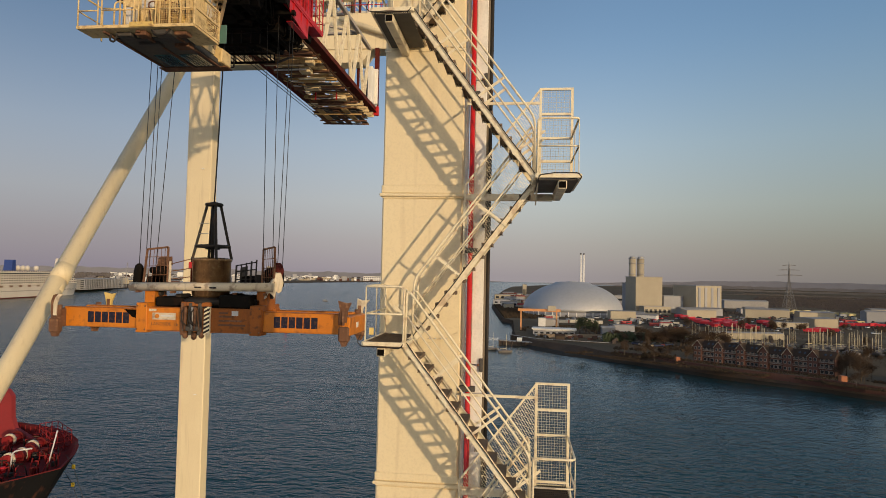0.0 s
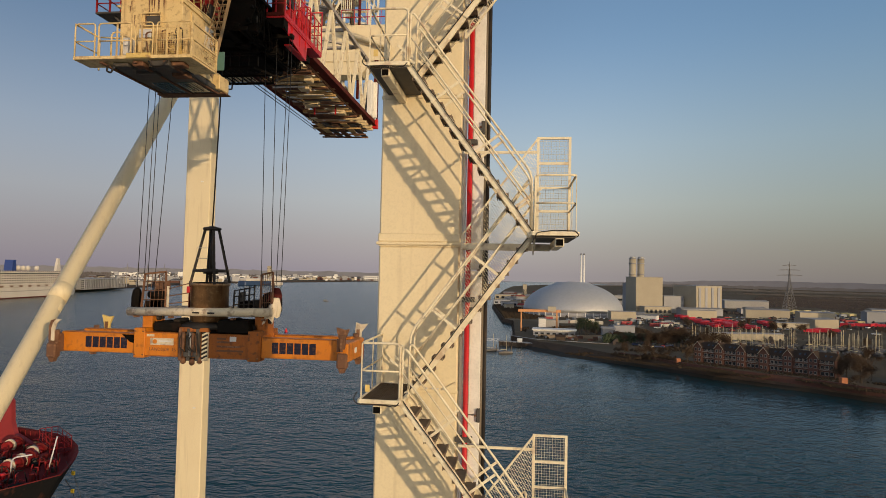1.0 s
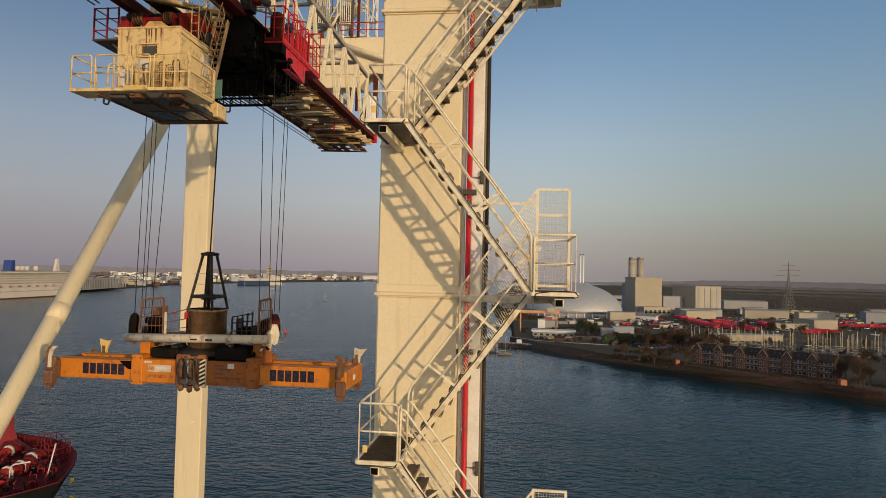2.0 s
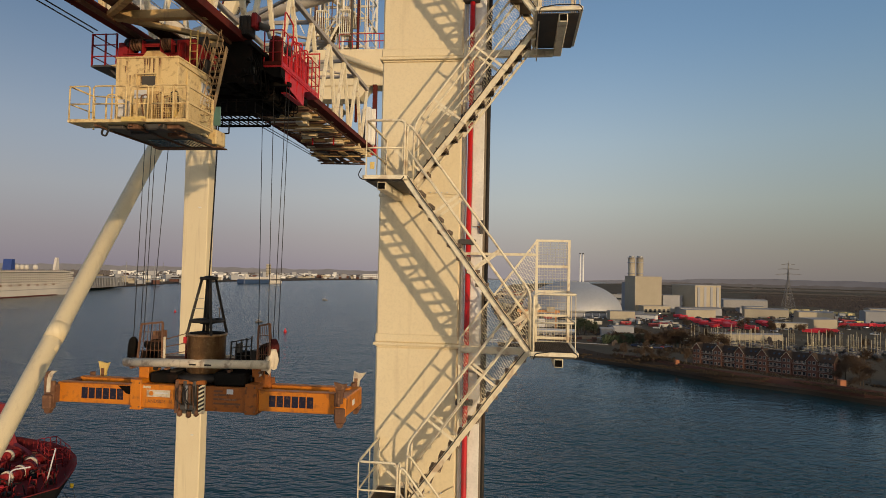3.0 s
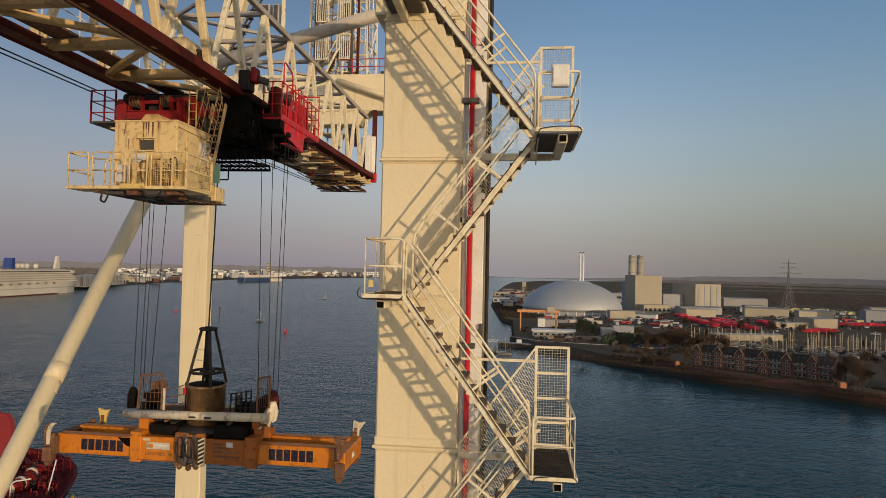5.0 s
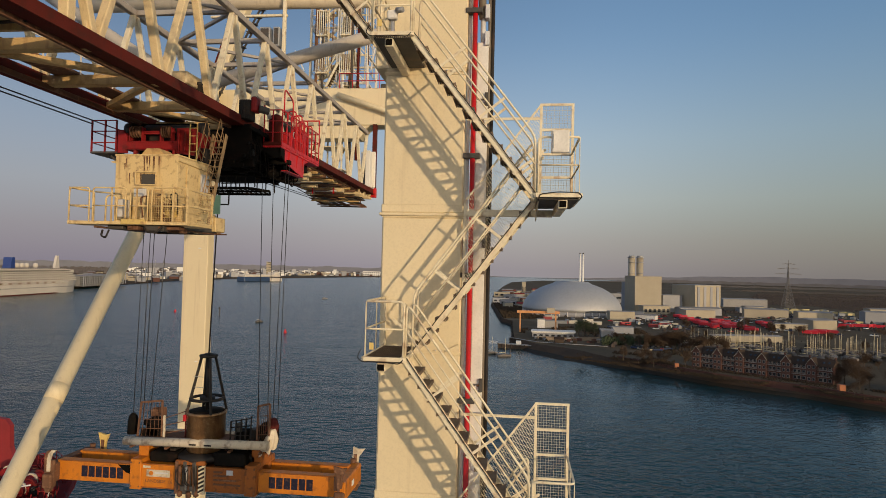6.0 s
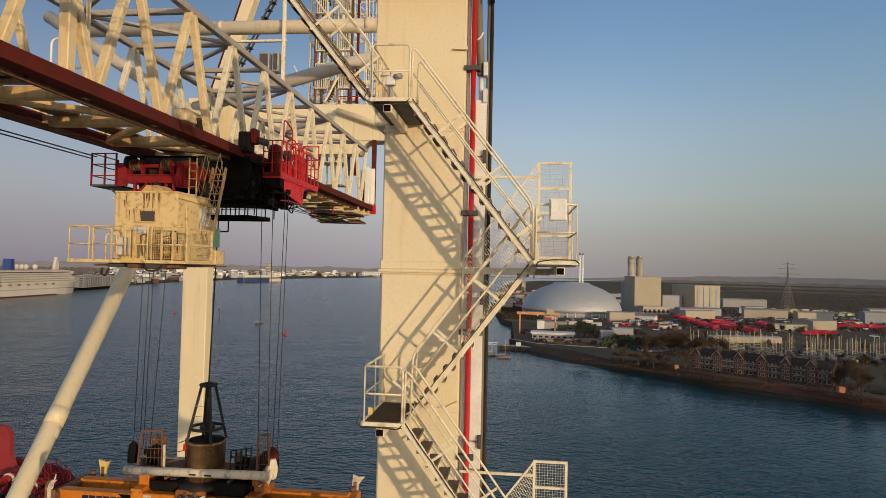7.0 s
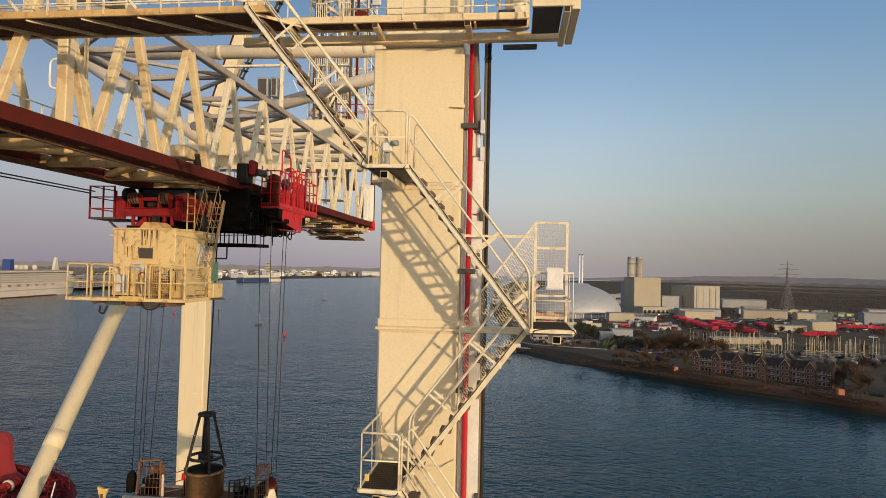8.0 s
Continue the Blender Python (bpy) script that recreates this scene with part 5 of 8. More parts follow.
# guard platform on the trolley's outer side
part("side_platform", Solid().span((-14.75, 21.3, 56.72), (-13.75, 22.9, 56.79), 0.01), DARK, tr)
part("platform_strut", Solid().bar((-14.2, 21.6, 56.72), (-13.6, 21.6, 56.2), 0.06, 0.06), DARK, tr)
s = Solid()
for x, y in ((-14.72, 21.33), (-14.22, 21.33), (-13.8, 21.33), (-14.72, 22.8)):
    s.bar((x, y, 56.75), (x, y, 57.9), 0.06, 0.04)
for h in (57.1, 57.5, 57.88):
    s.pipe([(-13.8, 21.33, h), (-14.72, 21.33, h), (-14.72, 22.8, h)], 0.02, 6, 0.05)
part("side_rail", s, DULLRED, tr)

# red machinery platform beside the boom
rp2 = thing("red_platform", (-9.05, 25.8, 57.4), "bright red machinery platform with railings beside the boom", "platform")
RX0, RX1, RY0, RY1, RZ = -9.42, -8.69, 23.6, 28.1, 57.42
part("floor", Solid().span((RX0, RY0, RZ - 0.05), (RX1, RY1, RZ + 0.03), 0.01), RED, rp2)
part("toe_board", Solid().span((RX1 - 0.012, RY0, RZ + 0.031), (RX1 + 0.012, RY1, RZ + 0.17), 0.004), RED, rp2)
# near end in dark colours to imitate shade: toe board, skirt and fascia
part("toe_board", Solid().span((RX0, RY0 - 0.012, RZ + 0.031), (RX1 - 0.02, RY0 + 0.012, RZ + 0.17), 0.004), CHORDRED, rp2)
part("oily_skirt", Solid().prism([(RY0, 57.15), (RY0, RZ - 0.052), (24.095, RZ - 0.052), (24.095, 56.95)], "x", RX1 - 0.09, RX1 - 0.05), NEARBLACK, rp2, "skirt coloured near-black for shade")
part("front_fascia", Solid().prism([(RX0, RZ - 0.05), (RX1 - 0.02, RZ - 0.05), (RX1 - 0.03, 56.98), (RX1 - 0.3, 57.0), (RX0, 57.25)], "y", RY0, RY0 + 0.05), NEARBLACK, rp2, "front plate coloured near-black for shade")
part("side_apron", Solid().prism([(24.1, 57.0), (24.1, RZ - 0.05), (26.9, RZ - 0.05), (26.35, 57.2), (26.26, 56.62), (25.6, 56.68), (24.4, 56.86)], "x", RX1 - 0.09, RX1 - 0.05), RED, rp2, "bright red side apron")
for y in (24.5, 25.4, 26.1):
    part("apron_rib", Solid().prism([(RX1 - 0.05, RZ - 0.05), (RX1 + 0.0, RZ - 0.05), (RX1 - 0.05, 56.8)], "y", y, y + 0.04), RED, rp2)
part("apron_flange", Solid().span((RX1 - 0.3, 24.4, 56.60), (RX1 - 0.04, 26.26, 56.63), 0.004), RED, rp2)
part("under_beam", Solid().span((RX0 + 0.05, 23.9, 57.05), (RX0 + 0.25, 28.0, RZ - 0.05), 0.015), NEARBLACK, rp2)
for k in range(10):
    y = RY0 + 0.03 + k * (RY1 - RY0 - 0.06) / 9
    part("rail_post", Solid().bar((RX1, y, RZ), (RX1, y, 59.45 if k == 9 else 58.8), 0.05, 0.035), RED, rp2)
for x in (RX0 + 0.02, (RX0 + RX1) / 2):
    part("rail_post", Solid().bar((x, RY0 + 0.03, RZ), (x, RY0 + 0.03, 58.98 if x < -9.3 else 58.8), 0.05, 0.035), RED, rp2)
for h, r in ((57.95, 0.018), (58.38, 0.018), (58.8, 0.024)):
    part("rail", Solid().pipe([(RX0 + 0.02, RY0 + 0.03, h), (RX1, RY0 + 0.03, h), (RX1, RY1 - 0.03, h), (RX0 + 0.02, RY1 - 0.03, h)], r, 6, 0.05), RED, rp2)
part("rear_crossbar", Solid().pipe([(RX1, RY1 - 0.03, 59.42), (RX0, RY1 - 0.03, 59.42), (RX0, RY1 - 0.03, RZ)], 0.03, 6, 0.05), RED, rp2)
part("ladder_hoop", Solid().pipe([(RX1 - 0.1, 24.05, 58.7), (RX1 - 0.1, 24.05, 59.72), (RX1 - 0.1, 25.0, 59.5), (RX1 - 0.1, 25.0, 58.7)], 0.03, 6, 0.2), RED, rp2)
for y, z in ((25.3, 59.15), (25.65, 59.05), (26.0, 59.15), (26.35, 58.95), (26.7, 59.1), (27.3, 59.0)):
    part("guard_hoop", Solid().pipe([(RX1 - 0.08, y, RZ), (RX1 - 0.08, y, z), (RX1 - 0.42, y, z), (RX1 - 0.42, y, RZ)], 0.028, 6, 0.12), RED, rp2)
part("cabinet", Solid().turned((RX0 + 0.32, 24.05, RZ + 0.03), [(0.27, 0), (0.27, 1.05), (0.2, 1.22), (0.06, 1.28)], 18), CHORDRED, rp2, "dark red rounded machine housing")
part("cabinet", Solid().span((RX0 + 0.1, 24.9, RZ + 0.03), (RX1 - 0.2, 25.6, 58.25), 0.02), RED, rp2)
part("cabinet", Solid().span((RX0 + 0.05, 26.0, RZ + 0.03), (RX1 - 0.25, 27.2, 58.65), 0.02), RED, rp2)
part("cabinet_lid", Solid().span((RX0 + 0.03, 25.98, 58.651), (RX1 - 0.23, 27.22, 58.69), 0.008), RED, rp2)
part("cable_reel", Solid().pipe([(RX1 - 0.4, 25.0, 58.45), (RX1 - 0.18, 25.0, 58.45)], 0.22, 18), DARK, rp2, "grey cable reel")
part("valve_wheel", Solid().pipe([(RX1 - 0.15, 25.35 + 0.12 * math.cos(k * math.pi / 6), 58.2 + 0.12 * math.sin(k * math.pi / 6)) for k in range(13)], 0.018, 6), GREYPAINT, rp2)
part("pipe_bend", Solid().pipe([(RX0 + 0.2, 23.7, 58.5), (RX0 + 0.2, 23.45, 58.75), (RX0 - 0.3, 23.2, 58.75)], 0.07, 10, 0.15), GREYPAINT, rp2)
mt = thing("hoist_motor", (-9.6, 22.65, 58.2), "black boxed motor with dark red end on the chord", "motor")
part("casing", Solid().span((-9.86, 22.4, 58.16), (-9.44, 22.9, 58.88), 0.03), BLACK, mt)
for k in range(5):
    part("cooling_fin", Solid().span((-9.84 + 0.09 * k, 22.37, 58.2), (-9.81 + 0.09 * k, 22.4, 58.84), 0.003), BLACK, mt)
part("end_bell", Solid().span((-9.44, 22.42, 58.45), (-9.22, 22.85, 59.0), 0.05), DULLRED, mt, "dark red motor end")
part("gear_shaft", Solid().pipe([(-9.22, 22.65, 58.6), (-8.95, 22.9, 58.55)], 0.13, 12), DARK, mt)

# ---- operator's cabin ----
cb = thing("operator_cabin", (-11.4, 20.4, 54.0), "rust-streaked cream operator's cabin slung below the trolley", "crane cabin")
body = Solid().span((-12.34, 19.2, 54.2), (-10.28, 21.3, 56.25), 0.012)
part("body", body, CABCREAM, cb)
part("roof", Solid().span((-12.36, 19.18, 56.25), (-10.26, 21.32, 56.31), 0.012), CABCREAM, cb)
part("roof_hatch", Solid().prism([(-11.52, 56.31), (-11.36, 56.5), (-10.95, 56.5), (-10.75, 56.31)], "y", 19.25, 19.9), OCHRE, cb, "rust-stained hood of the roof hatch")
for x in (-12.16, -10.40):
    part("lifting_post", Solid().span((x - 0.07, 21.05, 56.30), (x + 0.07, 21.34, 56.85), 0.01), BLACK, cb)
part("window", Solid().span((-11.45, 19.16, 55.36), (-11.0, 19.21, 55.68), 0.01), DARK, cb, "grey shuttered window")
wf = Solid()
for a, d in (((-11.6, 55.34), (-11.6, 55.74)), ((-10.94, 55.34), (-10.94, 55.74)), ((-11.6, 55.74), (-10.94, 55.74)), ((-11.6, 55.34), (-10.94, 55.34))):
    wf.bar((a[0], 19.12, a[1]), (d[0], 19.12, d[1]), 0.035, 0.035)
part("window_frame", wf, CABCREAM, cb)
part("shutter", Solid().span((-11.66, 19.13, 54.98), (-11.25, 19.17, 55.24), 0.01), GREYPAINT, cb, "grey louvred shutter")
part("lower_door", Solid().span((-11.15, 19.15, 54.25), (-10.75, 19.19, 55.2), 0.008), OCHRE, cb, "grimy ochre low door in the cabin front")
part("side_door", Solid().span((-10.27, 19.7, 54.25), (-10.24, 20.4, 56.0), 0.005), CABCREAM, cb)
part("side_vent", Solid().span((-10.28, 20.6, 55.2), (-10.22, 21.1, 55.9), 0.01), GREYPAINT, cb)
part("gutter", Solid().bar((-10.25, 19.2, 56.12), (-10.25, 21.3, 56.05), 0.05, 0.05), CABCREAM, cb)
part("lamp_arm", Solid().prism([(-12.6, 56.08), (-12.26, 56.0), (-12.26, 56.16)], "y", 19.3, 19.6), CABCREAM, cb)
rc = random.Random(8)
for k in range(20):
    x = rc.uniform(-11.42, -10.85) if k < 12 else rc.uniform(-12.15, -10.4)
    w, ln = rc.uniform(0.007, 0.022), rc.uniform(0.2, 0.75) if k < 12 else rc.uniform(0.1, 0.35)
    z = 56.24 if k < 12 else rc.uniform(55.6, 56.2)
    part("rust_run", Solid().prism([(x - w, z), (x + w, z), (x + w * 0.7, z - ln * 0.6), (x + rc.uniform(-0.01, 0.01), z - ln)], "y", 19.197 - 0.0004 * k, 19.2), RUST, cb, "rust run below the roof hatch")
# deck under the cabin
s = Solid().span((-13.3, 18.4, 54.06), (-9.5, 19.2, 54.16), 0.01)
part("front_deck", s, CABCREAM, cb)
part("side_deck", Solid().span((-10.26, 19.22, 54.06), (-9.5, 20.0, 54.16), 0.01), CABCREAM, cb)
part("floor_frame", Solid().span((-12.5, 19.22, 54.0), (-10.3, 22.0, 54.19), 0.03), DARK, cb, "dark underside of the cabin floor")
GLASS = material("teal_floor_glass", (0.02, 0.10, 0.10), 0.12, scale=3.0, bump=0.0)
for x in (-12.1, -11.2):
    part("floor_window", Solid().span((x, 20.6, 53.985), (x + 0.65, 21.7, 53.996)), GLASS, cb, "teal tinted floor window")
    for k in range(1, 5):
        part("window_bar", Solid().pipe([(x + 0.13 * k, 20.6, 53.96), (x + 0.13 * k, 21.7, 53.96)], 0.012, 4), BLACK, cb)
for x in (-12.45, -11.35, -10.4):
    part("floor_rib", Solid().span((x - 0.05, 18.5, 53.96), (x + 0.05, 22.0, 54.02), 0.01), RUST, cb)
for k, (x, y, w) in enumerate(((-12.2, 18.7, 0.5), (-11.5, 18.6, 0.35), (-10.9, 18.55, 0.6), (-10.3, 18.7, 0.4), (-11.9, 19.4, 0.7), (-10.8, 19.6, 0.5))):
    part("floor_fitting", Solid().span((x, y, 53.93 - 0.02 * (k % 3)), (x + w, y + 0.35, 54.05), 0.02), RUST if k % 2 else DARK, cb)
part("floor_hose", Solid().pipe([(-10.9, 18.5, 54.0), (-10.75, 18.45, 53.84), (-10.45, 18.45, 53.84), (-10.3, 18.5, 54.02)], 0.03, 6, 0.1), BLACK, cb)
part("rear_beam", Solid().span((-12.6, 21.9, 54.02), (-10.25, 22.15, 54.3), 0.02), CABCREAM, cb)
part("rear_lip", Solid().span((-12.65, 21.85, 53.97), (-10.1, 22.3, 54.01), 0.006), RUST, cb)
part("yellow_kerb", Solid().span((-11.55, 18.36, 54.07), (-10.78, 18.4, 54.22), 0.01), YELLOW, cb, "orange-yellow toe board")
part("corner_bracket", Solid().span((-10.95, 21.55, 54.05), (-10.15, 22.25, 54.55), 0.03), CABCREAM, cb)
for i in range(3):
    part("bracket_roller", Solid().pipe([(-10.8 + i * 0.2, 21.6, 54.6), (-10.8 + i * 0.2, 21.9, 54.6)], 0.07, 10), CABCREAM, cb)
part("cable_hoop", Solid().pipe([(-12.2, 18.5, 53.9), (-12.25, 18.5, 53.72), (-12.1, 18.5, 53.66), (-12.0, 18.5, 53.9)], 0.03, 6, 0.06), BLACK, cb)
for x0, x1 in ((-13.27, -12.62), (-12.5, -11.45), (-11.3, -10.75), (-10.62, -9.53)):
    part("deck_rail", Solid().pipe([(x0, 18.43, 54.1), (x0, 18.43, 55.16), (x1, 18.43, 55.16), (x1, 18.43, 54.1)], 0.023, 8, 0.1), CABCREAM, cb)
    part("middle_rail", Solid().pipe([(x0, 18.43, 54.62), (x1, 18.43, 54.62)], 0.022, 6), CABCREAM, cb)
for x in (-11.9, -11.1, -10.3, -9.95):
    part("rail_post", Solid().bar((x, 18.43, 54.1), (x, 18.43, 55.15), 0.05, 0.03), CABCREAM, cb)
part("deck_rail", Solid().pipe([(-13.27, 18.43, 55.16), (-13.27, 19.55, 55.16), (-13.27, 19.55, 54.1)], 0.028, 8, 0.08), CABCREAM, cb)
part("middle_rail", Solid().pipe([(-13.27, 18.43, 54.62), (-13.27, 19.55, 54.62)], 0.02, 6), CABCREAM, cb)
part("deck_rail", Solid().pipe([(-13.2, 19.5, 55.16), (-12.36, 19.5, 55.1)], 0.025, 6), CABCREAM, cb)
part("grab_hoop", Solid().pipe([(-12.2, 18.6, 54.1), (-12.2, 18.6, 54.95), (-11.85, 18.6, 54.95), (-11.85, 18.6, 54.1)], 0.026, 8, 0.15), CABCREAM, cb)
s = Solid()
for a, d in (((18.43, 54.1), (18.43, 55.16)), ((19.95, 54.1), (19.95, 55.1)), ((18.43, 55.13), (19.95, 55.1)), ((18.43, 54.15), (19.95, 54.15)), ((18.43, 54.65), (19.95, 54.63))):
    s.bar((-9.5, a[0], a[1]), (-9.5, d[0], d[1]), 0.06, 0.05)
part("side_rail", s, CABCREAM, cb)
tagged(part("wire_screen", netting(Solid(), (-9.5, 18.45, 54.15), (0, 1, 0), 1.5, (0, 0, 1), 0.95, 0.07, 0.006), CABCREAM, cb), "welded wire mesh screen", kind="stuff")
tagged(part("wire_screen", netting(Solid(), (-10.62, 18.44, 54.15), (1, 0, 0), 1.09, (0, 0, 1), 0.95, 0.07, 0.006), CABCREAM, cb), "welded wire mesh screen", kind="stuff")
for x, z0, w, mat in ((-11.95, 54.3, 0.25, GREYPAINT), (-11.2, 54.2, 0.22, CABCREAM), (-10.1, 54.18, 0.3, CABCREAM), (-10.55, 54.2, 0.2, RUST)):
    part("equipment_box", Solid().span((x, 18.75, z0), (x + w, 19.1, z0 + 0.55), 0.03), mat, cb)
for x, z0, z1 in ((-10.5, 54.3, 54.95), (-10.3, 54.25, 54.85), (-10.05, 54.4, 55.0), (-11.0, 54.3, 54.9)):
    part("hose_loop", Solid().pipe([(x, 18.62, z0), (x - 0.1, 18.6, z1), (x + 0.12, 18.6, z1 + 0.05), (x + 0.16, 18.62, z0)], 0.022, 6, 0.1), RUST if x < -10.2 else BLACK, cb)
part("sheave_ring", Solid().pipe([(-10.2 + 0.24 * math.cos(k * math.pi / 8), 18.6, 54.62 + 0.24 * math.sin(k * math.pi / 8)) for k in range(17)], 0.025, 6), CABCREAM, cb)
part("winch", Solid().pipe([(-10.5, 18.8, 54.45), (-10.0, 18.8, 54.45)], 0.16, 14), YELLOW, cb)
# steep stair and ladder from the deck up to the trolley
# grimy tan, its base also darkened for the shade on the stair
STAIRTAN = material("shaded_grimy_tan", (0.36, 0.24, 0.12), 0.6, sheen=0.2, col2=(0.24, 0.15, 0.08), scale=1.5, bump=0.08, streak=(0.12, 0.06, 0.03), amount=0.6, spots=(0.13, 0.06, 0.03), spot=0.6, spot_scale=4.0)
FOOT, HEAD = Vector((0, 20.45, 54.12)), Vector((0, 21.62, 57.42))
for x in (-10.38, -9.9):
    e = Vector((x, 0, 0))
    part("stair_stringer", Solid().bar(FOOT + e, HEAD + e, 0.03, 0.17, (0, 1, 0), 0.004), STAIRTAN, cb)
    for o, h, r in ((-0.55, 0.35, 0.02), (-0.28, 0.18, 0.016)):
        part("stair_rail", Solid().pipe([FOOT + e + Vector((0, o, h + 0.3)), HEAD + e + Vector((0, o, h))], r, 6), STAIRTAN, cb)
    for k in range(5):
        a = FOOT.lerp(HEAD, 0.12 + 0.19 * k) + e
        part("rail_stay", Solid().pipe([a, a + Vector((0, -0.55, 0.35))], 0.014, 5), STAIRTAN, cb)
        part("rail_brace", Solid().pipe([a, a + Vector((0, -0.35, 0.85))], 0.011, 5), STAIRTAN, cb)
for i in range(1, 14):
    c = FOOT.lerp(HEAD, i / 14)
    part("stair_tread", Solid().box((-10.14, c.y, c.z), (0.45, 0.16, 0.025)), STAIRTAN, cb)
part("teal_panel", Solid().span((-10.2, 21.4, 54.65), (-9.95, 21.44, 55.3), 0.01), material("teal_paint", (0.09, 0.20, 0.18), 0.5, scale=2.0, bump=0.05), cb, "teal painted panel")
s = Solid()
for x in (-10.55, -10.30):
    s.pipe([(x, 20.35, 55.1), (x, 20.35, 57.55)], 0.024, 6)
for i in range(9):
    s.pipe([(-10.55, 20.35, 55.3 + i * 0.26), (-10.30, 20.35, 55.3 + i * 0.26)], 0.015, 6)
part("ladder", s, YELLOW, cb)

# ---- spreader and head block ----
sp = thing("spreader", (-11.6, 24.4, 44.2), "weathered orange container spreader hanging on ropes", "spreader")
for y0 in (23.6, 24.85):
    for x0, x1, lab in ((-17.25, -14.0, ""), (-9.2, -6.1, "")):
        part("telescopic_beam", Solid().span((x0, y0, 44.52), (x1, y0 + 0.36, 45.28), 0.025), ORANGE, sp)
    part("main_beam", Solid().span((-14.0, y0 - 0.06, 44.46), (-11.7, y0 + 0.42, 45.34), 0.02), ORANGE, sp)
    # darker right half: rust, and the leg's shadow put into its orange
    part("main_beam", Solid().span((-11.69, y0 - 0.06, 44.46), (-9.2, y0 + 0.42, 45.34), 0.02), BROWNORANGE, sp, "half of the main beam browned for rust and leg shadow")
    for x0, x1 in ((-14.0, -11.7), (-11.69, -9.2)):
        for z in (44.45, 45.325):
            part("beam_lip", Solid().span((x0, y0 - 0.085, z), (x1, y0 - 0.061, z + 0.04), 0.004), BROWNORANGE, sp)
    for x in (-17.1, -9.15):
        part("beam_lip", Solid().span((x, y0 - 0.018, 45.25), (x + 3.0, y0 - 0.001, 45.285), 0.004), BROWNORANGE, sp)
    for x, coat in ((-13.98, ORANGE), (-9.46, BROWNORANGE)):
        part("collar", Solid().span((x - 0.22, y0 - 0.12, 44.38), (x + 0.22, y0 + 0.46, 45.5), 0.02), coat, sp)
        for dx in (-0.16, 0.16):
            for z in (44.5, 45.38):
                part("collar_bolt", Solid().pipe([(x + dx, y0 - 0.15, z), (x + dx, y0 - 0.118, z)], 0.03, 6), RUST, sp)
part("wear_pad", Solid().prism([(-14.75, 45.23), (-14.22, 45.23), (-14.22, 44.9), (-14.42, 44.95)], "y", 23.58, 23.598), FLATBLACK, sp, "flat black wedge on the beam beside the collar")
for x, coat in ((-14.0, ORANGE), (-9.45, BROWNORANGE)):
    part("suspension_post", Solid().span((x - 0.2, 24.0, 45.3), (x + 0.2, 24.9, 46.2), 0.02), coat, sp)
    part("suspension_pin", Solid().pipe([(x - 0.3, 24.4, 45.85), (x + 0.3, 24.4, 45.85)], 0.12, 12), BLACK, sp)
# dark centre gear with its hazard striped post
part("centre_gear", Solid().span((-12.25, 23.62, 44.36), (-11.5, 25.4, 45.5), 0.05), BLACK, sp, "dark greasy centre gear")
for x in (-12.3, -11.98, -11.62):
    part("gear_frame", Solid().span((x - 0.07, 23.4, 44.34), (x + 0.07, 23.62, 45.55), 0.02), RUST if x < -12.2 else DARK, sp)
part("gear_frame", Solid().span((-12.36, 23.42, 45.42), (-11.2, 23.6, 45.58), 0.02), BROWNORANGE, sp)
for k in range(9):
    part("gear_link", Solid().bar((-12.22 + 0.09 * k, 23.36, 44.5 + 0.07 * (k % 3)), (-12.16 + 0.07 * k, 23.36, 45.38 - 0.06 * (k % 2)), 0.04, 0.03), (DARK, RUST, BLACK)[k % 3], sp)
for x, z in ((-12.2, 44.32), (-11.85, 44.28), (-11.55, 44.34)):
    part("lock_cone", Solid().turned((x, 23.5, z - 0.12), [(0.03, 0), (0.1, 0.06), (0.1, 0.2), (0.05, 0.26)], 12), RUST, sp)
for i, x in enumerate((-12.14, -11.86, -11.76)):
    part("hydraulic_cylinder", Solid().pipe([(x, 23.34, 44.55), (x, 23.34, 45.4)], 0.055, 10), GALV if i == 1 else RUST, sp)
    part("hydraulic_hose", Solid().pipe([(x, 23.33, 45.35), (x - 0.1, 23.25, 45.2), (x - 0.08, 23.25, 44.85), (x + 0.1, 23.28, 44.7)], 0.022, 6, 0.08), BLACK, sp)
part("valve_block", Solid().span((-12.1, 23.3, 44.5), (-11.6, 23.42, 44.68), 0.02), DARK, sp)
part("hazard_post", Solid().span((-11.46, 23.44, 44.36), (-11.22, 23.56, 45.5), 0.01), IVORY, sp, "black and cream striped post")
for i in range(7):
    part("hazard_stripe", Solid().prism([(-11.455, 44.40 + i * 0.155), (-11.225, 44.52 + i * 0.155), (-11.225, 44.60 + i * 0.155), (-11.455, 44.48 + i * 0.155)], "y", 23.43, 23.438), BLACK, sp)
for x, w, h in ((-13.3, 0.5, 0.35), (-12.7, 0.35, 0.25), (-10.7, 1.2, 0.38), (-9.95, 0.3, 0.3), (-12.95, 0.25, 0.5)):
    part("hydraulic_unit", Solid().span((x, 24.0, 45.35), (x + w, 24.8, 45.35 + h), 0.04), BLACK, sp)
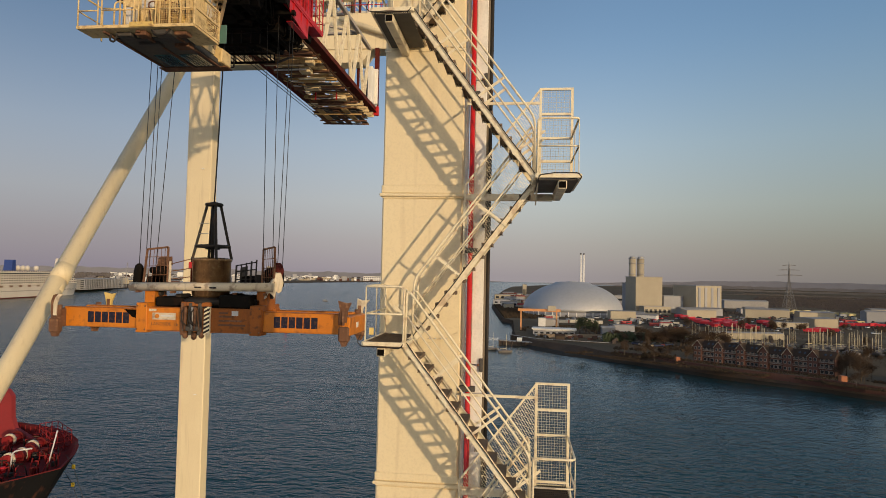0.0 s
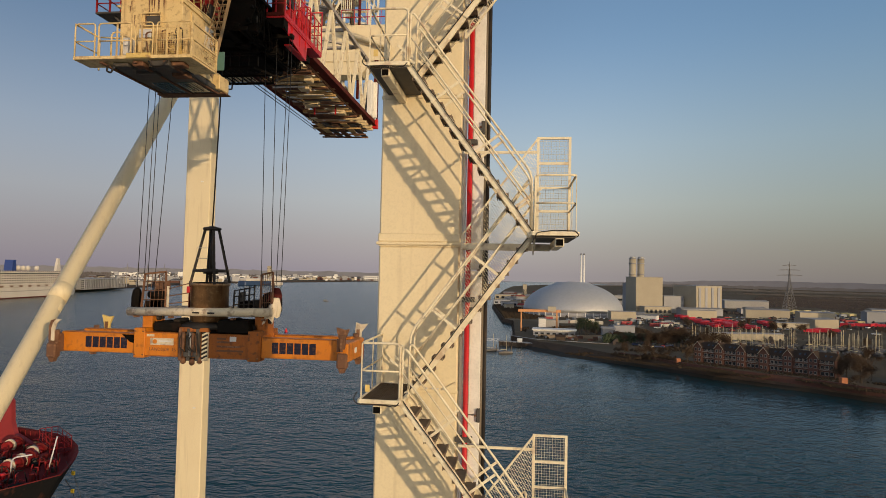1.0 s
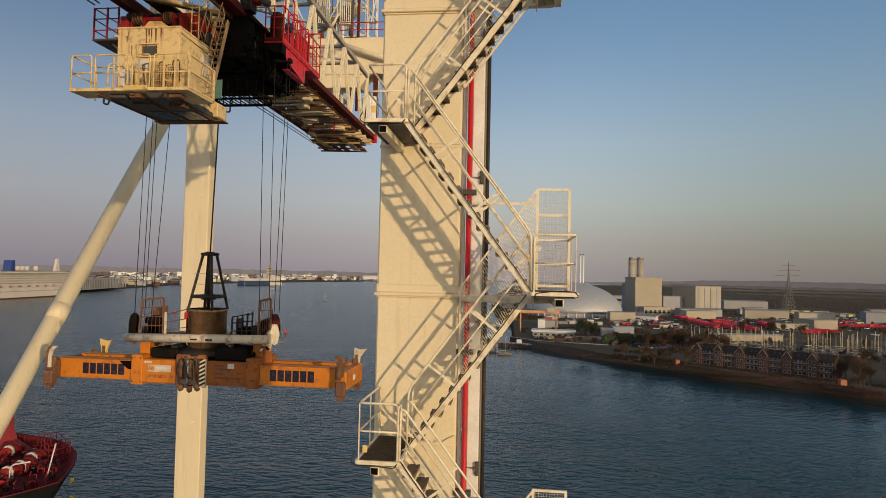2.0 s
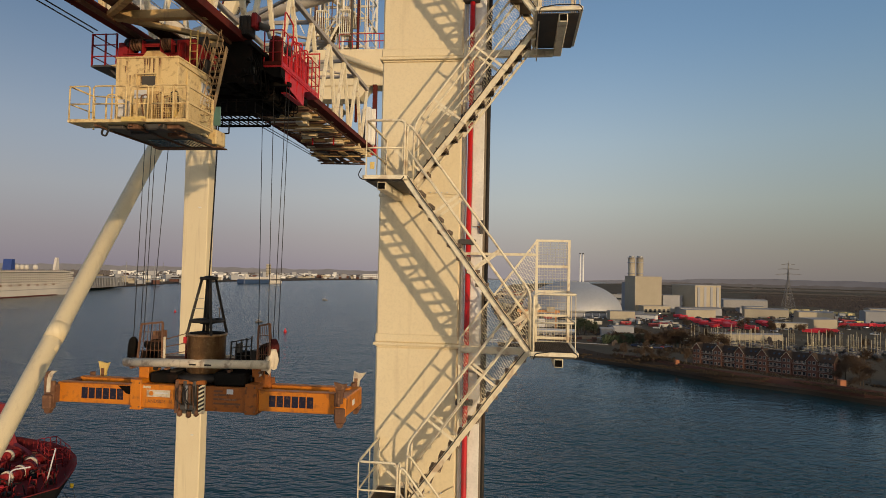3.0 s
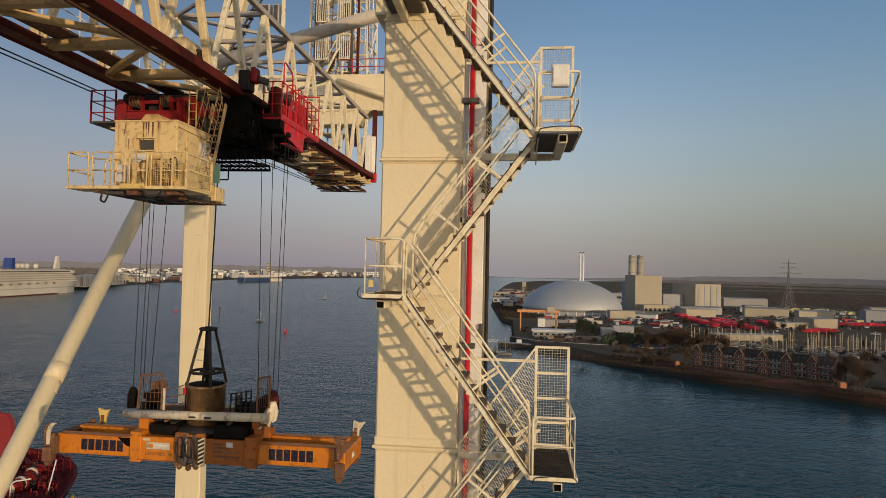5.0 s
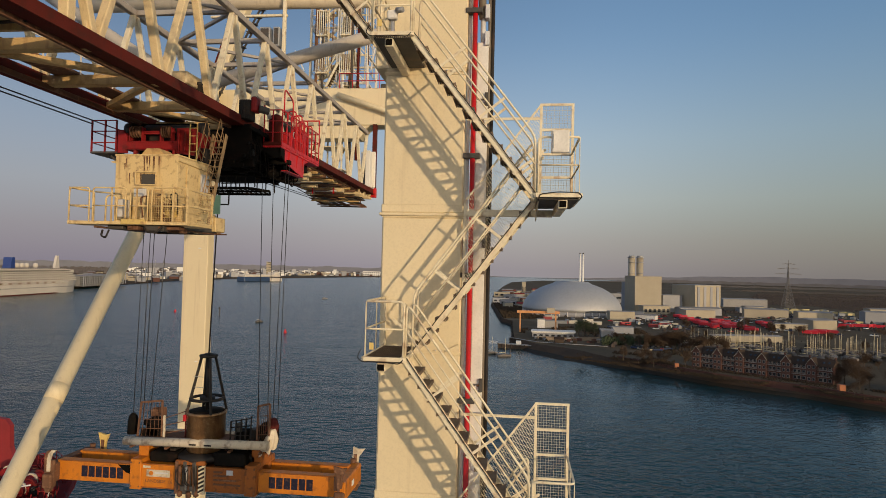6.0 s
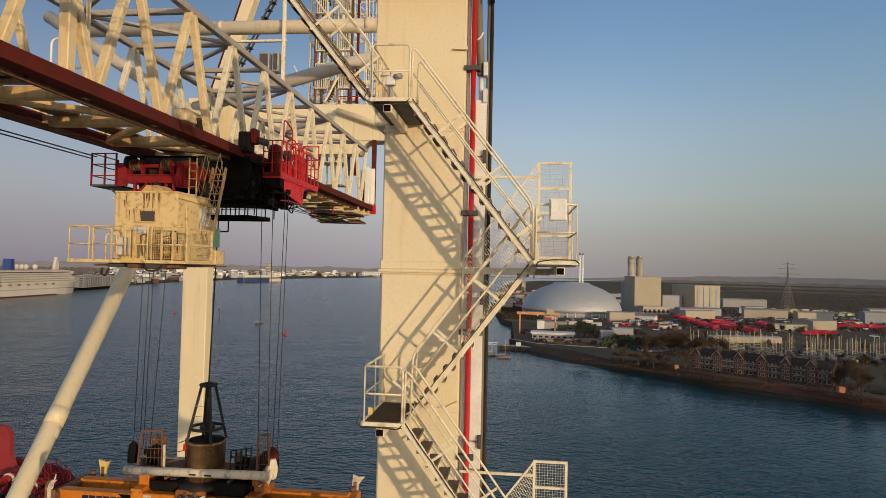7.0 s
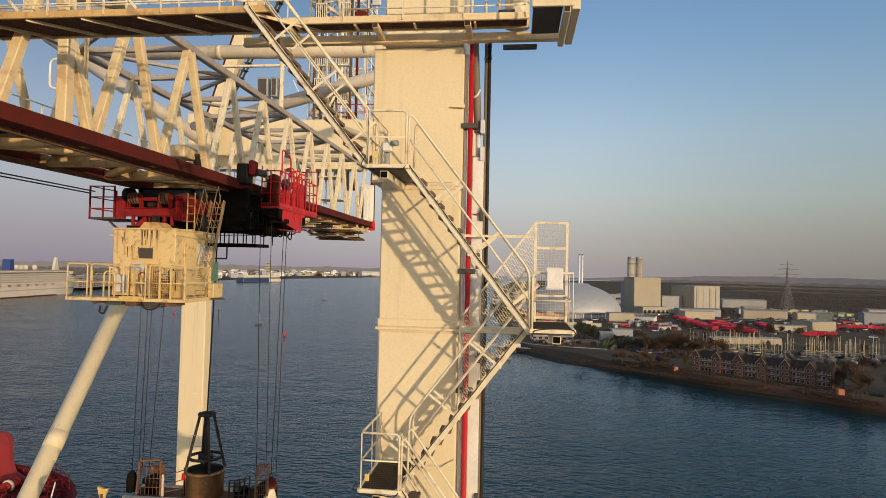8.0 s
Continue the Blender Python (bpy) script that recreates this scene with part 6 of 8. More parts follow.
# ends: cross beams, corner castings, guide flippers
for x, sgn in ((-17.35, -1), (-6.0, 1)):
    part("end_beam", Solid().span((x - 0.2, 23.25, 44.5), (x + 0.2, 25.65, 45.2), 0.04), RUST if sgn < 0 else ORANGE, sp)
    for y in (23.3, 25.6):
        c = Solid().span((x - 0.19, y - 0.17, 44.3), (x + 0.19, y + 0.17, 44.85), 0.05)
        c.prism([(x - 0.14, 44.32), (x + 0.14, 44.32), (x + 0.07, 44.14), (x - 0.07, 44.14)], "y", y - 0.1, y + 0.1)
        part("twistlock_housing", c, RUST, sp)
        part("actuator", Solid().pipe([(x - 0.12 * sgn, y, 44.9), (x - 0.12 * sgn, y, 45.35)], 0.11, 12), RUST, sp)
    part("end_plate", Solid().span((x + sgn * 0.2, 24.2, 44.75), (x + sgn * 0.215, 24.5, 44.95), 0.004), WHITE, sp, "pale plate with unreadable marks")
for x, y, back in ((-17.3, 23.25, RUST),):
    f = Solid().prism([(x - 0.06, 44.95), (x + 0.07, 44.95), (x + 0.08, 45.4), (x + 0.16, 45.62), (x + 0.32, 45.76), (x + 0.12, 45.76), (x - 0.02, 45.6), (x - 0.06, 45.4)], "y", y - 0.1, y - 0.04)
    part("guide_flipper", f, DIRTYWHITE, sp, "grimy white curved guide arm")
    part("flipper_back", Solid().prism([(x - 0.14, 45.0), (x - 0.062, 45.0), (x - 0.062, 45.4), (x + 0.0, 45.62), (x + 0.1, 45.77), (x - 0.06, 45.72), (x - 0.14, 45.5)], "y", y - 0.12, y + 0.04), back, sp)
for x, y, m in ((-16.85, 25.75, YELLOW), (-6.0, 23.2, RUST), (-6.05, 25.75, DIRTYWHITE)):
    lean = 0.12 if m is DIRTYWHITE else 0.0
    f = Solid().prism([(x - 0.1, 45.0), (x + 0.1, 45.0), (x + 0.13, 45.4), (x + 0.27 + lean, 45.74), (x + 0.1, 45.70), (x - 0.22 + lean, 45.78), (x - 0.13, 45.4)], "y", y - 0.05, y + 0.05)
    part("guide_flipper", f, m, sp, {"worn_yellow_paint": "worn yellow flared guide arm", "rusty_steel": "rusty flared guide arm"}.get(m.name, "grimy white flared guide arm"))
    part("flipper_rib", Solid().prism([(x - 0.04, 44.9), (x + 0.04, 44.9), (x + 0.06, 45.5), (x - 0.06, 45.5)], "y", y - 0.1, y - 0.051), RUST, sp)
# brand marks as plain blocks, plates and bars
for x0, w in ((-16.24, 1.74), (-8.78, 1.72)):
    for i in range(6):
        a = x0 + w * i / 6
        part("brand_mark", Solid().span((a, 23.588, 44.70), (a + w / 6 - 0.045, 23.6, 45.11), 0.003), LETTER, sp, "plain dark blue brand block")
part("name_plate", Solid().span((-13.55, 23.515, 44.88), (-12.62, 23.535, 45.14), 0.003), DIRTYWHITE, sp, "pale plate with a round mark and a line")
part("name_plate", Solid().span((-13.7, 23.515, 45.19), (-13.4, 23.535, 45.28), 0.003), DIRTYWHITE, sp)
part("plate_mark", Solid().pipe([(-13.36, 23.506, 45.01), (-13.36, 23.514, 45.01)], 0.085, 16), ORANGE, sp)
part("plate_line", Solid().span((-13.2, 23.506, 45.0), (-12.7, 23.514, 45.06)), GREYPAINT, sp)
lettering("side_word", "LANDSIDE  16", (-13.6, 23.53, 44.66), 0.175, RUST, sp)
for k, (a, w) in enumerate(((-10.9, 0.35), (-10.9, 0.5), (-10.9, 0.9), (-10.9, 1.05))):
    z = (45.16, 45.03, 44.87, 44.71)[k]
    part("text_bar", Solid().span((a, 23.51, z), (a + w, 23.519, z + 0.07)), RUST, sp)
part("name_plate", Solid().span((-10.4, 23.52, 45.1), (-10.15, 23.54, 45.28), 0.003), GREYPAINT, sp)

hb = thing("head_block", (-11.6, 24.4, 45.9), "pale tubular head block with rusty drum and black cable basket", "head block")
for y, x1 in ((23.75, -8.88), (25.05, -9.5)):
    part("tube", Solid().pipe([(-14.62, y, 46.10), (x1, y, 46.2)], 0.165, 18), DIRTYWHITE, hb, "grimy white tube")
for x in (-14.3, -12.9, -10.4, -9.2):
    part("tube_saddle", Solid().span((x - 0.05, 23.62, 45.88), (x + 0.05, 23.9, 45.96), 0.01), RUST, hb)
for x in (-11.95, -11.35):
    part("tube_mark", Solid().span((x, 23.578, 46.10), (x + 0.28, 23.583, 46.16)), BLACK, hb, "plain dark bar of worn writing")
part("deck", Solid().span((-14.2, 23.9, 46.16), (-9.0, 24.9, 46.24), 0.01), RUST, hb)
DX = -11.68
part("drum", Solid().turned((DX, 24.4, 45.7), [(0.58, 0.0), (0.71, 0.12), (0.71, 1.42), (0.75, 1.44), (0.75, 1.54), (0.66, 1.54)], 28), DRUM, hb, "bronze-brown cable drum")
part("drum_lid", Solid().turned((DX, 24.4, 47.16), [(0.66, 0.0), (0.66, 0.10), (0.3, 0.12), (0.05, 0.12)], 24), NEARBLACK, hb, "near-black disc on the drum top")
part("drum_skirt", Solid().turned((DX, 24.4, 45.45), [(0.85, 0), (1.0, 0.08), (1.0, 0.2), (0.7, 0.3)], 24), BLACK, hb, "black skirt beneath the drum")
for k in range(4):
    a = math.pi * 2 * (k + 0.42) / 4
    part("basket_leg", Solid().bar((DX + 0.74 * math.cos(a), 24.4 + 0.74 * math.sin(a), 47.2), (DX + 0.25 * math.cos(a), 24.4 + 0.25 * math.sin(a), 49.36), 0.09, 0.09), BLACK, hb, "black tapering basket leg")
for z, rad, th in ((49.36, 0.29, 0.06), (47.72, 0.62, 0.06)):
    part("basket_ring", Solid().pipe([(DX + rad * math.cos(k * math.pi / 8), 24.4 + rad * math.sin(k * math.pi / 8), z) for k in range(17)], th, 8), BLACK, hb)
part("basket_cap", Solid().turned((DX, 24.4, 49.3), [(0.25, 0), (0.25, 0.1), (0.12, 0.16)], 14), BLACK, hb)
part("basket_plate", Solid().turned((DX, 24.4, 47.6), [(0.28, 0), (0.28, 0.2)], 16), BLACK, hb)
part("cable_guide", Solid().pipe([(DX, 24.4, 47.2), (DX, 24.4, 49.3)], 0.075, 10), BLACK, hb)
part("signal_cable", Solid().pipe([(DX + 0.1, 24.2, 47.7), (DX + 0.06, 24.3, 49.2)], 0.05, 8), BLACK, hb)
for z in (48.2, 48.6):
    part("basket_rung", Solid().pipe([(DX - 0.4, 24.05, z), (DX + 0.05, 24.0, z)], 0.014, 5), GALV, hb)
# sheave cages on either side
for x0, x1, ztop, lean in ((-14.22, -13.22, 47.55, 0.12), (-9.42, -8.95, 47.62, 0.02)):
    y = 23.92
    for a, b in (((x0, 46.2), (x0 + lean, ztop)), ((x1, 46.2), (x1 - lean * 0.2, ztop + 0.1)), ((x0 + lean, ztop), (x1 - lean * 0.2, ztop + 0.1))):
        part("cage_bar", Solid().bar((a[0], y, a[1]), (b[0], y, b[1]), 0.07, 0.05, (0, 1, 0)), RUST, hb)
    for k in range(1, 6):
        u = k / 6
        part("cage_wire", Solid().pipe([(x0 + (x1 - x0) * u, y, 46.25), (x0 + lean + (x1 - x0 - lean) * u, y, ztop + 0.08 * u)], 0.010, 5), RUST, hb)
    for z in (46.55, 46.9, 47.25):
        part("cage_wire", Solid().pipe([(x0 + 0.04, y, z), (x1 - 0.02, y, z + 0.03)], 0.014, 5), RUST, hb)
    part("cage_plate", Solid().prism([(x0 + 0.25, 46.9), (x1 - 0.12, 46.95), (x1 - 0.14, 47.3), (x0 + 0.3, 47.25)], "y", 24.4, 24.44), RUST, hb)
    part("cage_plate", Solid().prism([(x0 + 0.05, 46.25), (x1, 46.25), (x1, 46.5), (x0 + 0.1, 46.52)], "y", 24.0, 24.05), NEARBLACK, hb)
    part("sheave", Solid().pipe([((x0 + x1) / 2, 24.2, 46.62), ((x0 + x1) / 2, 24.4, 46.62)], 0.33, 20), NEARBLACK, hb)
    part("winch_motor", Solid().pipe([(x0 + 0.2, 24.1, 46.75), (x1 - 0.15, 24.1, 46.75)], 0.13, 12), NEARBLACK, hb)
part("frame_post", Solid().span((-13.16, 23.85, 46.25), (-13.08, 23.92, 47.1), 0.01), DIRTYWHITE, hb, "grimy white post")
part("frame_box", Solid().span((-13.9, 24.0, 46.25), (-13.45, 24.5, 46.62), 0.03), NEARBLACK, hb)
for x in (-14.72, -8.95):
    part("sheave_guard", Solid().turned((x, 24.4, 46.2), [(0.2, 0), (0.2, 0.45), (0.15, 0.7), (0.06, 0.8)], 14), NEARBLACK, hb)
for h0, h1 in ((47.0, 47.22), (46.72, 46.85), (46.42, 46.52)):
    part("deck_rail", Solid().pipe([(-13.08, 23.9, h0), (-12.42, 24.2, h1)], 0.018, 6), RUST, hb)
part("rail_post", Solid().bar((-12.42, 24.2, 46.2), (-12.42, 24.2, 47.3), 0.05, 0.05), CHORDRED, hb)
for k in range(5):
    x = -10.5 + 0.2 * k
    part("rail_post", Solid().bar((x, 23.95, 46.2), (x + 0.03, 23.95, 46.98 + 0.06 * k), 0.05 if k % 3 else 0.08, 0.04), BLACK, hb)
for h in (46.45, 46.75, 46.98):
    part("deck_rail", Solid().pipe([(-10.5, 23.95, h), (-9.66, 23.95, h + 0.2 * (h - 46.2))], 0.022, 6), BLACK, hb)
part("rail_plate", Solid().prism([(-10.35, 46.55), (-10.05, 46.6), (-10.05, 46.98), (-10.33, 46.9)], "y", 24.0, 24.02), DARK, hb)
part("beacon", Solid().span((-12.5, 24.1, 46.85), (-12.36, 24.16, 47.1), 0.02), RED, hb)
part("hose_drum", Solid().pipe([(-10.6, 24.0, 45.62), (-10.6, 24.7, 45.62)], 0.3, 18), NEARBLACK, sp)
# plain near-black boxes added to fill the gap below the head block
part("pump_unit", Solid().span((-11.0, 23.65, 45.36), (-9.75, 24.9, 45.86), 0.06), NEARBLACK, sp, "near-black box filling the gap under the head block")
part("pump_unit", Solid().span((-13.6, 23.75, 45.36), (-12.5, 24.9, 45.74), 0.06), NEARBLACK, sp, "near-black box filling the gap under the head block")
part("control_box", Solid().span((-10.35, 24.1, 46.24), (-9.95, 24.6, 46.6), 0.03), NEARBLACK, hb)
part("control_box", Solid().span((-9.85, 24.2, 46.24), (-9.6, 24.6, 46.65), 0.03), BLACK, hb)
def drape(c, rad, h, folds, seed):
    """Hanging cloth gathered at the top, with folds running down."""
    rr = random.Random(seed)
    n, rows = 28, 9
    ph = [rr.uniform(0, 6.28) for k in range(3)]
    vs, fs = [], []
    for i in range(rows + 1):
        u = i / rows
        for k in range(n):
            a = 2 * math.pi * k / n
            w = rad * (0.45 + 0.55 * min(1.0, u * 1.8)) * (1 + 0.22 * u * math.sin(folds * a + ph[0]) + 0.12 * math.sin(3 * a + ph[1] + 2 * u))
            vs.append((c[0] + w * math.cos(a) - 0.12 * u * u, c[1] + w * math.sin(a), c[2] - h * u * (1 + 0.25 * math.sin(2 * a + ph[2]) * u)))
    for i in range(rows):
        fs += [(i * n + k, i * n + (k + 1) % n, (i + 1) * n + (k + 1) % n, (i + 1) * n + k)[::-1] for k in range(n)]
    s = Solid()
    s.add(vs, fs, True)
    s.f.append(tuple(range(n)))
    s.s.append(False)
    return s


part("canvas_wrap", drape((-8.88, 24.1, 46.75), 0.22, 0.62, 7, 4), DIRTYWHITE, hb, "bunched grimy canvas wrap")
part("canvas_wrap", drape((-9.0, 23.95, 46.35), 0.17, 0.5, 5, 9), DIRTYWHITE, hb, "bunched grimy canvas wrap")
CAPRED = material("faded_red_cloth", (0.10, 0.022, 0.018), 0.9, sheen=0.1, scale=3.0, bump=0.2)
part("red_cap", drape((-8.92, 24.2, 47.12), 0.22, 0.45, 5, 2), CAPRED, hb, "red-brown cloth cap")

for xt, xb in ((-14.56, -14.72), (-14.28, -14.45), (-14.11, -14.3), (-13.57, -14.02), (-9.7, -9.6), (-9.27, -9.22), (-8.84, -9.02), (-8.70, -8.82)):
    ro = thing("hoist_rope", (xb, 24.4, 47.0), "dark steel hoist rope between trolley and head block", "rope", "hoist ropes")
    part("rope", Solid().pipe([(xb, 24.4, 46.9), (xb + (xt - xb) * 1.35, 24.4, 56.9)], 0.014, 6), ROPE, ro)
pc = thing("power_cable", (DX, 24.4, 49.0), "thick black spreader power cable", "cable")
part("cable", Solid().pipe([(DX, 24.4, 49.3), (-11.58, 24.42, 53.0), (-11.48, 24.4, 56.3)], 0.028, 8), BLACK, pc)

# ---- moored ship's bow ----
HULLBLACK = material("black_hull_paint", (0.012, 0.012, 0.013), 0.9, sheen=0.1, scale=0.3, grain=4.0, bump=0.05, streak=(0.14, 0.05, 0.03), amount=0.6, stretch=(1.0, 1.0, 0.1))
DECKRED = material("ship_deck_red", (0.15, 0.016, 0.016), 0.85, sheen=0.15, col2=(0.09, 0.013, 0.012), scale=0.5, grain=5.0, bump=0.08, spots=(0.09, 0.04, 0.03), spot=0.6, spot_scale=1.0)
ship = thing("ship_bow", (-85.0, 80.0, 0.0), "black-hulled ship's bow with dark red foredeck", "ship")
FWD, LAT, TIP = Vector((1, 0, 0)), Vector((0, -1, 0)), Vector((-60.6, 81.0, 0))


def on_ship(a, l, z):
    return TIP - FWD * a + LAT * l + Vector((0, 0, z))


def half(a):
    return 23.0 * (1 - math.exp(-max(a, 0) / 8.5))


AFTS = [0.0, 0.2, 0.6, 1.2, 2.0, 3.2, 5.0, 7.5, 11.0, 16.0, 24.0, 36.0, 90.0]


def rim(z, inset=0.0):
    back = (19.5 - z) * 0.55
    ring = [on_ship(a + back + inset, -max(half(a) - inset, 0) * (0.55 + 0.45 * max(z, 0) / 19.5), z) for a in AFTS[::-1]]
    return ring + [on_ship(a + back + inset, max(half(a) - inset, 0) * (0.55 + 0.45 * max(z, 0) / 19.5), z) for a in AFTS[1:]]


h = Solid()
rows = [rim(z) for z in (-1.0, 4.0, 9.0, 14.0, 18.4, 19.5)]
n = len(rows[0])
h.add([p for r in rows for p in r], [(i * n + k, i * n + k + 1, (i + 1) * n + k + 1, (i + 1) * n + k) for i in range(len(rows) - 1) for k in range(n - 1)], True)
part("hull", h, HULLBLACK, ship)
h = Solid()
rows = [rim(19.5), rim(19.62, 0.1), rim(19.5, 0.35), rim(18.0, 0.35)]
h.add([p for r in rows for p in r], [(i * n + k, i * n + k + 1, (i + 1) * n + k + 1, (i + 1) * n + k) for i in range(3) for k in range(n - 1)])
part("bulwark", h, DECKRED, ship, "dark red bulwark round the bow")
h = Solid()
h.add(rim(18.0, 0.3), [tuple(range(n))])
part("foredeck", h, DECKRED, ship)
for a in (3.5, 7.0, 11.5):
    c = on_ship(a + 1.8, half(a) * 0.92, 16.6)
    part("hawse_opening", Solid().pipe([c - LAT * 0.6 - FWD * 0.2, c + LAT * 0.55 + FWD * 0.35], 0.7, 14), RED, ship, "red rimmed mooring opening")
rs = random.Random(21)
for k in range(210):
    a = rs.uniform(4.0, 20)
    l = rs.uniform(-0.86, 0.86) * half(a - 1.5)
    c = on_ship(a, l, 18.0)
    w, h2 = rs.uniform(0.25, 1.1), rs.uniform(0.3, 1.5)
    coat = rs.choice((DECKRED, DULLRED, BLACK, RUST, DECKRED, HULLBLACK, DULLRED))
    if k % 3 == 0:
        part("deck_fitting", Solid().box(c + Vector((0, 0, h2 / 2)), (w, w * rs.uniform(0.5, 2.0), h2), None, 0.04), coat, ship)
    elif k % 3 == 1:
        part("deck_pipe", Solid().pipe([c, c + Vector((0, 0, h2 + 0.3)), c + Vector((rs.uniform(-1, 1), rs.uniform(-1, 1), h2 + 0.3))], 0.09, 6, 0.15), coat, ship)
    else:
        part("bulwark_stay", Solid().bar(c, c + Vector((rs.uniform(-0.5, 0.5), rs.uniform(-0.5, 0.5), 1.5)), 0.12, 0.12), coat, ship)
for a, l in ((12.8, -11.3), (11.4, -7.4), (11.0, -4.6), (19.0, -14.0)):
    c = on_ship(a, l, 19.0)
    part("winch_drum", Solid().pipe([c - LAT * 1.7, c + LAT * 1.7], 0.75, 16), DULLRED, ship)
    part("rope_coil", Solid().pipe([c + LAT * 0.6, c + LAT * 1.0], 1.0, 18), DIRTYWHITE, ship, "cream coiled mooring rope")
    part("winch_flange", Solid().pipe([c - LAT * 0.9, c - LAT * 0.75], 1.05, 18), DECKRED, ship)
    part("winch_bed", Solid().bar(c - LAT * 2 - Vector((0, 0, 0.8)), c + LAT * 2 - Vector((0, 0, 0.8)), 1.5, 0.4), DECKRED, ship)
for i in range(9):
    a, l = 8.5 + (i * 37 % 12), -9 + (i * 53 % 15)
    c = on_ship(a, l, 18.0)
    part("bollard", Solid().pipe([c, c + Vector((0, 0, 0.9))], 0.35, 10), RED if i % 2 else DARK, ship)
s = Solid()
box = [on_ship(15.0, -18.6, 0), on_ship(8.6, -13.4, 0), on_ship(10.4, -11.0, 0), on_ship(16.4, -16.2, 0)]
for z in (18.6, 19.4, 20.2, 21.0):
    for p, q in zip(box, box[1:] + box[:1]):
        s.pipe([p + Vector((0, 0, z)), q + Vector((0, 0, z))], 0.06, 5)
for p, q in zip(box, box[1:] + box[:1]):
    for k in range(3):
        c = p.lerp(q, k / 3)
        s.pipe([c + Vector((0, 0, 18)), c + Vector((0, 0, 21.0))], 0.07, 5)
part("bow_cage", s, DULLRED, ship, "red railed lookout at the stem")
c = on_ship(5.6, -4.6, 18.0)
part("white_post", Solid().pipe([c, c + Vector((1.0, 0.4, 5.2))], 0.10, 8), GREYPAINT, ship)
c = on_ship(9.5, -2.5, 18.0)
part("deck_hoop", Solid().pipe([c, c + Vector((0, 0, 2.6)), c + Vector((2.6, 0.6, 3.0))], 0.11, 8, 0.8), GREYPAINT, ship)
HOUSERED = material("mast_house_red", (0.27, 0.023, 0.023), 0.6, col2=(0.20, 0.018, 0.018), scale=0.4, bump=0.05)
p = on_ship(27.0, -19.0, 18.0)
part("breakwater", Solid().prism([(-104, 18.0), (-79.5, 18.0), (-82.6, 19.6), (-83.3, 21.5), (-83.5, 25.0), (-84.4, 26.0), (-104, 28.5)], "y", 98.6, 99.5), HOUSERED, ship, "red mast house wall")
part("foremast", Solid().pipe([p + Vector((-2.6, -2, 5)), p + Vector((-2.6, -2, 17))], 0.35, 12), RED, ship)
for k in range(14):
    c = on_ship(10 + k * 1.1, -half(10 + k * 1.1) + 1.2, 18.0)
    part("deck_rib", Solid().pipe([c, c + Vector((0, 0, 1.6))], 0.06, 5), DULLRED, ship)
YBUOY = material("yellow_marker", (0.75, 0.5, 0.03), 0.5, scale=3.0)
for c in (Vector((-61.3, 84.4, 18.7)), Vector((-61.3, 84.4, 16.2))):
    m = thing("line_marker", c, "small yellow marker on a mooring line", "marker", "line markers")
    part("panel", Solid().box(c, (0.5, 0.2, 0.6), None, 0.05), YBUOY, m)
    part("line", Solid().pipe([c + Vector((-1.2, 0, 1.6)), c, c + Vector((4.0, -0.5, -9.0))], 0.04, 5), ROPE, m)

# ---- far shores ----
BRICK = material("red_brick", (0.125, 0.062, 0.048), 0.95, sheen=0.1, col2=(0.09, 0.050, 0.04), scale=0.4, grain=6.0, bump=0.1)
SLATE = material("dark_roof_tiles", (0.06, 0.042, 0.032), 0.97, sheen=0.05, col2=(0.05, 0.038, 0.03), scale=0.5, grain=5.0, bump=0.1)
SHED = material("pale_cladding", (0.40, 0.345, 0.25), 0.75, col2=(0.33, 0.285, 0.205), scale=0.08, grain=1.0, bump=0.0, vary=0.15)
GREYSHED = material("grey_cladding", (0.30, 0.30, 0.31), 0.6, col2=(0.24, 0.24, 0.25), scale=0.08, grain=1.0, bump=0.0, vary=0.2)
ROOFPALE = material("pale_sheet_roof", (0.30, 0.285, 0.265), 0.75, scale=0.1, grain=1.0, bump=0.0, vary=0.2)
WINDOWGLASS = material("dark_window_glass", (0.03, 0.035, 0.04), 0.12, scale=1.0, bump=0.0)
TRIM = material("white_trim", (0.75, 0.73, 0.68), 0.5, scale=1.0, bump=0.0)
DOMEMETAL = material("brushed_aluminium_dome", (0.46, 0.46, 0.46), 0.6, metal=0.45, col2=(0.40, 0.40, 0.40), scale=0.03, grain=0.4, bump=0.02)
BARK = material("tree_bark", (0.11, 0.08, 0.055), 0.9, scale=1.0)
TWIGS = material("bare_winter_twigs", (0.095, 0.062, 0.040), 1.0, sheen=0.05, col2=(0.07, 0.05, 0.034), scale=0.3, grain=2.0, bump=0.0, vary=0.25)
# winter brown, greyed and lightened to imitate haze over the far land
WOODS = material("hazed_winter_woods", (0.092, 0.073, 0.062), 1.0, sheen=0.05, col2=(0.062, 0.051, 0.045), scale=0.01, grain=0.2, bump=0.0)
EVERGREEN = material("dark_evergreen", (0.04, 0.055, 0.025), 0.9, col2=(0.025, 0.035, 0.018), scale=0.3, grain=2.0, bump=0.0, vary=0.25)
LORRYRED = material("lorry_red", (0.50, 0.016, 0.03), 0.4, scale=0.3, bump=0.0, vary=0.2)
CARMIX = [material("car_" + n, c, 0.3, scale=0.5, bump=0.0, vary=0.2) for n, c in (("white", (0.7, 0.7, 0.7)), ("silver", (0.4, 0.41, 0.42)), ("dark", (0.05, 0.05, 0.06)), ("red", (0.45, 0.03, 0.03)), ("navy", (0.03, 0.045, 0.10)), ("sand", (0.34, 0.29, 0.20)))]
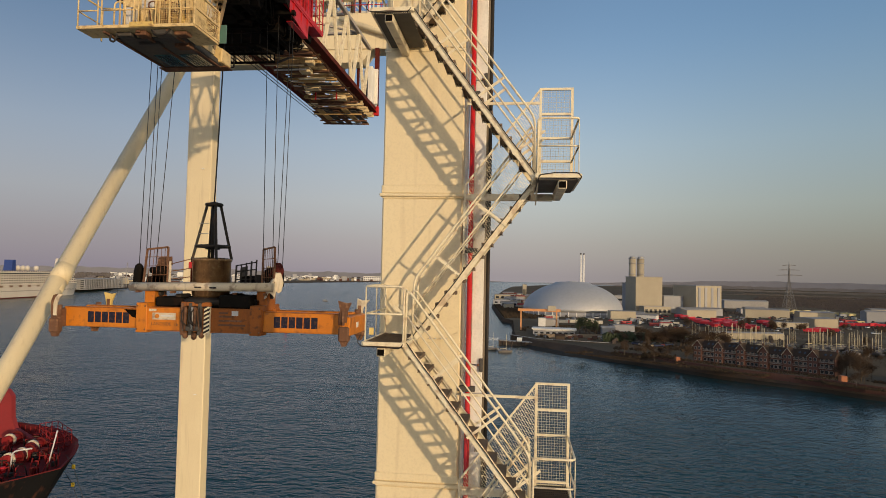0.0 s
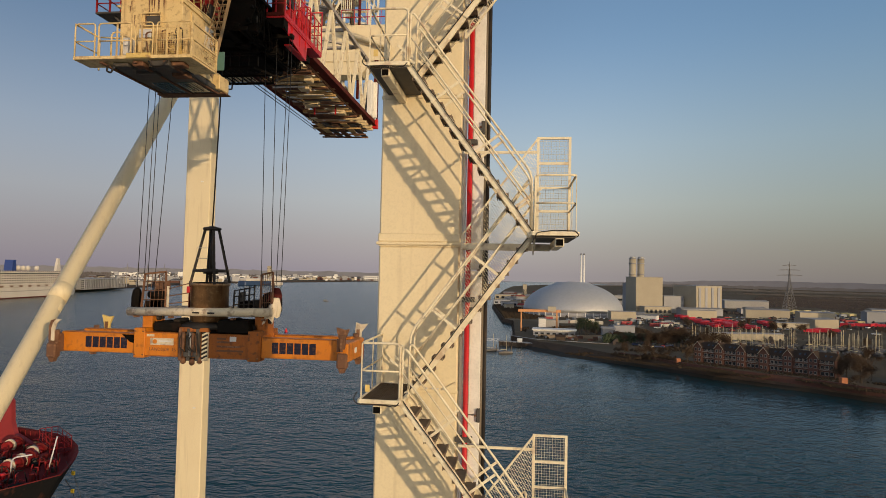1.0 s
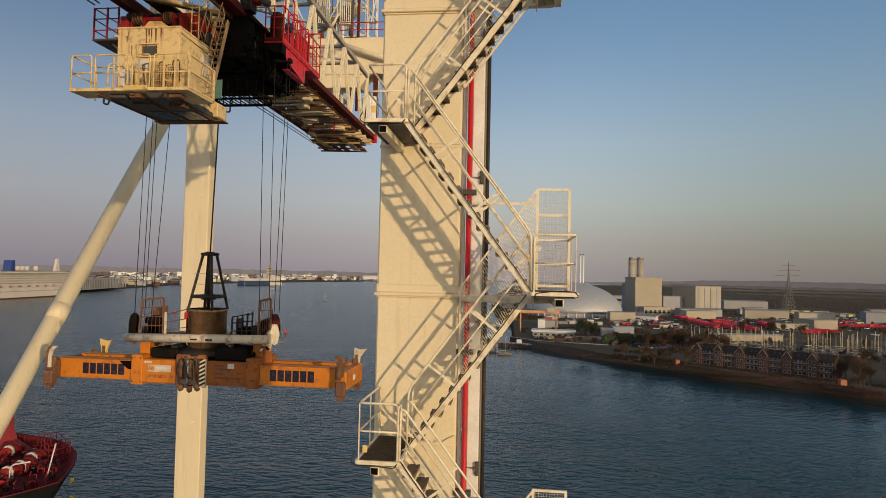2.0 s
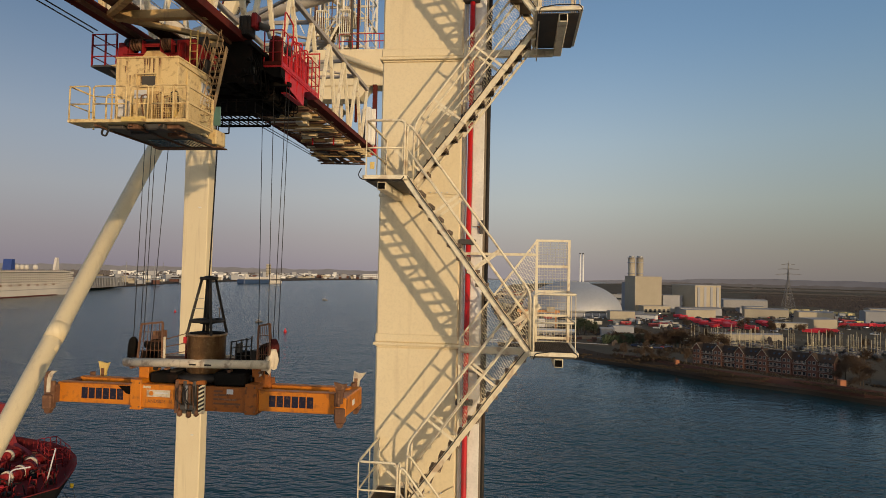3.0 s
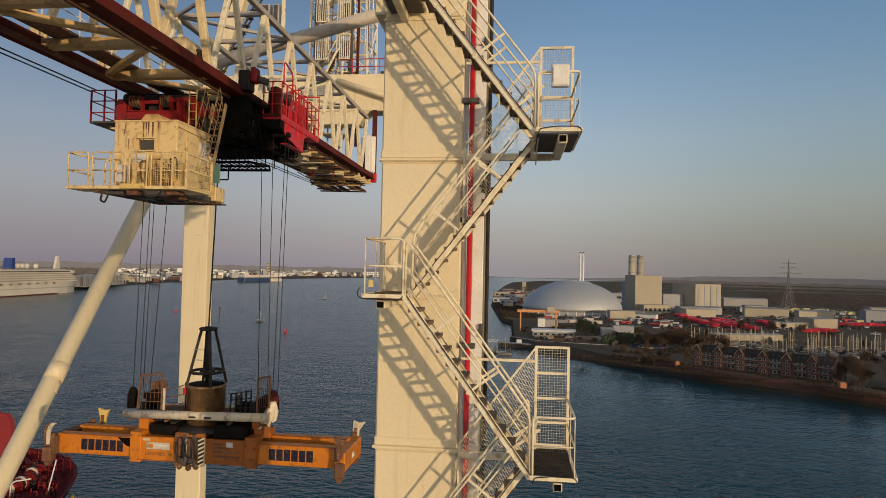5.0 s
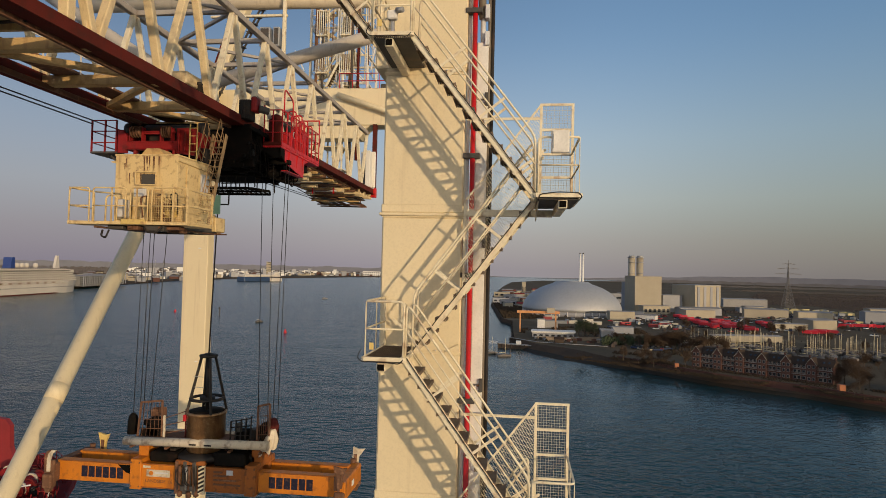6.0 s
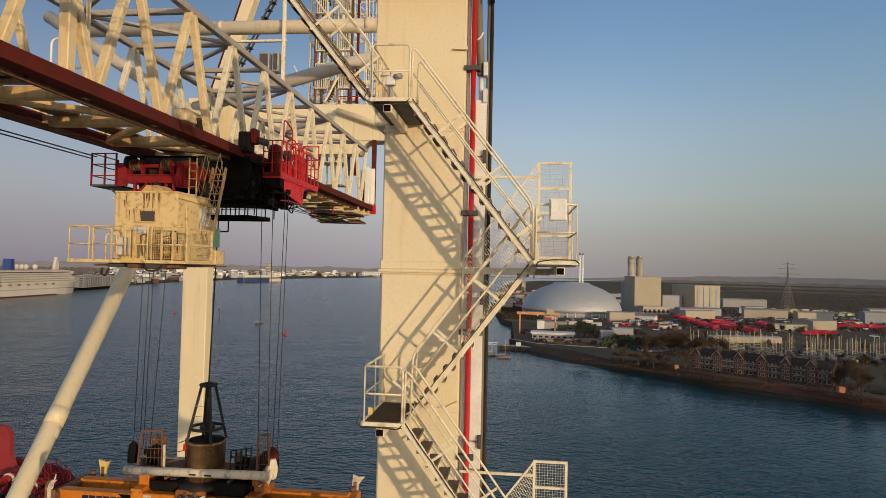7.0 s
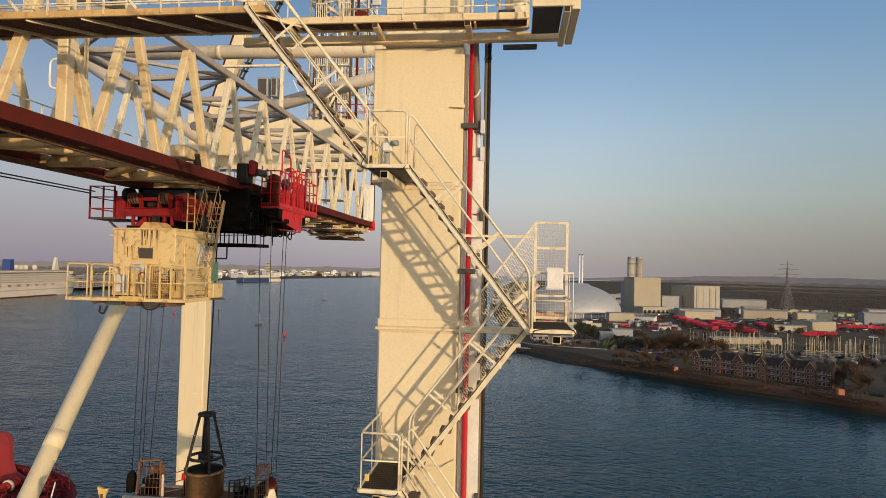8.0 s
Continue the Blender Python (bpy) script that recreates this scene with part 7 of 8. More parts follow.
FUNNELBLUE = material("funnel_blue", (0.02, 0.05, 0.22), 0.4, scale=0.2, bump=0.0)
SHIPWHITE = material("ship_white", (0.64, 0.58, 0.50), 0.5, scale=0.05, grain=1.0, bump=0.0, streak=(0.5, 0.42, 0.32), amount=0.4, stretch=(0.3, 0.3, 0.05))
GROUND = 4.5


def building(name, x, y, w, d, h, walls, roofing, label, yaw=0.0, pitch=0.0, bands=0, cols=0, group="", g=GROUND, category="building"):
    """A building about (x, y): walls, flat or pitched roof, rows of windows on the two faces toward the water."""
    t = thing(name, (x, y, g), label, category, group)
    m = Matrix.Translation((x, y, g)) @ Matrix.Rotation(radians(yaw), 4, "Z")

    def place(s):
        s.v = [tuple(m @ Vector(p)) for p in s.v]
        return s
    part("wall", place(Solid().span((-w / 2, -d / 2, -0.5), (w / 2, d / 2, h))), walls, t)
    if pitch > 0:
        part("roof", place(Solid().prism([(-d / 2 - 0.4, h), (d / 2 + 0.4, h), (d / 2 + 0.4, h + 0.15), (0, h + pitch), (-d / 2 - 0.4, h + 0.15)], "x", -w / 2 - 0.4, w / 2 + 0.4)), roofing, t)
    else:
        part("roof", place(Solid().span((-w / 2 - 0.3, -d / 2 - 0.3, h), (w / 2 + 0.3, d / 2 + 0.3, h + 0.6))), roofing, t)
    for b in range(bands):
        z = h * (b + 0.45) / bands
        for c in range(max(cols, 1)):
            ww = w / max(cols, 1)
            xx = -w / 2 + ww * (c + 0.5)
            part("window", place(Solid().box((xx, -d / 2 - 0.05, z), (ww * (0.55 if cols else 0.92), 0.2, h / bands * 0.42))), WINDOWGLASS, t)
    return t, place


# dome of the waste-to-energy plant with its twin flues
dm = thing("dome", (63.6, 737, GROUND), "silver aluminium-clad shallow dome of a power plant", "dome")
prof = [(55.8, 5.2)] + [(55.8 * math.cos(radians(a)) ** 1.02, 5.2 + 31.8 * math.sin(radians(a)) ** 1.06) for a in range(6, 69, 6)] + [(19.0, 36.2), (18.0, 36.5), (6.0, 37.0), (6.0, 37.3), (0.5, 37.4)]
part("shell", Solid().turned((63.6, 737, GROUND), prof, 72), DOMEMETAL, dm)
part("skirt", Solid().turned((63.6, 737, GROUND), [(54.8, -0.5), (54.8, 5.2), (51.0, 5.2)], 72), GREYSHED, dm, "dark glazed skirt wall")
for k in range(40):
    a = 2 * math.pi * k / 40
    part("skirt_column", Solid().box((63.6 + 55.3 * math.cos(a), 737 + 55.3 * math.sin(a), GROUND + 2.4), (0.8, 0.8, 5.2)), TRIM, dm)
for x in (75.0, 78.4):
    c = thing("flue", (x, 762, GROUND), "slim pale twin flue behind the dome", "chimney", "twin flues")
    part("stack", Solid().pipe([(x, 762, GROUND), (x, 762, 73.5)], 1.2, 16, r1=1.05), TRIM, c)
    part("tip", Solid().pipe([(x, 762, 73.5), (x, 762, 75.0)], 0.95, 16), DARK, c)

# gas power station
building("turbine_hall", 157, 812, 34, 30, 44.0, SHED, ROOFPALE, "tall pale clad power station hall", 14, bands=0)
building("turbine_hall", 150, 838, 17, 34, 36, GREYSHED, ROOFPALE, "grey clad power station side block", 14)
building("turbine_hall", 193, 836, 26, 24, 21, GREYSHED, ROOFPALE, "low grey clad power station block", 14)
building("turbine_annex", 166, 788, 34, 14, 9, SHED, ROOFPALE, "low pale clad annex of a power station", 14, bands=1, cols=6)
for x in (149.0, 159.4):
    c = thing("power_stack", (x, 846, GROUND), "thick pale steel exhaust stack with service ring", "chimney", "power stacks")
    part("stack", Solid().pipe([(x, 846, GROUND), (x, 846, 73.0)], 4.3, 24), SHED, c)
    for z in (72.0, 66.0, 52.0):
        part("ring", Solid().turned((x, 846, z), [(4.4, 0), (5.2, 0), (5.2, 0.9), (4.4, 0.9)], 24), GREYSHED, c)
    part("tip", Solid().pipe([(x, 846, 73.0), (x, 846, 75.0)], 3.6, 24), GALV, c)
wt, wplace = building("boiler_house", 227.5, 838, 38, 44, 34.5, SHED, ROOFPALE, "large cream windowless block with vertical ribs", 24)
for k in range(4):
    part("rib", wplace(Solid().box((-14 + k * 9.4, -22.3, 16.5), (3.4, 0.8, 32))), GREYSHED, wt, "recessed grey strip")
building("boiler_annex", 216, 786, 50, 16, 8.0, GREYSHED, ROOFPALE, "low grey annex beside a tall block", 10, pitch=1.5)
for x, y, w, d, h, p, mt, yw in ((345, 1015, 62, 24, 11.5, 1.5, ROOFPALE, -4), (285, 768, 46, 14, 9.5, 1.6, SHED, -8), (336, 765, 36, 16, 8.0, 1.4, SHED, -4), (277, 628, 27, 24, 8.6, 1.2, SHED, 22),
                              (243, 600, 27, 12, 6.0, 0.5, SHED, -2), (384, 726, 30, 16, 12.0, 1.5, GREYSHED, -6), (107, 665, 25, 14, 8.8, 0.4, SHED, 4), (202, 738, 34, 16, 8.5, 0.6, SHED, 12), (167, 489, 52, 10, 4.2, 0.8, SHED, 10),
                              (66, 470, 9, 9, 6.5, 1.2, GREYSHED, 0), (452, 855, 26, 16, 9.5, 1.5, SHED, 0), (22, 548, 6, 6, 7.0, 0.8, TRIM, 0), (30, 552, 12, 9, 5.8, 0.8, ROOFPALE, 0), (85, 520, 16, 10, 5.0, 0.6, GREYSHED, 0),
                              (125, 720, 30, 12, 5.0, 1.2, ROOFPALE, -20), (135, 690, 26, 8, 4.0, 1.6, TRIM, -30), (300, 860, 30, 12, 6.0, 1.0, GREYSHED, 6), (255, 905, 34, 14, 7.0, 1.2, BRICK, 0), (320, 905, 26, 12, 6.0, 1.2, SHED, 8)):
    building("storage_shed", x, y, w, d, h, mt, ROOFPALE, "long pale sheet-metal industrial shed", yw, pitch=p, group="sheds", category="shed")
for x, y, w, d, h in ((15, 1210, 7, 7, 26), (-4, 1045, 30, 14, 7.5), (-22, 945, 24, 12, 6.3), (25, 1058, 12, 10, 9), (60, 1120, 60, 18, 9), (-25, 1150, 28, 14, 8), (110, 1010, 50, 20, 12), (150, 1050, 40, 20, 14), (-10, 880, 22, 10, 7), (210, 1150, 60, 22, 12)):
    building("harbour_building", x, y, w, d, h, SHED if int(x) % 2 else GREYSHED, ROOFPALE, "plain pale harbour building among sheds", 5, bands=1, cols=3, group="harbour buildings")
REDROOF = material("faded_red_sheet", (0.30, 0.05, 0.045), 0.8, sheen=0.1, scale=0.1, grain=1.0, bump=0.0, vary=0.2)
hb = random.Random(77)
for k in range(46):
    y = hb.uniform(830, 1450)
    x = y * hb.uniform(-0.012, 0.045) - 4 if k % 3 else hb.uniform(125, 175) + (y - 900) * 0.16
    if k % 3 == 0:
        y = hb.uniform(905, 1100)
    red = hb.random() < 0.4
    building("quayside_store", x, y, hb.uniform(9, 26), hb.uniform(7, 12), hb.uniform(3.5, 7.5), (GREYSHED, SHED, BRICK)[k % 3], REDROOF if red else ROOFPALE, "small red-roofed quayside store" if red else "small grey-roofed quayside store", hb.uniform(-25, 25), pitch=hb.uniform(0.8, 2.2), group="quayside stores")
pv, pp = building("pavilion", 28, 474, 30, 12, 3.2, GREYSHED, TRIM, "low white-roofed open waterside pavilion", -4, bands=1, cols=7, category="pavilion")
part("canopy", pp(Solid().span((-16, -8, 4.0), (16, 7, 4.6))), TRIM, pv, "white overhanging canopy")

gt = thing("boat_hoist", (18, 503, GROUND), "orange steel boat hoist gantry", "gantry")
ORG = material("gantry_orange", (0.62, 0.28, 0.10), 0.5, scale=0.4, bump=0.0)
part("beam", Solid().span((1.5, 502, 19.4), (34.5, 504, 21.4)), ORG, gt)
for x in (4.0, 31.5):
    for y in (498.0, 508.0):
        part("leg", Solid().bar((x, y, GROUND), (x, 503, 19.6), 1.0, 1.0), ORG, gt)
part("trolley", Solid().span((24.5, 500, 20.2), (30.5, 506, 24.0)), SHED, gt)

# lattice pylon
py = thing("pylon", (408, 1010, GROUND), "grey steel lattice power pylon", "pylon")
PYL = material("pylon_steel", (0.20, 0.19, 0.18), 0.6, metal=0.3, scale=0.2, bump=0.0)


def pyl(z):
    return 6.5 * (1 - z / 40) + 1.2 if z < 40 else 1.2 * (1 - (z - 40) / 32) + 0.2


for sx, sy in ((-1, -1), (1, -1), (1, 1), (-1, 1)):
    part("leg", Solid().bar((408 + sx * 7.7, 1010 + sy * 7.7, GROUND), (408 + sx * 1.2, 1010 + sy * 1.2, 46), 0.5, 0.5).bar((408 + sx * 1.2, 1010 + sy * 1.2, 46), (408, 1010, 77), 0.45, 0.45), PYL, py)
s = Solid()
z = GROUND
while z < 70:
    a, b = pyl(z - GROUND), pyl(z + 5 - GROUND)
    for p, q in (((-1, -1), (1, -1)), ((1, -1), (1, 1)), ((1, 1), (-1, 1)), ((-1, 1), (-1, -1))):
        s.bar((408 + p[0] * a, 1010 + p[1] * a, z), (408 + q[0] * b, 1010 + q[1] * b, z + 5), 0.25, 0.25)
        s.bar((408 + q[0] * a, 1010 + q[1] * a, z), (408 + p[0] * b, 1010 + p[1] * b, z + 5), 0.25, 0.25)
    z += 5
part("lattice", s, PYL, py)
for z, wd in ((56, 17), (64, 14), (71, 9)):
    part("cross_arm", Solid().bar((408 - wd, 1010 + wd * 0.3, z), (408, 1010, z + 1.6), 0.5, 0.5).bar((408, 1010, z + 1.6), (408 + wd, 1010 - wd * 0.3, z), 0.5, 0.5).bar((408 - wd, 1010 + wd * 0.3, z), (408 + wd, 1010 - wd * 0.3, z), 0.4, 0.4), PYL, py)

# ---- waterside houses ----
ROW0, ROWDIR = Vector((92.5, 346.5, GROUND)), Vector((49.0, -39.5, 0)).normalized()
YAW = math.degrees(math.atan2(ROWDIR.y, ROWDIR.x))


# white trim dimmed in colour for the shade and haze on the houses
HOUSETRIM = material("shaded_house_trim", (0.36, 0.33, 0.29), 0.8, sheen=0.1, scale=1.0, bump=0.0)


def terrace_house():
    t = thing("terrace_house", (0, 0, 0), "three-storey brown brick waterside house with gable and balcony", "house", "waterside houses")
    part("wall", Solid().span((-5.3, 0, -0.5), (5.3, 11, 7.6)), BRICK, t)
    part("roof", Solid().prism([(-0.6, 7.5), (11.6, 7.5), (11.6, 7.7), (5.5, 10.6), (-0.6, 7.7)], "x", -5.35, 5.35), SLATE, t)
    for gx, gw in ((-3.3, 4.0),):
        gab = Solid().prism([(gx - gw / 2, -0.5), (gx + gw / 2, -0.5), (gx + gw / 2, 8.2), (gx, 10.9), (gx - gw / 2, 8.2)], "y", -1.3, 4.0)
        part("gable", gab, BRICK, t)
        rf = Solid()
        rf.add([(gx - gw / 2 - 0.5, -1.7, 7.9), (gx, -1.7, 11.25), (gx, 5.6, 11.25), (gx - gw / 2 - 0.5, 5.6, 7.9), (gx - gw / 2 - 0.5, -1.7, 7.65), (gx, -1.7, 11.0), (gx, 5.6, 11.0), (gx - gw / 2 - 0.5, 5.6, 7.65)],
               [(0, 1, 2, 3)[::-1], (4, 5, 6, 7), (0, 4, 5, 1)[::-1], (3, 2, 6, 7), (0, 3, 7, 4)])
        rf.add([(gx + gw / 2 + 0.5, -1.7, 7.9), (gx, -1.7, 11.25), (gx, 5.6, 11.25), (gx + gw / 2 + 0.5, 5.6, 7.9), (gx + gw / 2 + 0.5, -1.7, 7.65), (gx, -1.7, 11.0), (gx, 5.6, 11.0), (gx + gw / 2 + 0.5, 5.6, 7.65)],
               [(0, 1, 2, 3), (4, 5, 6, 7)[::-1], (0, 4, 5, 1), (3, 2, 6, 7)[::-1], (0, 3, 7, 4)[::-1]])
        part("gable_roof", rf, SLATE, t)
        v = Solid().bar((gx - gw / 2 - 0.5, -1.75, 7.75), (gx, -1.75, 11.12), 0.12, 0.34, (0, 1, 0))
        v.bar((gx, -1.75, 11.12), (gx + gw / 2 + 0.5, -1.75, 7.75), 0.12, 0.34, (0, 1, 0))
        part("bargeboard", v, HOUSETRIM, t)
        for z in (0.8, 3.6, 6.3):
            for x in (gx - 0.95, gx + 0.95):
                w = part("window", Solid().span((x - 0.6, -1.36, z), (x + 0.6, -1.3, z + 1.45)), HOUSETRIM, t)
                part("pane", Solid().span((x - 0.48, -1.39, z + 0.12), (x + 0.48, -1.365, z + 1.33)), WINDOWGLASS, w)
    for z in (0.7, 3.5, 6.1):
        for x in (0.2, 2.0, 3.9):
            w = part("window", Solid().span((x - 0.75, -0.06, z), (x + 0.75, 0.0, z + 1.6)), HOUSETRIM, t)
            part("pane", Solid().span((x - 0.6, -0.1, z + 0.12), (x + 0.6, -0.065, z + 1.48)), WINDOWGLASS, w)
    for z in (3.1, 5.9):
        b = Solid().span((-1.0, -1.3, z), (5.1, 0.0, z + 0.08))
        b.span((-1.0, -1.32, z + 1.0), (5.1, -1.25, z + 1.06))
        for k in range(13):
            b.span((-1.0 + k * 0.5, -1.31, z), (-0.97 + k * 0.5, -1.28, z + 1.0))
        part("balcony", b, HOUSETRIM, t)
    for x in (1.0, 3.2):
        part("roof_light", Solid().bar((x, 1.6, 8.9), (x, 3.0, 9.55), 0.9, 0.1), WINDOWGLASS, t)
    part("chimney", Solid().span((4.6, 5.0, 9.5), (5.2, 6.2, 11.6)), BRICK, t)
    return t


base = terrace_house()
spots = [(6.0 + 10.7 * k, 0.0, 0.0) for k in range(6)] + [(92.0, 3.0, 0.0), (103.0, 3.0, 0.0)]
base.matrix_basis = Matrix.Translation(ROW0 + ROWDIR * spots[0][0]) @ Matrix.Rotation(radians(YAW), 4, "Z")
back = Vector((-ROWDIR.y, ROWDIR.x, 0))
for a, b, c in spots[1:]:
    copy_thing(base, Matrix.Translation(ROW0 + ROWDIR * a + back * b) @ Matrix.Rotation(radians(YAW), 4, "Z"))

PIERBRICK = material("orange_brick", (0.42, 0.16, 0.07), 0.85, col2=(0.32, 0.12, 0.06), scale=0.4, grain=6.0, bump=0.1)
sw = thing("sea_wall", (110, 290, 0), "weathered brown brick sea wall below the houses", "sea wall", kind="structure")
SHW = [(58.5, 371), (70.5, 357), (83.5, 338.5), (96, 322), (110.5, 309), (128.5, 295.5), (142.5, 279.5), (149, 274), (178, 251), (243, 200)]
for p, q in zip(SHW, SHW[1:]):
    part("wall_run", Solid().bar((*p, 3.2), (*q, 3.2), 0.7, 3.8), BRICK, sw)
    part("coping", Solid().bar((*p, 5.2), (*q, 5.2), 0.95, 0.22), BRICK, sw)
part("brick_pier", Solid().span((136.4, 286.6, 2.6), (138.9, 289.1, 7.6), 0.1), PIERBRICK, sw, "orange brick pier")
part("brick_pier", Solid().span((82.0, 338.6, 2.0), (84.0, 340.6, 7.0), 0.1), PIERBRICK, sw, "orange brick pier")

# ---- trees ----
def tree_mesh(seed, h, spread, n, evergreen=False):
    """Trunk, limbs and a loose crown of many small clumps."""
    rnd = random.Random(seed)
    wood = Solid().pipe([(0, 0, -0.3), (0.1, 0, h * 0.35), (rnd.uniform(-0.3, 0.3), 0.1, h * 0.8)], h * 0.03, 7, r1=h * 0.008)
    tips = []
    for k in range(14):
        a, z = rnd.uniform(0, 6.28), h * rnd.uniform(0.25, 0.75)
        r = spread * rnd.uniform(0.45, 0.95) * (1.0 if not evergreen else (1.15 - z / h))
        e = Vector((r * math.cos(a), r * math.sin(a), z + h * rnd.uniform(0.1, 0.28)))
        wood.pipe([(0, 0, z), e * 0.5 + Vector((0, 0, z * 0.5 + 0.2)), e], h * 0.010, 4, r1=h * 0.003)
        tips.append(e)
    crown = Solid()
    for k in range(n):
        e = rnd.choice(tips)
        c = e.lerp(Vector((0, 0, e.z)), rnd.uniform(0, 0.75)) + Vector((rnd.gauss(0, spread * 0.16), rnd.gauss(0, spread * 0.16), rnd.gauss(0, h * 0.08)))
        c.z = max(c.z, h * (0.06 if evergreen else 0.2))
        r = rnd.uniform(0.18, 0.5) * h * 0.055
        u = Vector((rnd.gauss(0, 1), rnd.gauss(0, 1), rnd.gauss(0, 1))).normalized()
        w = u.orthogonal().normalized()
        x = u.cross(w)
        crown.add([c + u * r, c + w * r, c - w * r * 0.5 + x * r * 0.8, c - w * r * 0.5 - x * r * 0.8], [(0, 1, 2), (0, 2, 3), (0, 3, 1), (1, 3, 2)])
    return wood, crown


def tree_kind(seed, h, spread, n, evergreen):
    wood, crown = tree_mesh(seed, h, spread, n, evergreen)
    t = thing("tree", (0, 0, 0), "dark evergreen tree on the far shore" if evergreen else "bare brown winter tree on the far shore", "tree", "shore trees")
    part("trunk", wood, BARK, t)
    part("crown", crown, EVERGREEN if evergreen else TWIGS, t)
    return t


kinds = [tree_kind(1, 10, 4.0, 1300, False), tree_kind(2, 12, 5.0, 1500, False), tree_kind(3, 13, 3.6, 1500, True), tree_kind(4, 8, 4.4, 1200, False), tree_kind(5, 9, 4.0, 1300, True)]
rnd = random.Random(11)
sites = [(4, 47, 482, 1.2), (4, 51, 480, 1.3), (4, 55, 486, 1.25), (4, 59, 484, 1.15), (4, 49, 490, 1.3), (2, 53, 494, 0.75), (2, 60, 490, 0.7), (0, 60, 362, 0.8), (3, 66, 350, 0.8), (3, 72, 342, 0.7)]
sites += [((0, 1, 3, 4)[k % 4], 62 + k * 4.6, 436 - k * 2.2 + rnd.uniform(-3, 3), rnd.uniform(0.55, 0.8)) for k in range(11)]
sites += [((3, 1, 0)[k % 3], 86 + k * 2.2, 424 - k * 1.4 + rnd.uniform(-4, 4), rnd.uniform(0.7, 1.0)) for k in range(14)]
sites += [(rnd.choice((0, 1, 3)), rnd.uniform(84, 128), rnd.uniform(396, 420), rnd.uniform(0.7, 1.1)) for k in range(12)]
sites += [(rnd.choice((0, 1, 3)), 141 + rnd.uniform(-4, 26), 291 + rnd.uniform(-12, 22), rnd.uniform(0.6, 1.05)) for k in range(13)]
sites += [(rnd.choice((0, 1, 3, 3)), 150 + k * 8 + rnd.uniform(-3, 3), 340 + k * 2 + rnd.uniform(-12, 12), rnd.uniform(0.6, 0.95)) for k in range(12)]
sites += [(rnd.choice((0, 1, 3)), 70 + k * 4.2 + rnd.uniform(-2, 2), 352 - k * 0.4 + rnd.uniform(-8, 6), rnd.uniform(0.5, 0.9)) for k in range(6)]
sites += [(rnd.choice((0, 1, 3, 4)), 158 + k * 3.2 + rnd.uniform(-3, 3), 296 - k * 2.0 + rnd.uniform(-8, 14), rnd.uniform(0.55, 1.0)) for k in range(12)]
sites += [(rnd.choice((0, 1, 3)), rnd.uniform(100, 330), rnd.uniform(430, 600), rnd.uniform(0.6, 0.9)) for k in range(22)]
used = set()
for k, x, y, sc in sites:
    m = Matrix.LocRotScale((x, y, GROUND), Euler((0, 0, rnd.uniform(0, 6.28))), (sc, sc, sc * rnd.uniform(0.9, 1.1)))
    if k not in used:
        used.add(k)
        kinds[k].matrix_basis = m
    else:
        c = copy_thing(kinds[k], Matrix.Identity(4))
        c.matrix_basis = m

# woods and scrub over the far land
wd = Solid()
rnd = random.Random(5)


def clump(s, x, y, z, r):
    c = Vector((x, y, z + r * 0.5))
    pts = [c + Vector((math.cos(a) * r * rnd.uniform(0.7, 1.2), math.sin(a) * r * rnd.uniform(0.7, 1.2), -r * 0.7)) for a in (0.3, 1.6, 2.8, 4.1, 5.3)]
    pts += [c + Vector((math.cos(a) * r * rnd.uniform(0.4, 0.8), math.sin(a) * r * rnd.uniform(0.4, 0.8), r * rnd.uniform(0.2, 0.7))) for a in (0.3, 1.6, 2.8, 4.1, 5.3)]
    pts.append(c + Vector((rnd.uniform(-.2, .2) * r, 0, r * rnd.uniform(0.7, 1.1))))
    f = [(k, (k + 1) % 5, 5 + (k + 1) % 5, 5 + k) for k in range(5)] + [(5 + k, 5 + (k + 1) % 5, 10) for k in range(5)]
    s.add(pts, f)


for k in range(26000):
    y = 880 + 900 * rnd.random() ** 1.2
    x = rnd.uniform(0.30, 0.95) * y + rnd.uniform(-30, 60)
    if noise.noise(Vector((x * 0.004, y * 0.0022, 0.3))) > -0.12 and not (x < 480 and y < 1100) and x > 330 + (y - 1000) * 0.4:
        clump(wd, x, y, GROUND - 0.3, rnd.uniform(0.6, 1.7))
for k in range(2600):
    x, y = rnd.uniform(20, 420), rnd.uniform(385, 900)
    if noise.noise(Vector((x * 0.02, y * 0.012, 4.3))) > 0.12 and x > 62 - (y - 400) * 0.08 and not (200 < x < 262 and y > 700) and not (110 < x < 195 and y > 780):
        clump(wd, x, y, GROUND, rnd.uniform(0.8, 2.4))
SCRUB = material("brown_winter_scrub", (0.068, 0.047, 0.030), 1.0, sheen=0.02, col2=(0.042, 0.032, 0.020), scale=0.15, grain=2.0, bump=0.0)
hd = Solid()
for k in range(12000):
    u = rnd.random()
    d = 27 * rnd.random() ** 0.6
    c = ROW0 + ROWDIR * (-62 + 235 * u) - back * d
    if noise.noise(Vector((c.x * 0.07, c.y * 0.07, 1.3))) > -0.1:
        clump(hd, c.x, c.y, GROUND - 0.2, rnd.uniform(0.15, 0.5) * (1.8 if d < 6 else 1.0))
tagged(part("scrub", hd, SCRUB), "brown winter scrub and hedges along the shore", "scrub", kind="stuff")
tagged(part("woodland", wd, WOODS), "brown winter woods and scrub spread over the far flat land", "woods", kind="stuff")
hg = Solid()
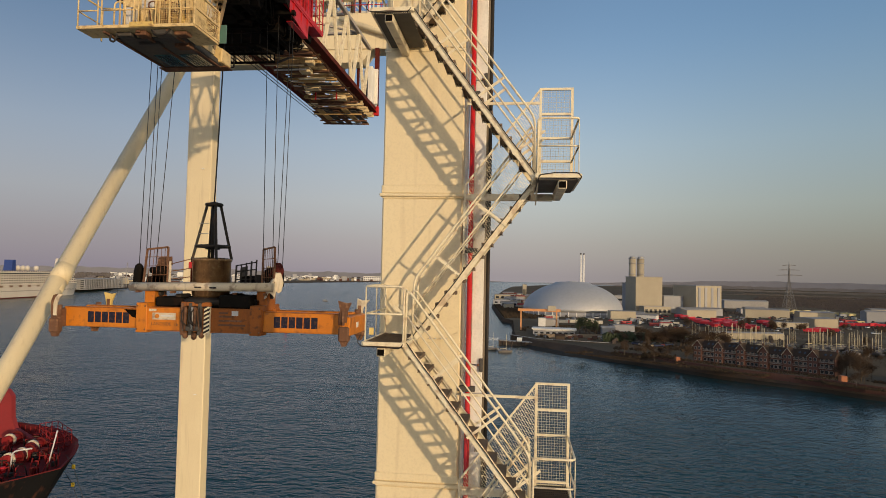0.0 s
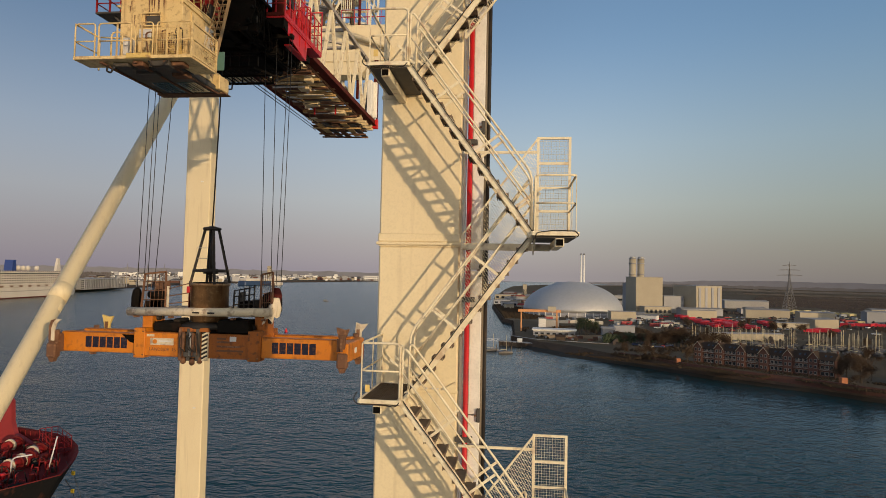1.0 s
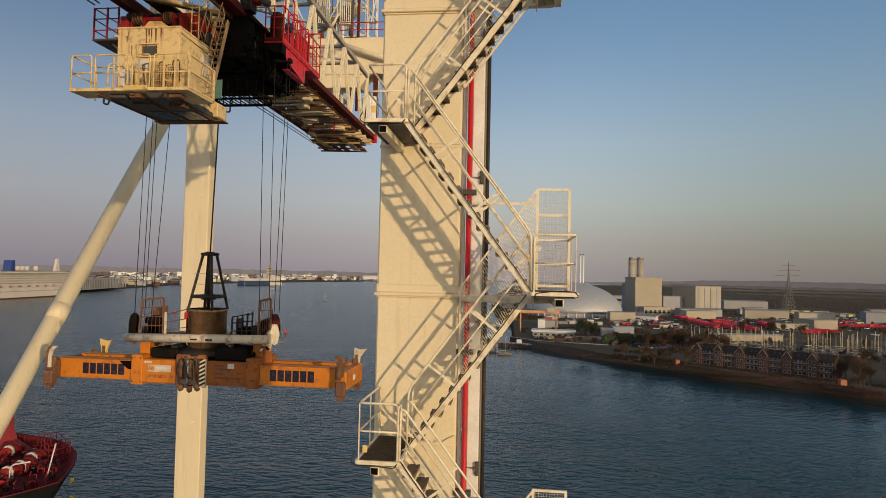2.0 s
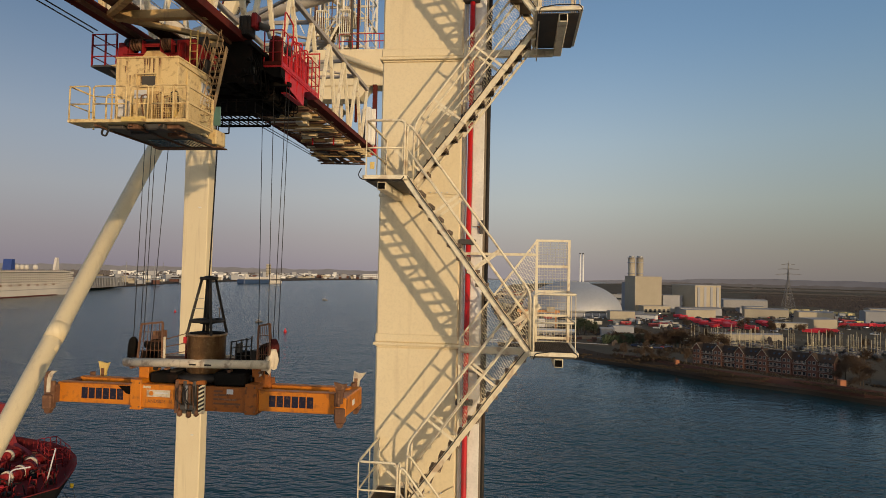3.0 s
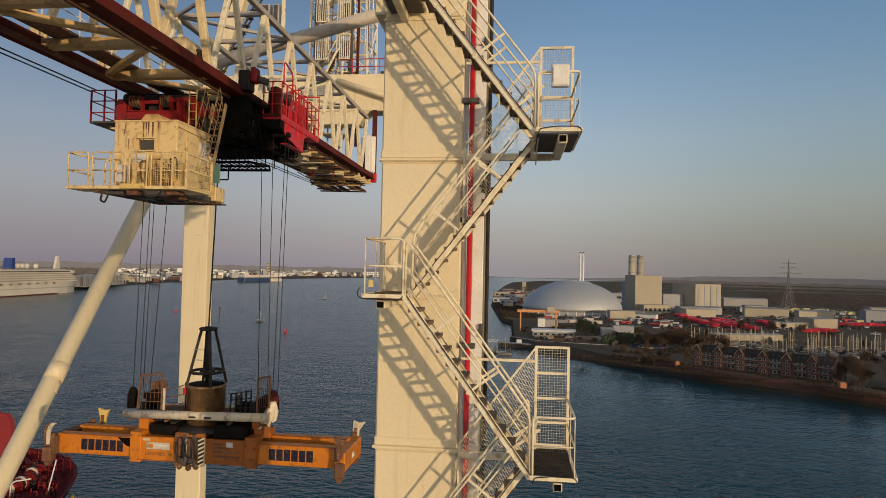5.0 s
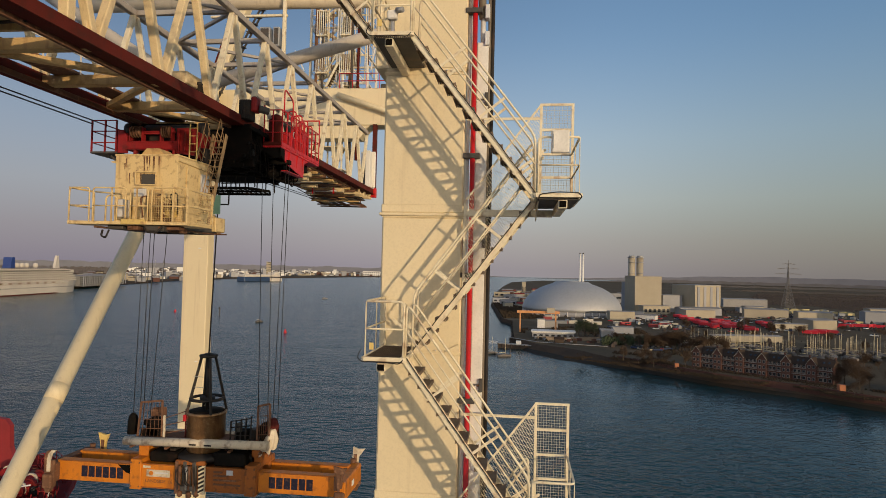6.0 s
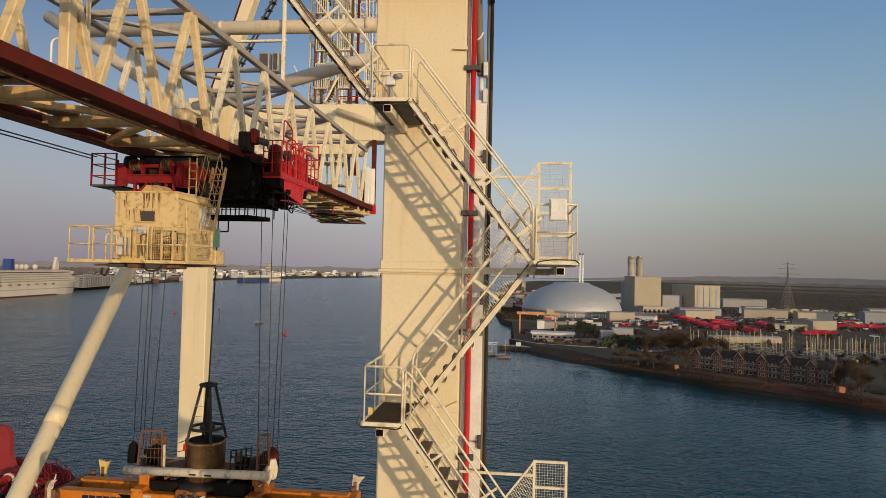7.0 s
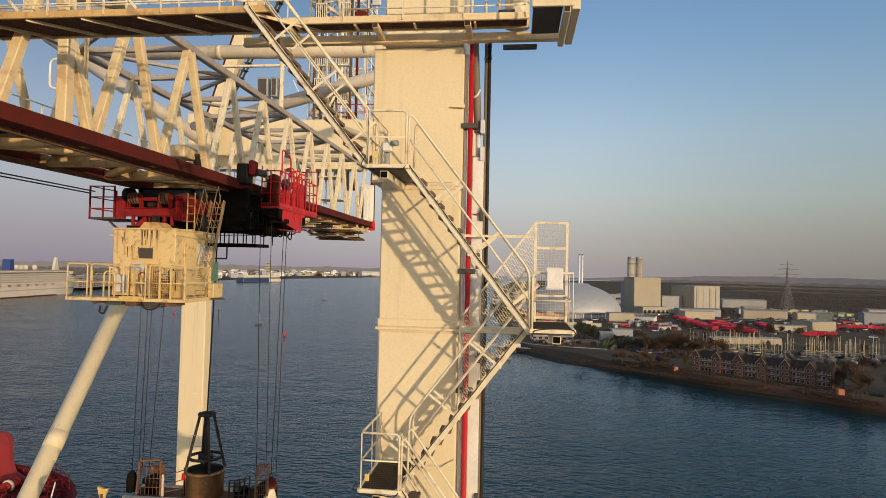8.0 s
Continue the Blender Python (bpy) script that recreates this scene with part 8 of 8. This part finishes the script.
for k in range(2600):
    u = rnd.random()
    top = 5.2 + 2.2 * noise.noise(Vector((u * 14, 3.1, 0))) + 1.2 * noise.noise(Vector((u * 45, 8.1, 0)))
    clump(hg, 58 + 56 * u + rnd.uniform(-1, 1), 433 + 16 * u + rnd.uniform(-2.5, 2.5), GROUND - 0.3 + top * rnd.random() ** 0.8, rnd.uniform(0.35, 0.9))
tagged(part("hedge", hg, EVERGREEN), "tall dark evergreen hedge between the yards", "hedge", kind="stuff")
bs = Solid()
for k in range(9000):
    x, y = rnd.uniform(4, 150), rnd.uniform(385, 560)
    if x > 52 - (y - 372) * 0.42 and noise.noise(Vector((x * 0.045, y * 0.03, 7.7))) > 0.02 and not (8 < x < 48 and 462 < y < 515):
        clump(bs, x, y, GROUND - 0.2, rnd.uniform(0.3, 1.1))
shore = [(Vector(p), Vector(q), a, d) for p, q, a, d in zip(EAST_SHORE, EAST_SHORE[1:], EAST_RUN, EAST_RUN[1:])][2:19]
for p, q, a, d in shore:
    u = (q - p).normalized()
    for k in range(min(900, int((q - p).length * 5))):
        e, f = rnd.random(), rnd.random()
        wide = a + (d - a) * e
        c = p.lerp(q, e) + Vector((u.y, -u.x)) * wide * f
        if f > 0.45 and noise.noise(Vector((c.x * 0.12, c.y * 0.12, 5.5))) > 0.05:
            clump(bs, c.x, c.y, -0.75 + 5.1 * f, rnd.uniform(0.08, 0.26))
for k in range(2600):
    e = rnd.random()
    x, y = -15 - 20 * e + 45 * rnd.random() ** 2 + 4, 640 + 275 * e
    clump(bs, x, y, GROUND - 0.3, rnd.uniform(0.4, 1.6))
for k in range(900):
    u = rnd.random()
    clump(bs, 68 + 17 * u + rnd.gauss(0, 1.6), 360 - 15 * u + rnd.gauss(0, 2.2), GROUND - 0.3 + 2.6 * rnd.random() * math.sin(3.1 * u), rnd.uniform(0.25, 0.7))
tagged(part("bank_scrub", bs, SCRUB), "low brown brambles and rough grass on the bank", "scrub", kind="stuff")
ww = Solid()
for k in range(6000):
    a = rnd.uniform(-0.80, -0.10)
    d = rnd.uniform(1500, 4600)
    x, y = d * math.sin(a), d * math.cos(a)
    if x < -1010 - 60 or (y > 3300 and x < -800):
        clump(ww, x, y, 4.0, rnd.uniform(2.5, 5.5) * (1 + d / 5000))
# tree brown lightened toward the hills' tone as painted haze
TOWNWOODS = material("hazed_town_trees", (0.15, 0.13, 0.12), 1.0, sheen=0.02, col2=(0.11, 0.098, 0.09), scale=0.01, grain=0.2, bump=0.0)
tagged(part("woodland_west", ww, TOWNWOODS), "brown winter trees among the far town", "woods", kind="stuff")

# ---- sailing boats ashore ----
SPAR = material("varnished_spar", (0.60, 0.50, 0.30), 0.4, scale=1.0, bump=0.0, vary=0.25)
bt = thing("sailing_boat", (0, 0, 0), "white sailing boat laid up ashore with bare mast", "boat", "boats ashore")
hl = Solid()
secs = []
for x, b in ((-5, 1.1), (-3, 1.5), (0, 1.7), (3, 1.1), (5, 0.05)):
    secs.append([(x, -b, 2.6), (x, -b * 0.7, 1.5), (x, 0, 0.9), (x, b * 0.7, 1.5), (x, b, 2.6)])
hl.add([p for r in secs for p in r], [(i * 5 + k, i * 5 + k + 1, i * 5 + 6 + k, i * 5 + 5 + k) for i in range(4) for k in range(4)] + [(i * 5, i * 5 + 5, i * 5 + 9, i * 5 + 4) for i in range(4)] + [(0, 4, 3, 2, 1)])
HULLPALE = material("weathered_gelcoat", (0.22, 0.20, 0.18), 0.7, sheen=0.1, scale=0.5, bump=0.0, vary=0.3)
part("hull", hl, HULLPALE, bt)
part("coachroof", Solid().span((-2.6, -0.9, 2.6), (1.8, 0.9, 3.1), 0.15), HULLPALE, bt)
part("keel", Solid().span((-0.8, -0.15, 0), (0.8, 0.15, 1.1)), DARK, bt)
part("mast", Solid().pipe([(0.6, 0, 2.8), (0.6, 0, 13.2)], 0.11, 6), SPAR, bt)
part("boom", Solid().pipe([(0.6, 0, 4.0), (-3.8, 0, 4.0)], 0.12, 6), SPAR, bt)
rnd = random.Random(21)
first = True
for k in range(150):
    u = rnd.random()
    x = 116 + u * 140 + rnd.uniform(-6, 6)
    y = 424 - u * 34 + rnd.uniform(-20, 26)
    sc = rnd.uniform(0.75, 1.1)
    m = Matrix.LocRotScale((x, y, GROUND), Euler((0, 0, rnd.uniform(-0.5, 0.5) + (1.57 if k % 3 else 0))), (sc, sc, sc))
    o = bt if first else copy_thing(bt, Matrix.Identity(4))
    first = False
    o.matrix_basis = m

# ---- red trailers, cars, harbour clutter ----
lo = thing("lorry_trailer", (0, 0, 0), "bright red lorry trailer parked in rows", "trailer", "red trailers")
part("box", Solid().span((-6.4, -1.25, 1.2), (6.4, 1.25, 4.2), 0.1), LORRYRED, lo)
part("chassis", Solid().span((-6.2, -1.0, 0.5), (6.2, 1.0, 1.2)), DARK, lo)
for x in (-5.2, -4.0, 4.6):
    for y in (-1.15, 0.75):
        part("wheel", Solid().pipe([(x, y, 0.45), (x, y + 0.4, 0.45)], 0.47, 10), BLACK, lo)
spots = []
for (x0, y0, x1, y1, n) in ((180, 730, 175, 592, 16), (203, 680, 201, 574, 14), (194, 640, 190, 590, 6), (244, 668, 232, 603, 8), (243, 560, 264, 574, 6), (318, 655, 345, 650, 6)):
    for k in range(n):
        u = k / max(n - 1, 1)
        spots.append((x0 + (x1 - x0) * u + rnd.uniform(-2, 2), y0 + (y1 - y0) * u + rnd.uniform(-3, 3)))
for k, (x, y) in enumerate(spots):
    m = Matrix.LocRotScale((x, y, GROUND), Euler((0, 0, -0.5 + rnd.uniform(-0.15, 0.15) + (0 if k % 3 else 1.2))), (0.9, 1, rnd.uniform(0.8, 1.05)))
    o = lo if k == 0 else copy_thing(lo, Matrix.Identity(4))
    o.matrix_basis = m

cars = []
for cm in CARMIX:
    c = thing("parked_car", (0, 0, 0), "small parked car or van on the far shore", "car", "parked cars")
    part("body", Solid().span((-2.2, -0.9, 0.3), (2.2, 0.9, 1.0), 0.15), cm, c)
    part("cabin", Solid().prism([(-1.6, 1.0), (1.2, 1.0), (0.7, 1.6), (-1.3, 1.6)], "y", -0.8, 0.8), WINDOWGLASS, c)
    for x in (-1.4, 1.4):
        for y in (-0.85, 0.65):
            part("wheel", Solid().pipe([(x, y, 0.3), (x, y + 0.2, 0.3)], 0.31, 8), BLACK, c)
    cars.append(c)
taken = set()
for k in range(280):
    r = rnd.random()
    if r < 0.35:
        x, y = rnd.uniform(80, 300), rnd.uniform(560, 720)
    elif r < 0.72:
        x, y = rnd.uniform(280, 480), rnd.uniform(640, 830)
    elif r < 0.8:
        x, y = rnd.uniform(74, 98), rnd.uniform(409, 419)
    else:
        x, y = rnd.uniform(150, 330), rnd.uniform(600, 760)
    i = k % 6
    sc = rnd.uniform(1.0, 1.6)
    m = Matrix.LocRotScale((x, y, GROUND), Euler((0, 0, rnd.uniform(0, 6.28))), (sc, sc, sc))
    o = cars[i] if i not in taken else copy_thing(cars[i], Matrix.Identity(4))
    taken.add(i)
    o.matrix_basis = m

# freight containers stacked in the far yards
fcs = []
for n, c in (("straw", (0.52, 0.43, 0.20)), ("cream", (0.50, 0.46, 0.38)), ("red", (0.34, 0.05, 0.05)), ("grey", (0.26, 0.27, 0.28))):
    fm = material("container_" + n, c, 0.7, scale=0.3, bump=0.0, vary=0.25)
    f = thing("freight_container", (0, 0, 0), n + " steel freight container in a far yard", "container", "freight containers")
    part("box", Solid().span((-6, -1.22, 0.0), (6, 1.22, 2.6)), fm, f)
    for k in range(6):
        part("rib", Solid().span((-5.2 + k * 2.05, -1.27, 0.15), (-5.0 + k * 2.05, -1.225, 2.45)), fm, f)
    fcs.append(f)
fr = random.Random(91)
seen = set()
for k in range(130):
    if k < 56:
        x, y, i = fr.uniform(305, 440), fr.uniform(860, 950), (0, 0, 1, 0)[k % 4]
    elif k < 100:
        x, y, i = fr.uniform(345, 500), fr.uniform(660, 850), k % 4
    else:
        x, y, i = fr.uniform(30, 150), fr.uniform(580, 665), (1, 3, 1, 2)[k % 4]
    o = fcs[i] if i not in seen else copy_thing(fcs[i], Matrix.Identity(4))
    seen.add(i)
    sc = fr.uniform(0.6, 1.0)
    o.matrix_basis = Matrix.LocRotScale((x, y, GROUND), Euler((0, 0, fr.choice((0.1, 0.3, 1.6)) + fr.uniform(-0.1, 0.1))), (sc, 1.0, fr.uniform(0.9, 1.3)))

# old wharf walls, huts and a pier with a gangway
WHARF = material("dark_wharf_timber", (0.085, 0.062, 0.045), 0.95, sheen=0.1, col2=(0.045, 0.036, 0.028), scale=0.3, grain=2.0, bump=0.1)
TANWALL = material("tan_render", (0.26, 0.20, 0.14), 0.9, sheen=0.1, col2=(0.18, 0.14, 0.10), scale=0.2, grain=2.0, bump=0.05)
wf = thing("wharf_wall", (14, 440, 0), "dark timber-faced wharf wall above the foreshore", "wharf wall")
for p, q in zip(((-3.2, 494), (-3.2, 456), (15, 434), (36, 428)), ((-3.2, 456), (15, 434), (36, 428), (60, 422))):
    n = max(3, int((Vector(q) - Vector(p)).length / 4))
    part("wall_run", Solid().bar((*p, 2.0), (*q, 2.0), 0.8, 5.4), WHARF, wf)
    part("cap_beam", Solid().bar((*p, 4.85), (*q, 4.85), 1.2, 0.3), CONCRETE, wf)
    for k in range(n):
        c = Vector(p).lerp(Vector(q), (k + 0.5) / n)
        part("fender_post", Solid().box((c.x - 0.3, c.y - 0.6, 2.0), (0.4, 0.4, 5.6), None, 0.05), WHARF, wf)
rw = thing("retaining_wall", (38, 464, GROUND), "long low tan rendered wall beside the sheds", "wall")
for y, x0, x1 in ((456, 16, 64), (447, 22, 62)):
    part("wall_run", Solid().bar((x0, y, GROUND + 0.8), (x1, y + 12, GROUND + 0.8), 0.5, 1.8), TANWALL, rw)
ht = thing("dark_hut", (30, 424, GROUND), "small dark timber hut at the wharf", "hut")
part("wall", Solid().span((26.5, 430, GROUND - 0.2), (32.5, 435, GROUND + 3.0)), WHARF, ht)
part("roof", Solid().prism([(429.6, GROUND + 3.0), (435.4, GROUND + 3.0), (432.5, GROUND + 4.3)], "x", 26.1, 32.9), SLATE, ht)
rf = random.Random(77)
for k in range(26):
    x, y = rf.uniform(14, 60), rf.uniform(437, 458)
    w, d, h = rf.uniform(1.2, 3.5), rf.uniform(1.0, 2.2), rf.uniform(0.8, 2.2)
    st = part("yard_crate", Solid().box((x, y, GROUND + h / 2), (w, d, h), Matrix.Rotation(rf.uniform(-0.5, 0.5), 3, "Z"), 0.06), rf.choice((WHARF, TANWALL, BRICK, CONCRETE)))
    tagged(st, "weathered crate standing in the boat yard", "crate", "yard clutter")
pr = thing("pier", (-5, 432, 0), "dark timber pier with a small white cabin", "pier")
part("pier_deck", Solid().bar((-11.5, 436.5, 2.8), (14, 428.5, 2.8), 5.0, 0.5), CONCRETE, pr)
for k in range(9):
    c = Vector((-11.0, 433.6)).lerp(Vector((12.5, 426.2)), k / 8)
    part("pier_post", Solid().pipe([(c.x, c.y, -2), (c.x, c.y, 2.9)], 0.35, 8), WHARF, pr)
    if k < 8:
        d = Vector((-11.0, 433.6)).lerp(Vector((12.5, 426.2)), (k + 1) / 8)
        part("facing", Solid().bar((c.x, c.y + 0.4, 1.3), (d.x, d.y + 0.4, 1.3), 0.25, 2.5), WHARF, pr)
part("pier_cabin", Solid().span((1.0, 430.0, 3.05), (4.4, 433.0, 5.4), 0.1), TRIM, pr)
gw = thing("gangway", (-20, 433, 0), "white lattice gangway from the pier to a pontoon", "gangway")
GA, GB = Vector((-34, 441, 2.0)), Vector((-11.5, 434.5, 3.0))
part("deck", Solid().bar(GA, GB, 1.6, 0.15), TRIM, gw)
for side in (-0.8, 0.8):
    o = Vector((0.28 * side, side, 0))
    part("top_rail", Solid().bar(GA + o + Vector((0, 0, 1.3)), GB + o + Vector((0, 0, 1.3)), 0.14, 0.14), TRIM, gw)
    for k in range(12):
        p, q = GA.lerp(GB, k / 12) + o, GA.lerp(GB, (k + 1) / 12) + o
        lift = Vector((0, 0, 1.3))
        part("brace", Solid().bar(p if k % 2 else p + lift, q + lift if k % 2 else q, 0.10, 0.10), TRIM, gw)
pn = thing("pontoon", (-14, 410, 0), "low grey floating pontoon with mooring piles", "pontoon")
part("float", Solid().bar((-34, 441, 0.2), (-20, 404, 0.2), 2.4, 0.9), CONCRETE, pn)
part("finger", Solid().bar((-21, 406, 0.2), (-3, 396, 0.2), 1.4, 0.8), CONCRETE, pn)
for x, y in ((-20, 404), (-12, 399.6), (-2.6, 395)):
    part("mooring_post", Solid().pipe([(x, y, -2), (x, y, 4.4)], 0.22, 8), BARK, pn)
for x, y in ((-14.4, 400), (-6.0, 391)):
    m = copy_thing(bt, Matrix.Translation((x, y, -1.2)) @ Matrix.Rotation(0.4, 4, "Z"))
    m["label"] = "white sailing boat moored by the pontoon"
bb = copy_thing(bt, Matrix.Translation((-302, 983, -1.2)))
bb["label"] = "small white sailing boat out on the water"
bb2 = copy_thing(bt, Matrix.Translation((-232, 558, -1.2)) @ Matrix.Rotation(1.2, 4, "Z"))
bb2["label"] = "white sailing boat with bare mast on the water"
for x, y in ((-178, 479), (-363, 645)):
    b = thing("buoy", (x, y, 0), "small red channel buoy on the water", "buoy", "channel buoys")
    part("float", Solid().turned((x, y, -0.5), [(0.9, 0), (1.3, 0.6), (1.2, 1.2), (0.35, 2.6), (0.3, 3.4)], 12), RED, b)
mk = thing("channel_post", (-295, 608, 0), "dark timber channel post in the water", "post")
part("post", Solid().pipe([(-295, 608, -2), (-295, 608, 9)], 0.5, 8), DARK, mk)
part("board", Solid().span((-295.8, 607.4, 7.0), (-294.2, 607.6, 9.0)), DARK, mk)

# ---- cruise ship ----
CF = Vector((-0.12, 0.993, 0)).normalized()
CL = Vector((CF.y, -CF.x, 0))
C0 = Vector((-703, 794, 0)) - CL * 18
SHIFT = 9.0


def on_cruise(s):
    s.v = [tuple(C0 + CF * (p[0] * 1.05 + SHIFT) + CL * p[1] + Vector((0, 0, p[2] * 1.12))) for p in s.v]
    return s


cs = thing("cruise_ship", C0, "large white cruise ship with blue funnel and balcony decks", "cruise ship")
hullo = []
st = [(-90, 17.5), (120, 17.5), (150, 15.5), (172, 10.0), (186, 4.5), (196, 0.4)]
for z, kx in ((-1, 0.955), (6, 0.965), (17, 1.0)):
    hullo.append([(x * (kx if x > 100 else 1), -b, z) for x, b in st] + [(x * (kx if x > 100 else 1), b, z) for x, b in st[::-1]])
n = len(hullo[0])
h = Solid()
h.add([p for r in hullo for p in r], [(i * n + k, i * n + (k + 1) % n, (i + 1) * n + (k + 1) % n, (i + 1) * n + k)[::1] for i in range(2) for k in range(n)] + [tuple(range(2 * n, 3 * n))])
part("hull", on_cruise(h), SHIPWHITE, cs)
for k, (x1, w) in enumerate(((168, 17), (166, 16.6), (163, 16.6), (158, 16.6), (155, 16.6), (150, 16.4))):
    z = 17.2 + k * 3.0
    part("deck", on_cruise(Solid().span((-90, -w, z), (x1, w, z + 1.7), 0.3)), SHIPWHITE, cs)
    for j in range(int((x1 + 84) / 5)):
        part("balcony_divider", on_cruise(Solid().span((-86 + j * 5.0, w - 1.5, z + 1.7), (-85.6 + j * 5.0, w - 0.1, z + 3.0))), SHIPWHITE, cs)
    # dark glass bar set back between decks imitates the shade in the balconies
    part("balcony_shade", on_cruise(Solid().span((-88, -w + 1.6, z + 1.7), (x1 - 3, w - 1.2, z + 3.0))), WINDOWGLASS, cs, "dark bar standing in for the balconies' shade")
for k in range(60):
    part("porthole_strip", on_cruise(Solid().span((-86 + k * 4.2, 17.4, 8.6), (-84.6 + k * 4.2, 17.7, 9.6))), WINDOWGLASS, cs)
part("dark_band", on_cruise(Solid().span((-90, 16.3, 30.8), (146, 16.95, 31.9))), WINDOWGLASS, cs, "long dark window band")
part("waterline", on_cruise(Solid().span((-90, 17.3, -1.0), (118, 17.75, 1.4))), CHORDRED, cs, "dark red waterline")
for k in range(11):
    part("lifeboat", on_cruise(Solid().span((-60 + k * 19, 16.4, 13.6), (-48 + k * 19, 18.6, 16.6), 0.9)), SHIPWHITE, cs)
part("boat_deck_recess", on_cruise(Solid().span((-88, 17.3, 14.2), (119, 17.6, 16.6))), RUST, cs, "reddish-brown boat deck recess")
part("funnel", on_cruise(Solid().prism([(28, 35), (37, 35), (36, 49), (30, 49)], "y", -6, 6)), FUNNELBLUE, cs, "dark blue funnel")
for x in (44, 54, 64, 84):
    part("radome", on_cruise(Solid().turned((x, 4, 35), [(1.0, 0), (3.2, 2.0), (3.6, 4.0), (2.6, 6.2), (0.3, 7.2)], 16)), SHIPWHITE, cs)
part("mast", on_cruise(Solid().prism([(134, 34), (146, 34), (142, 53), (139, 53)], "y", -2, 2)), SHIPWHITE, cs)
part("bridge", on_cruise(Solid().span((152, -17.5, 29), (160, 17.5, 33), 0.5)), SHIPWHITE, cs)

# car carrier at the far berth
CARRIERBLUE = material("carrier_blue", (0.03, 0.06, 0.13), 0.5, scale=0.05, grain=1.0, bump=0.0)
SHIFT = 0.0
cc = thing("car_carrier", (-790, 1900, 0), "box-shaped car carrier ship with blue hull", "ship")
CF, CL, C0 = Vector((0.32, 0.947, 0)).normalized(), Vector((0.947, -0.32, 0)).normalized(), Vector((-825, 1810, 0))
part("hull", on_cruise(Solid().span((10, -15, -1), (120, 15, 12), 2.0)), CARRIERBLUE, cc)
part("superstructure", on_cruise(Solid().span((14, -15, 12), (170, 15, 19), 1.5)), SHIPWHITE, cc)
part("forepeak", on_cruise(Solid().span((121, -14, -1), (176, 14, 9), 2.0)), SHIPWHITE, cc)
part("bridge", on_cruise(Solid().span((140, -14, 19), (160, 14, 25), 0.8)), SHIPWHITE, cc)
part("funnel", on_cruise(Solid().span((28, -4, 19), (36, 4, 27), 0.8)), SHIPWHITE, cc)

# ---- town on the west shore ----
rnd = random.Random(31)
park = thing("multistorey_park", (-860, 1180, 4), "grey multi-storey vehicle park with open decks", "car park")
for k in range(6):
    part("deck", Solid().bar((-822, 1080, 5 + k * 3.6), (-872, 1275, 5 + k * 3.6), 60, 0.8), CONCRETE, park)
for k in range(26):
    c = Vector((-822, 1080, 0)).lerp(Vector((-872, 1275, 0)), k / 25) + Vector((29, 7, 0))
    part("column", Solid().span((c.x - 0.6, c.y - 0.6, 4), (c.x + 0.6, c.y + 0.6, 24)), GREYSHED, park)
part("core", Solid().bar((-826, 1090, 13.5), (-868, 1265, 13.5), 40, 18), GREYSHED, park)
building("tower_block", -888, 2200, 16, 16, 58, SHED, ROOFPALE, "tall pale tower block on the far shore", 20, bands=10, cols=4, g=4)
building("terminal_hall", -760, 3290, 90, 30, 24, TRIM, ROOFPALE, "long pale terminal hall on the far shore", 5, bands=2, cols=8, g=4)
for k in range(290):
    if k < 90:
        x, y = -860 - rnd.uniform(30, 420), rnd.uniform(1000, 1800)
    elif k < 190:
        x, y = -1000 - rnd.uniform(10, 500), rnd.uniform(1750, 2700)
    else:
        u = rnd.random()
        x, y = -900 + 480 * u - rnd.uniform(0, 260), 2750 + 1000 * u + rnd.uniform(0, 300)
    d = math.hypot(x, y)
    w, h = rnd.uniform(7, 26), rnd.uniform(3.5, 7.5) * (1.9 if rnd.random() < 0.12 else 1.0) * (1 + d / 6000)
    building("town_building", x, y, w, rnd.uniform(12, 24), h, rnd.choice((TRIM, SHED, GREYSHED, BRICK, SHED)), rnd.choice((ROOFPALE, SLATE)), "small pale building of the far harbour town", math.degrees(-math.atan2(x, y)) + rnd.uniform(-30, 30), pitch=rnd.choice((0, 0, 3)), bands=2 if d < 1700 else 0, cols=4, group="town buildings", g=4)
# the rest of the town, far too small and many to tell apart
for name, coat, count, seed in (("town_houses_pale", TRIM, 420, 91), ("town_houses_grey", GREYSHED, 300, 92)):
    rt = random.Random(seed)
    far = Solid()
    for k in range(count):
        a = rt.uniform(-0.60, -0.10)
        d = rt.uniform(1900, 4300)
        x, y = d * math.sin(a), d * math.cos(a)
        if x < -1010 or (y > 3350 and x < -640):
            hgt = rt.uniform(3, 8) * (1 + d / 3500) * (2.0 if rt.random() < 0.06 else 1.0)
            far.box((x, y, 3.5 + hgt / 2), (rt.uniform(8, 34), rt.uniform(10, 20), hgt), Matrix.Rotation(-a + rt.uniform(-0.3, 0.3), 3, "Z"))
    tagged(part(name, far, coat), "many small houses of the far harbour town", "houses", kind="stuff")
for k in range(5):
    c = thing("dock_crane", (-850 - 14 * k, 1300 + 60 * k, 4), "thin grey dock crane on the far quay", "crane", "dock cranes")
    x, y = -850 - 14 * k, 1300 + 60 * k
    part("mast", Solid().bar((x, y, 4), (x, y, 38), 1.2, 1.2), GREYSHED, c)
    part("jib", Solid().bar((x, y, 34), (x + 12, y - 16, 58), 0.9, 0.9), GREYSHED, c)
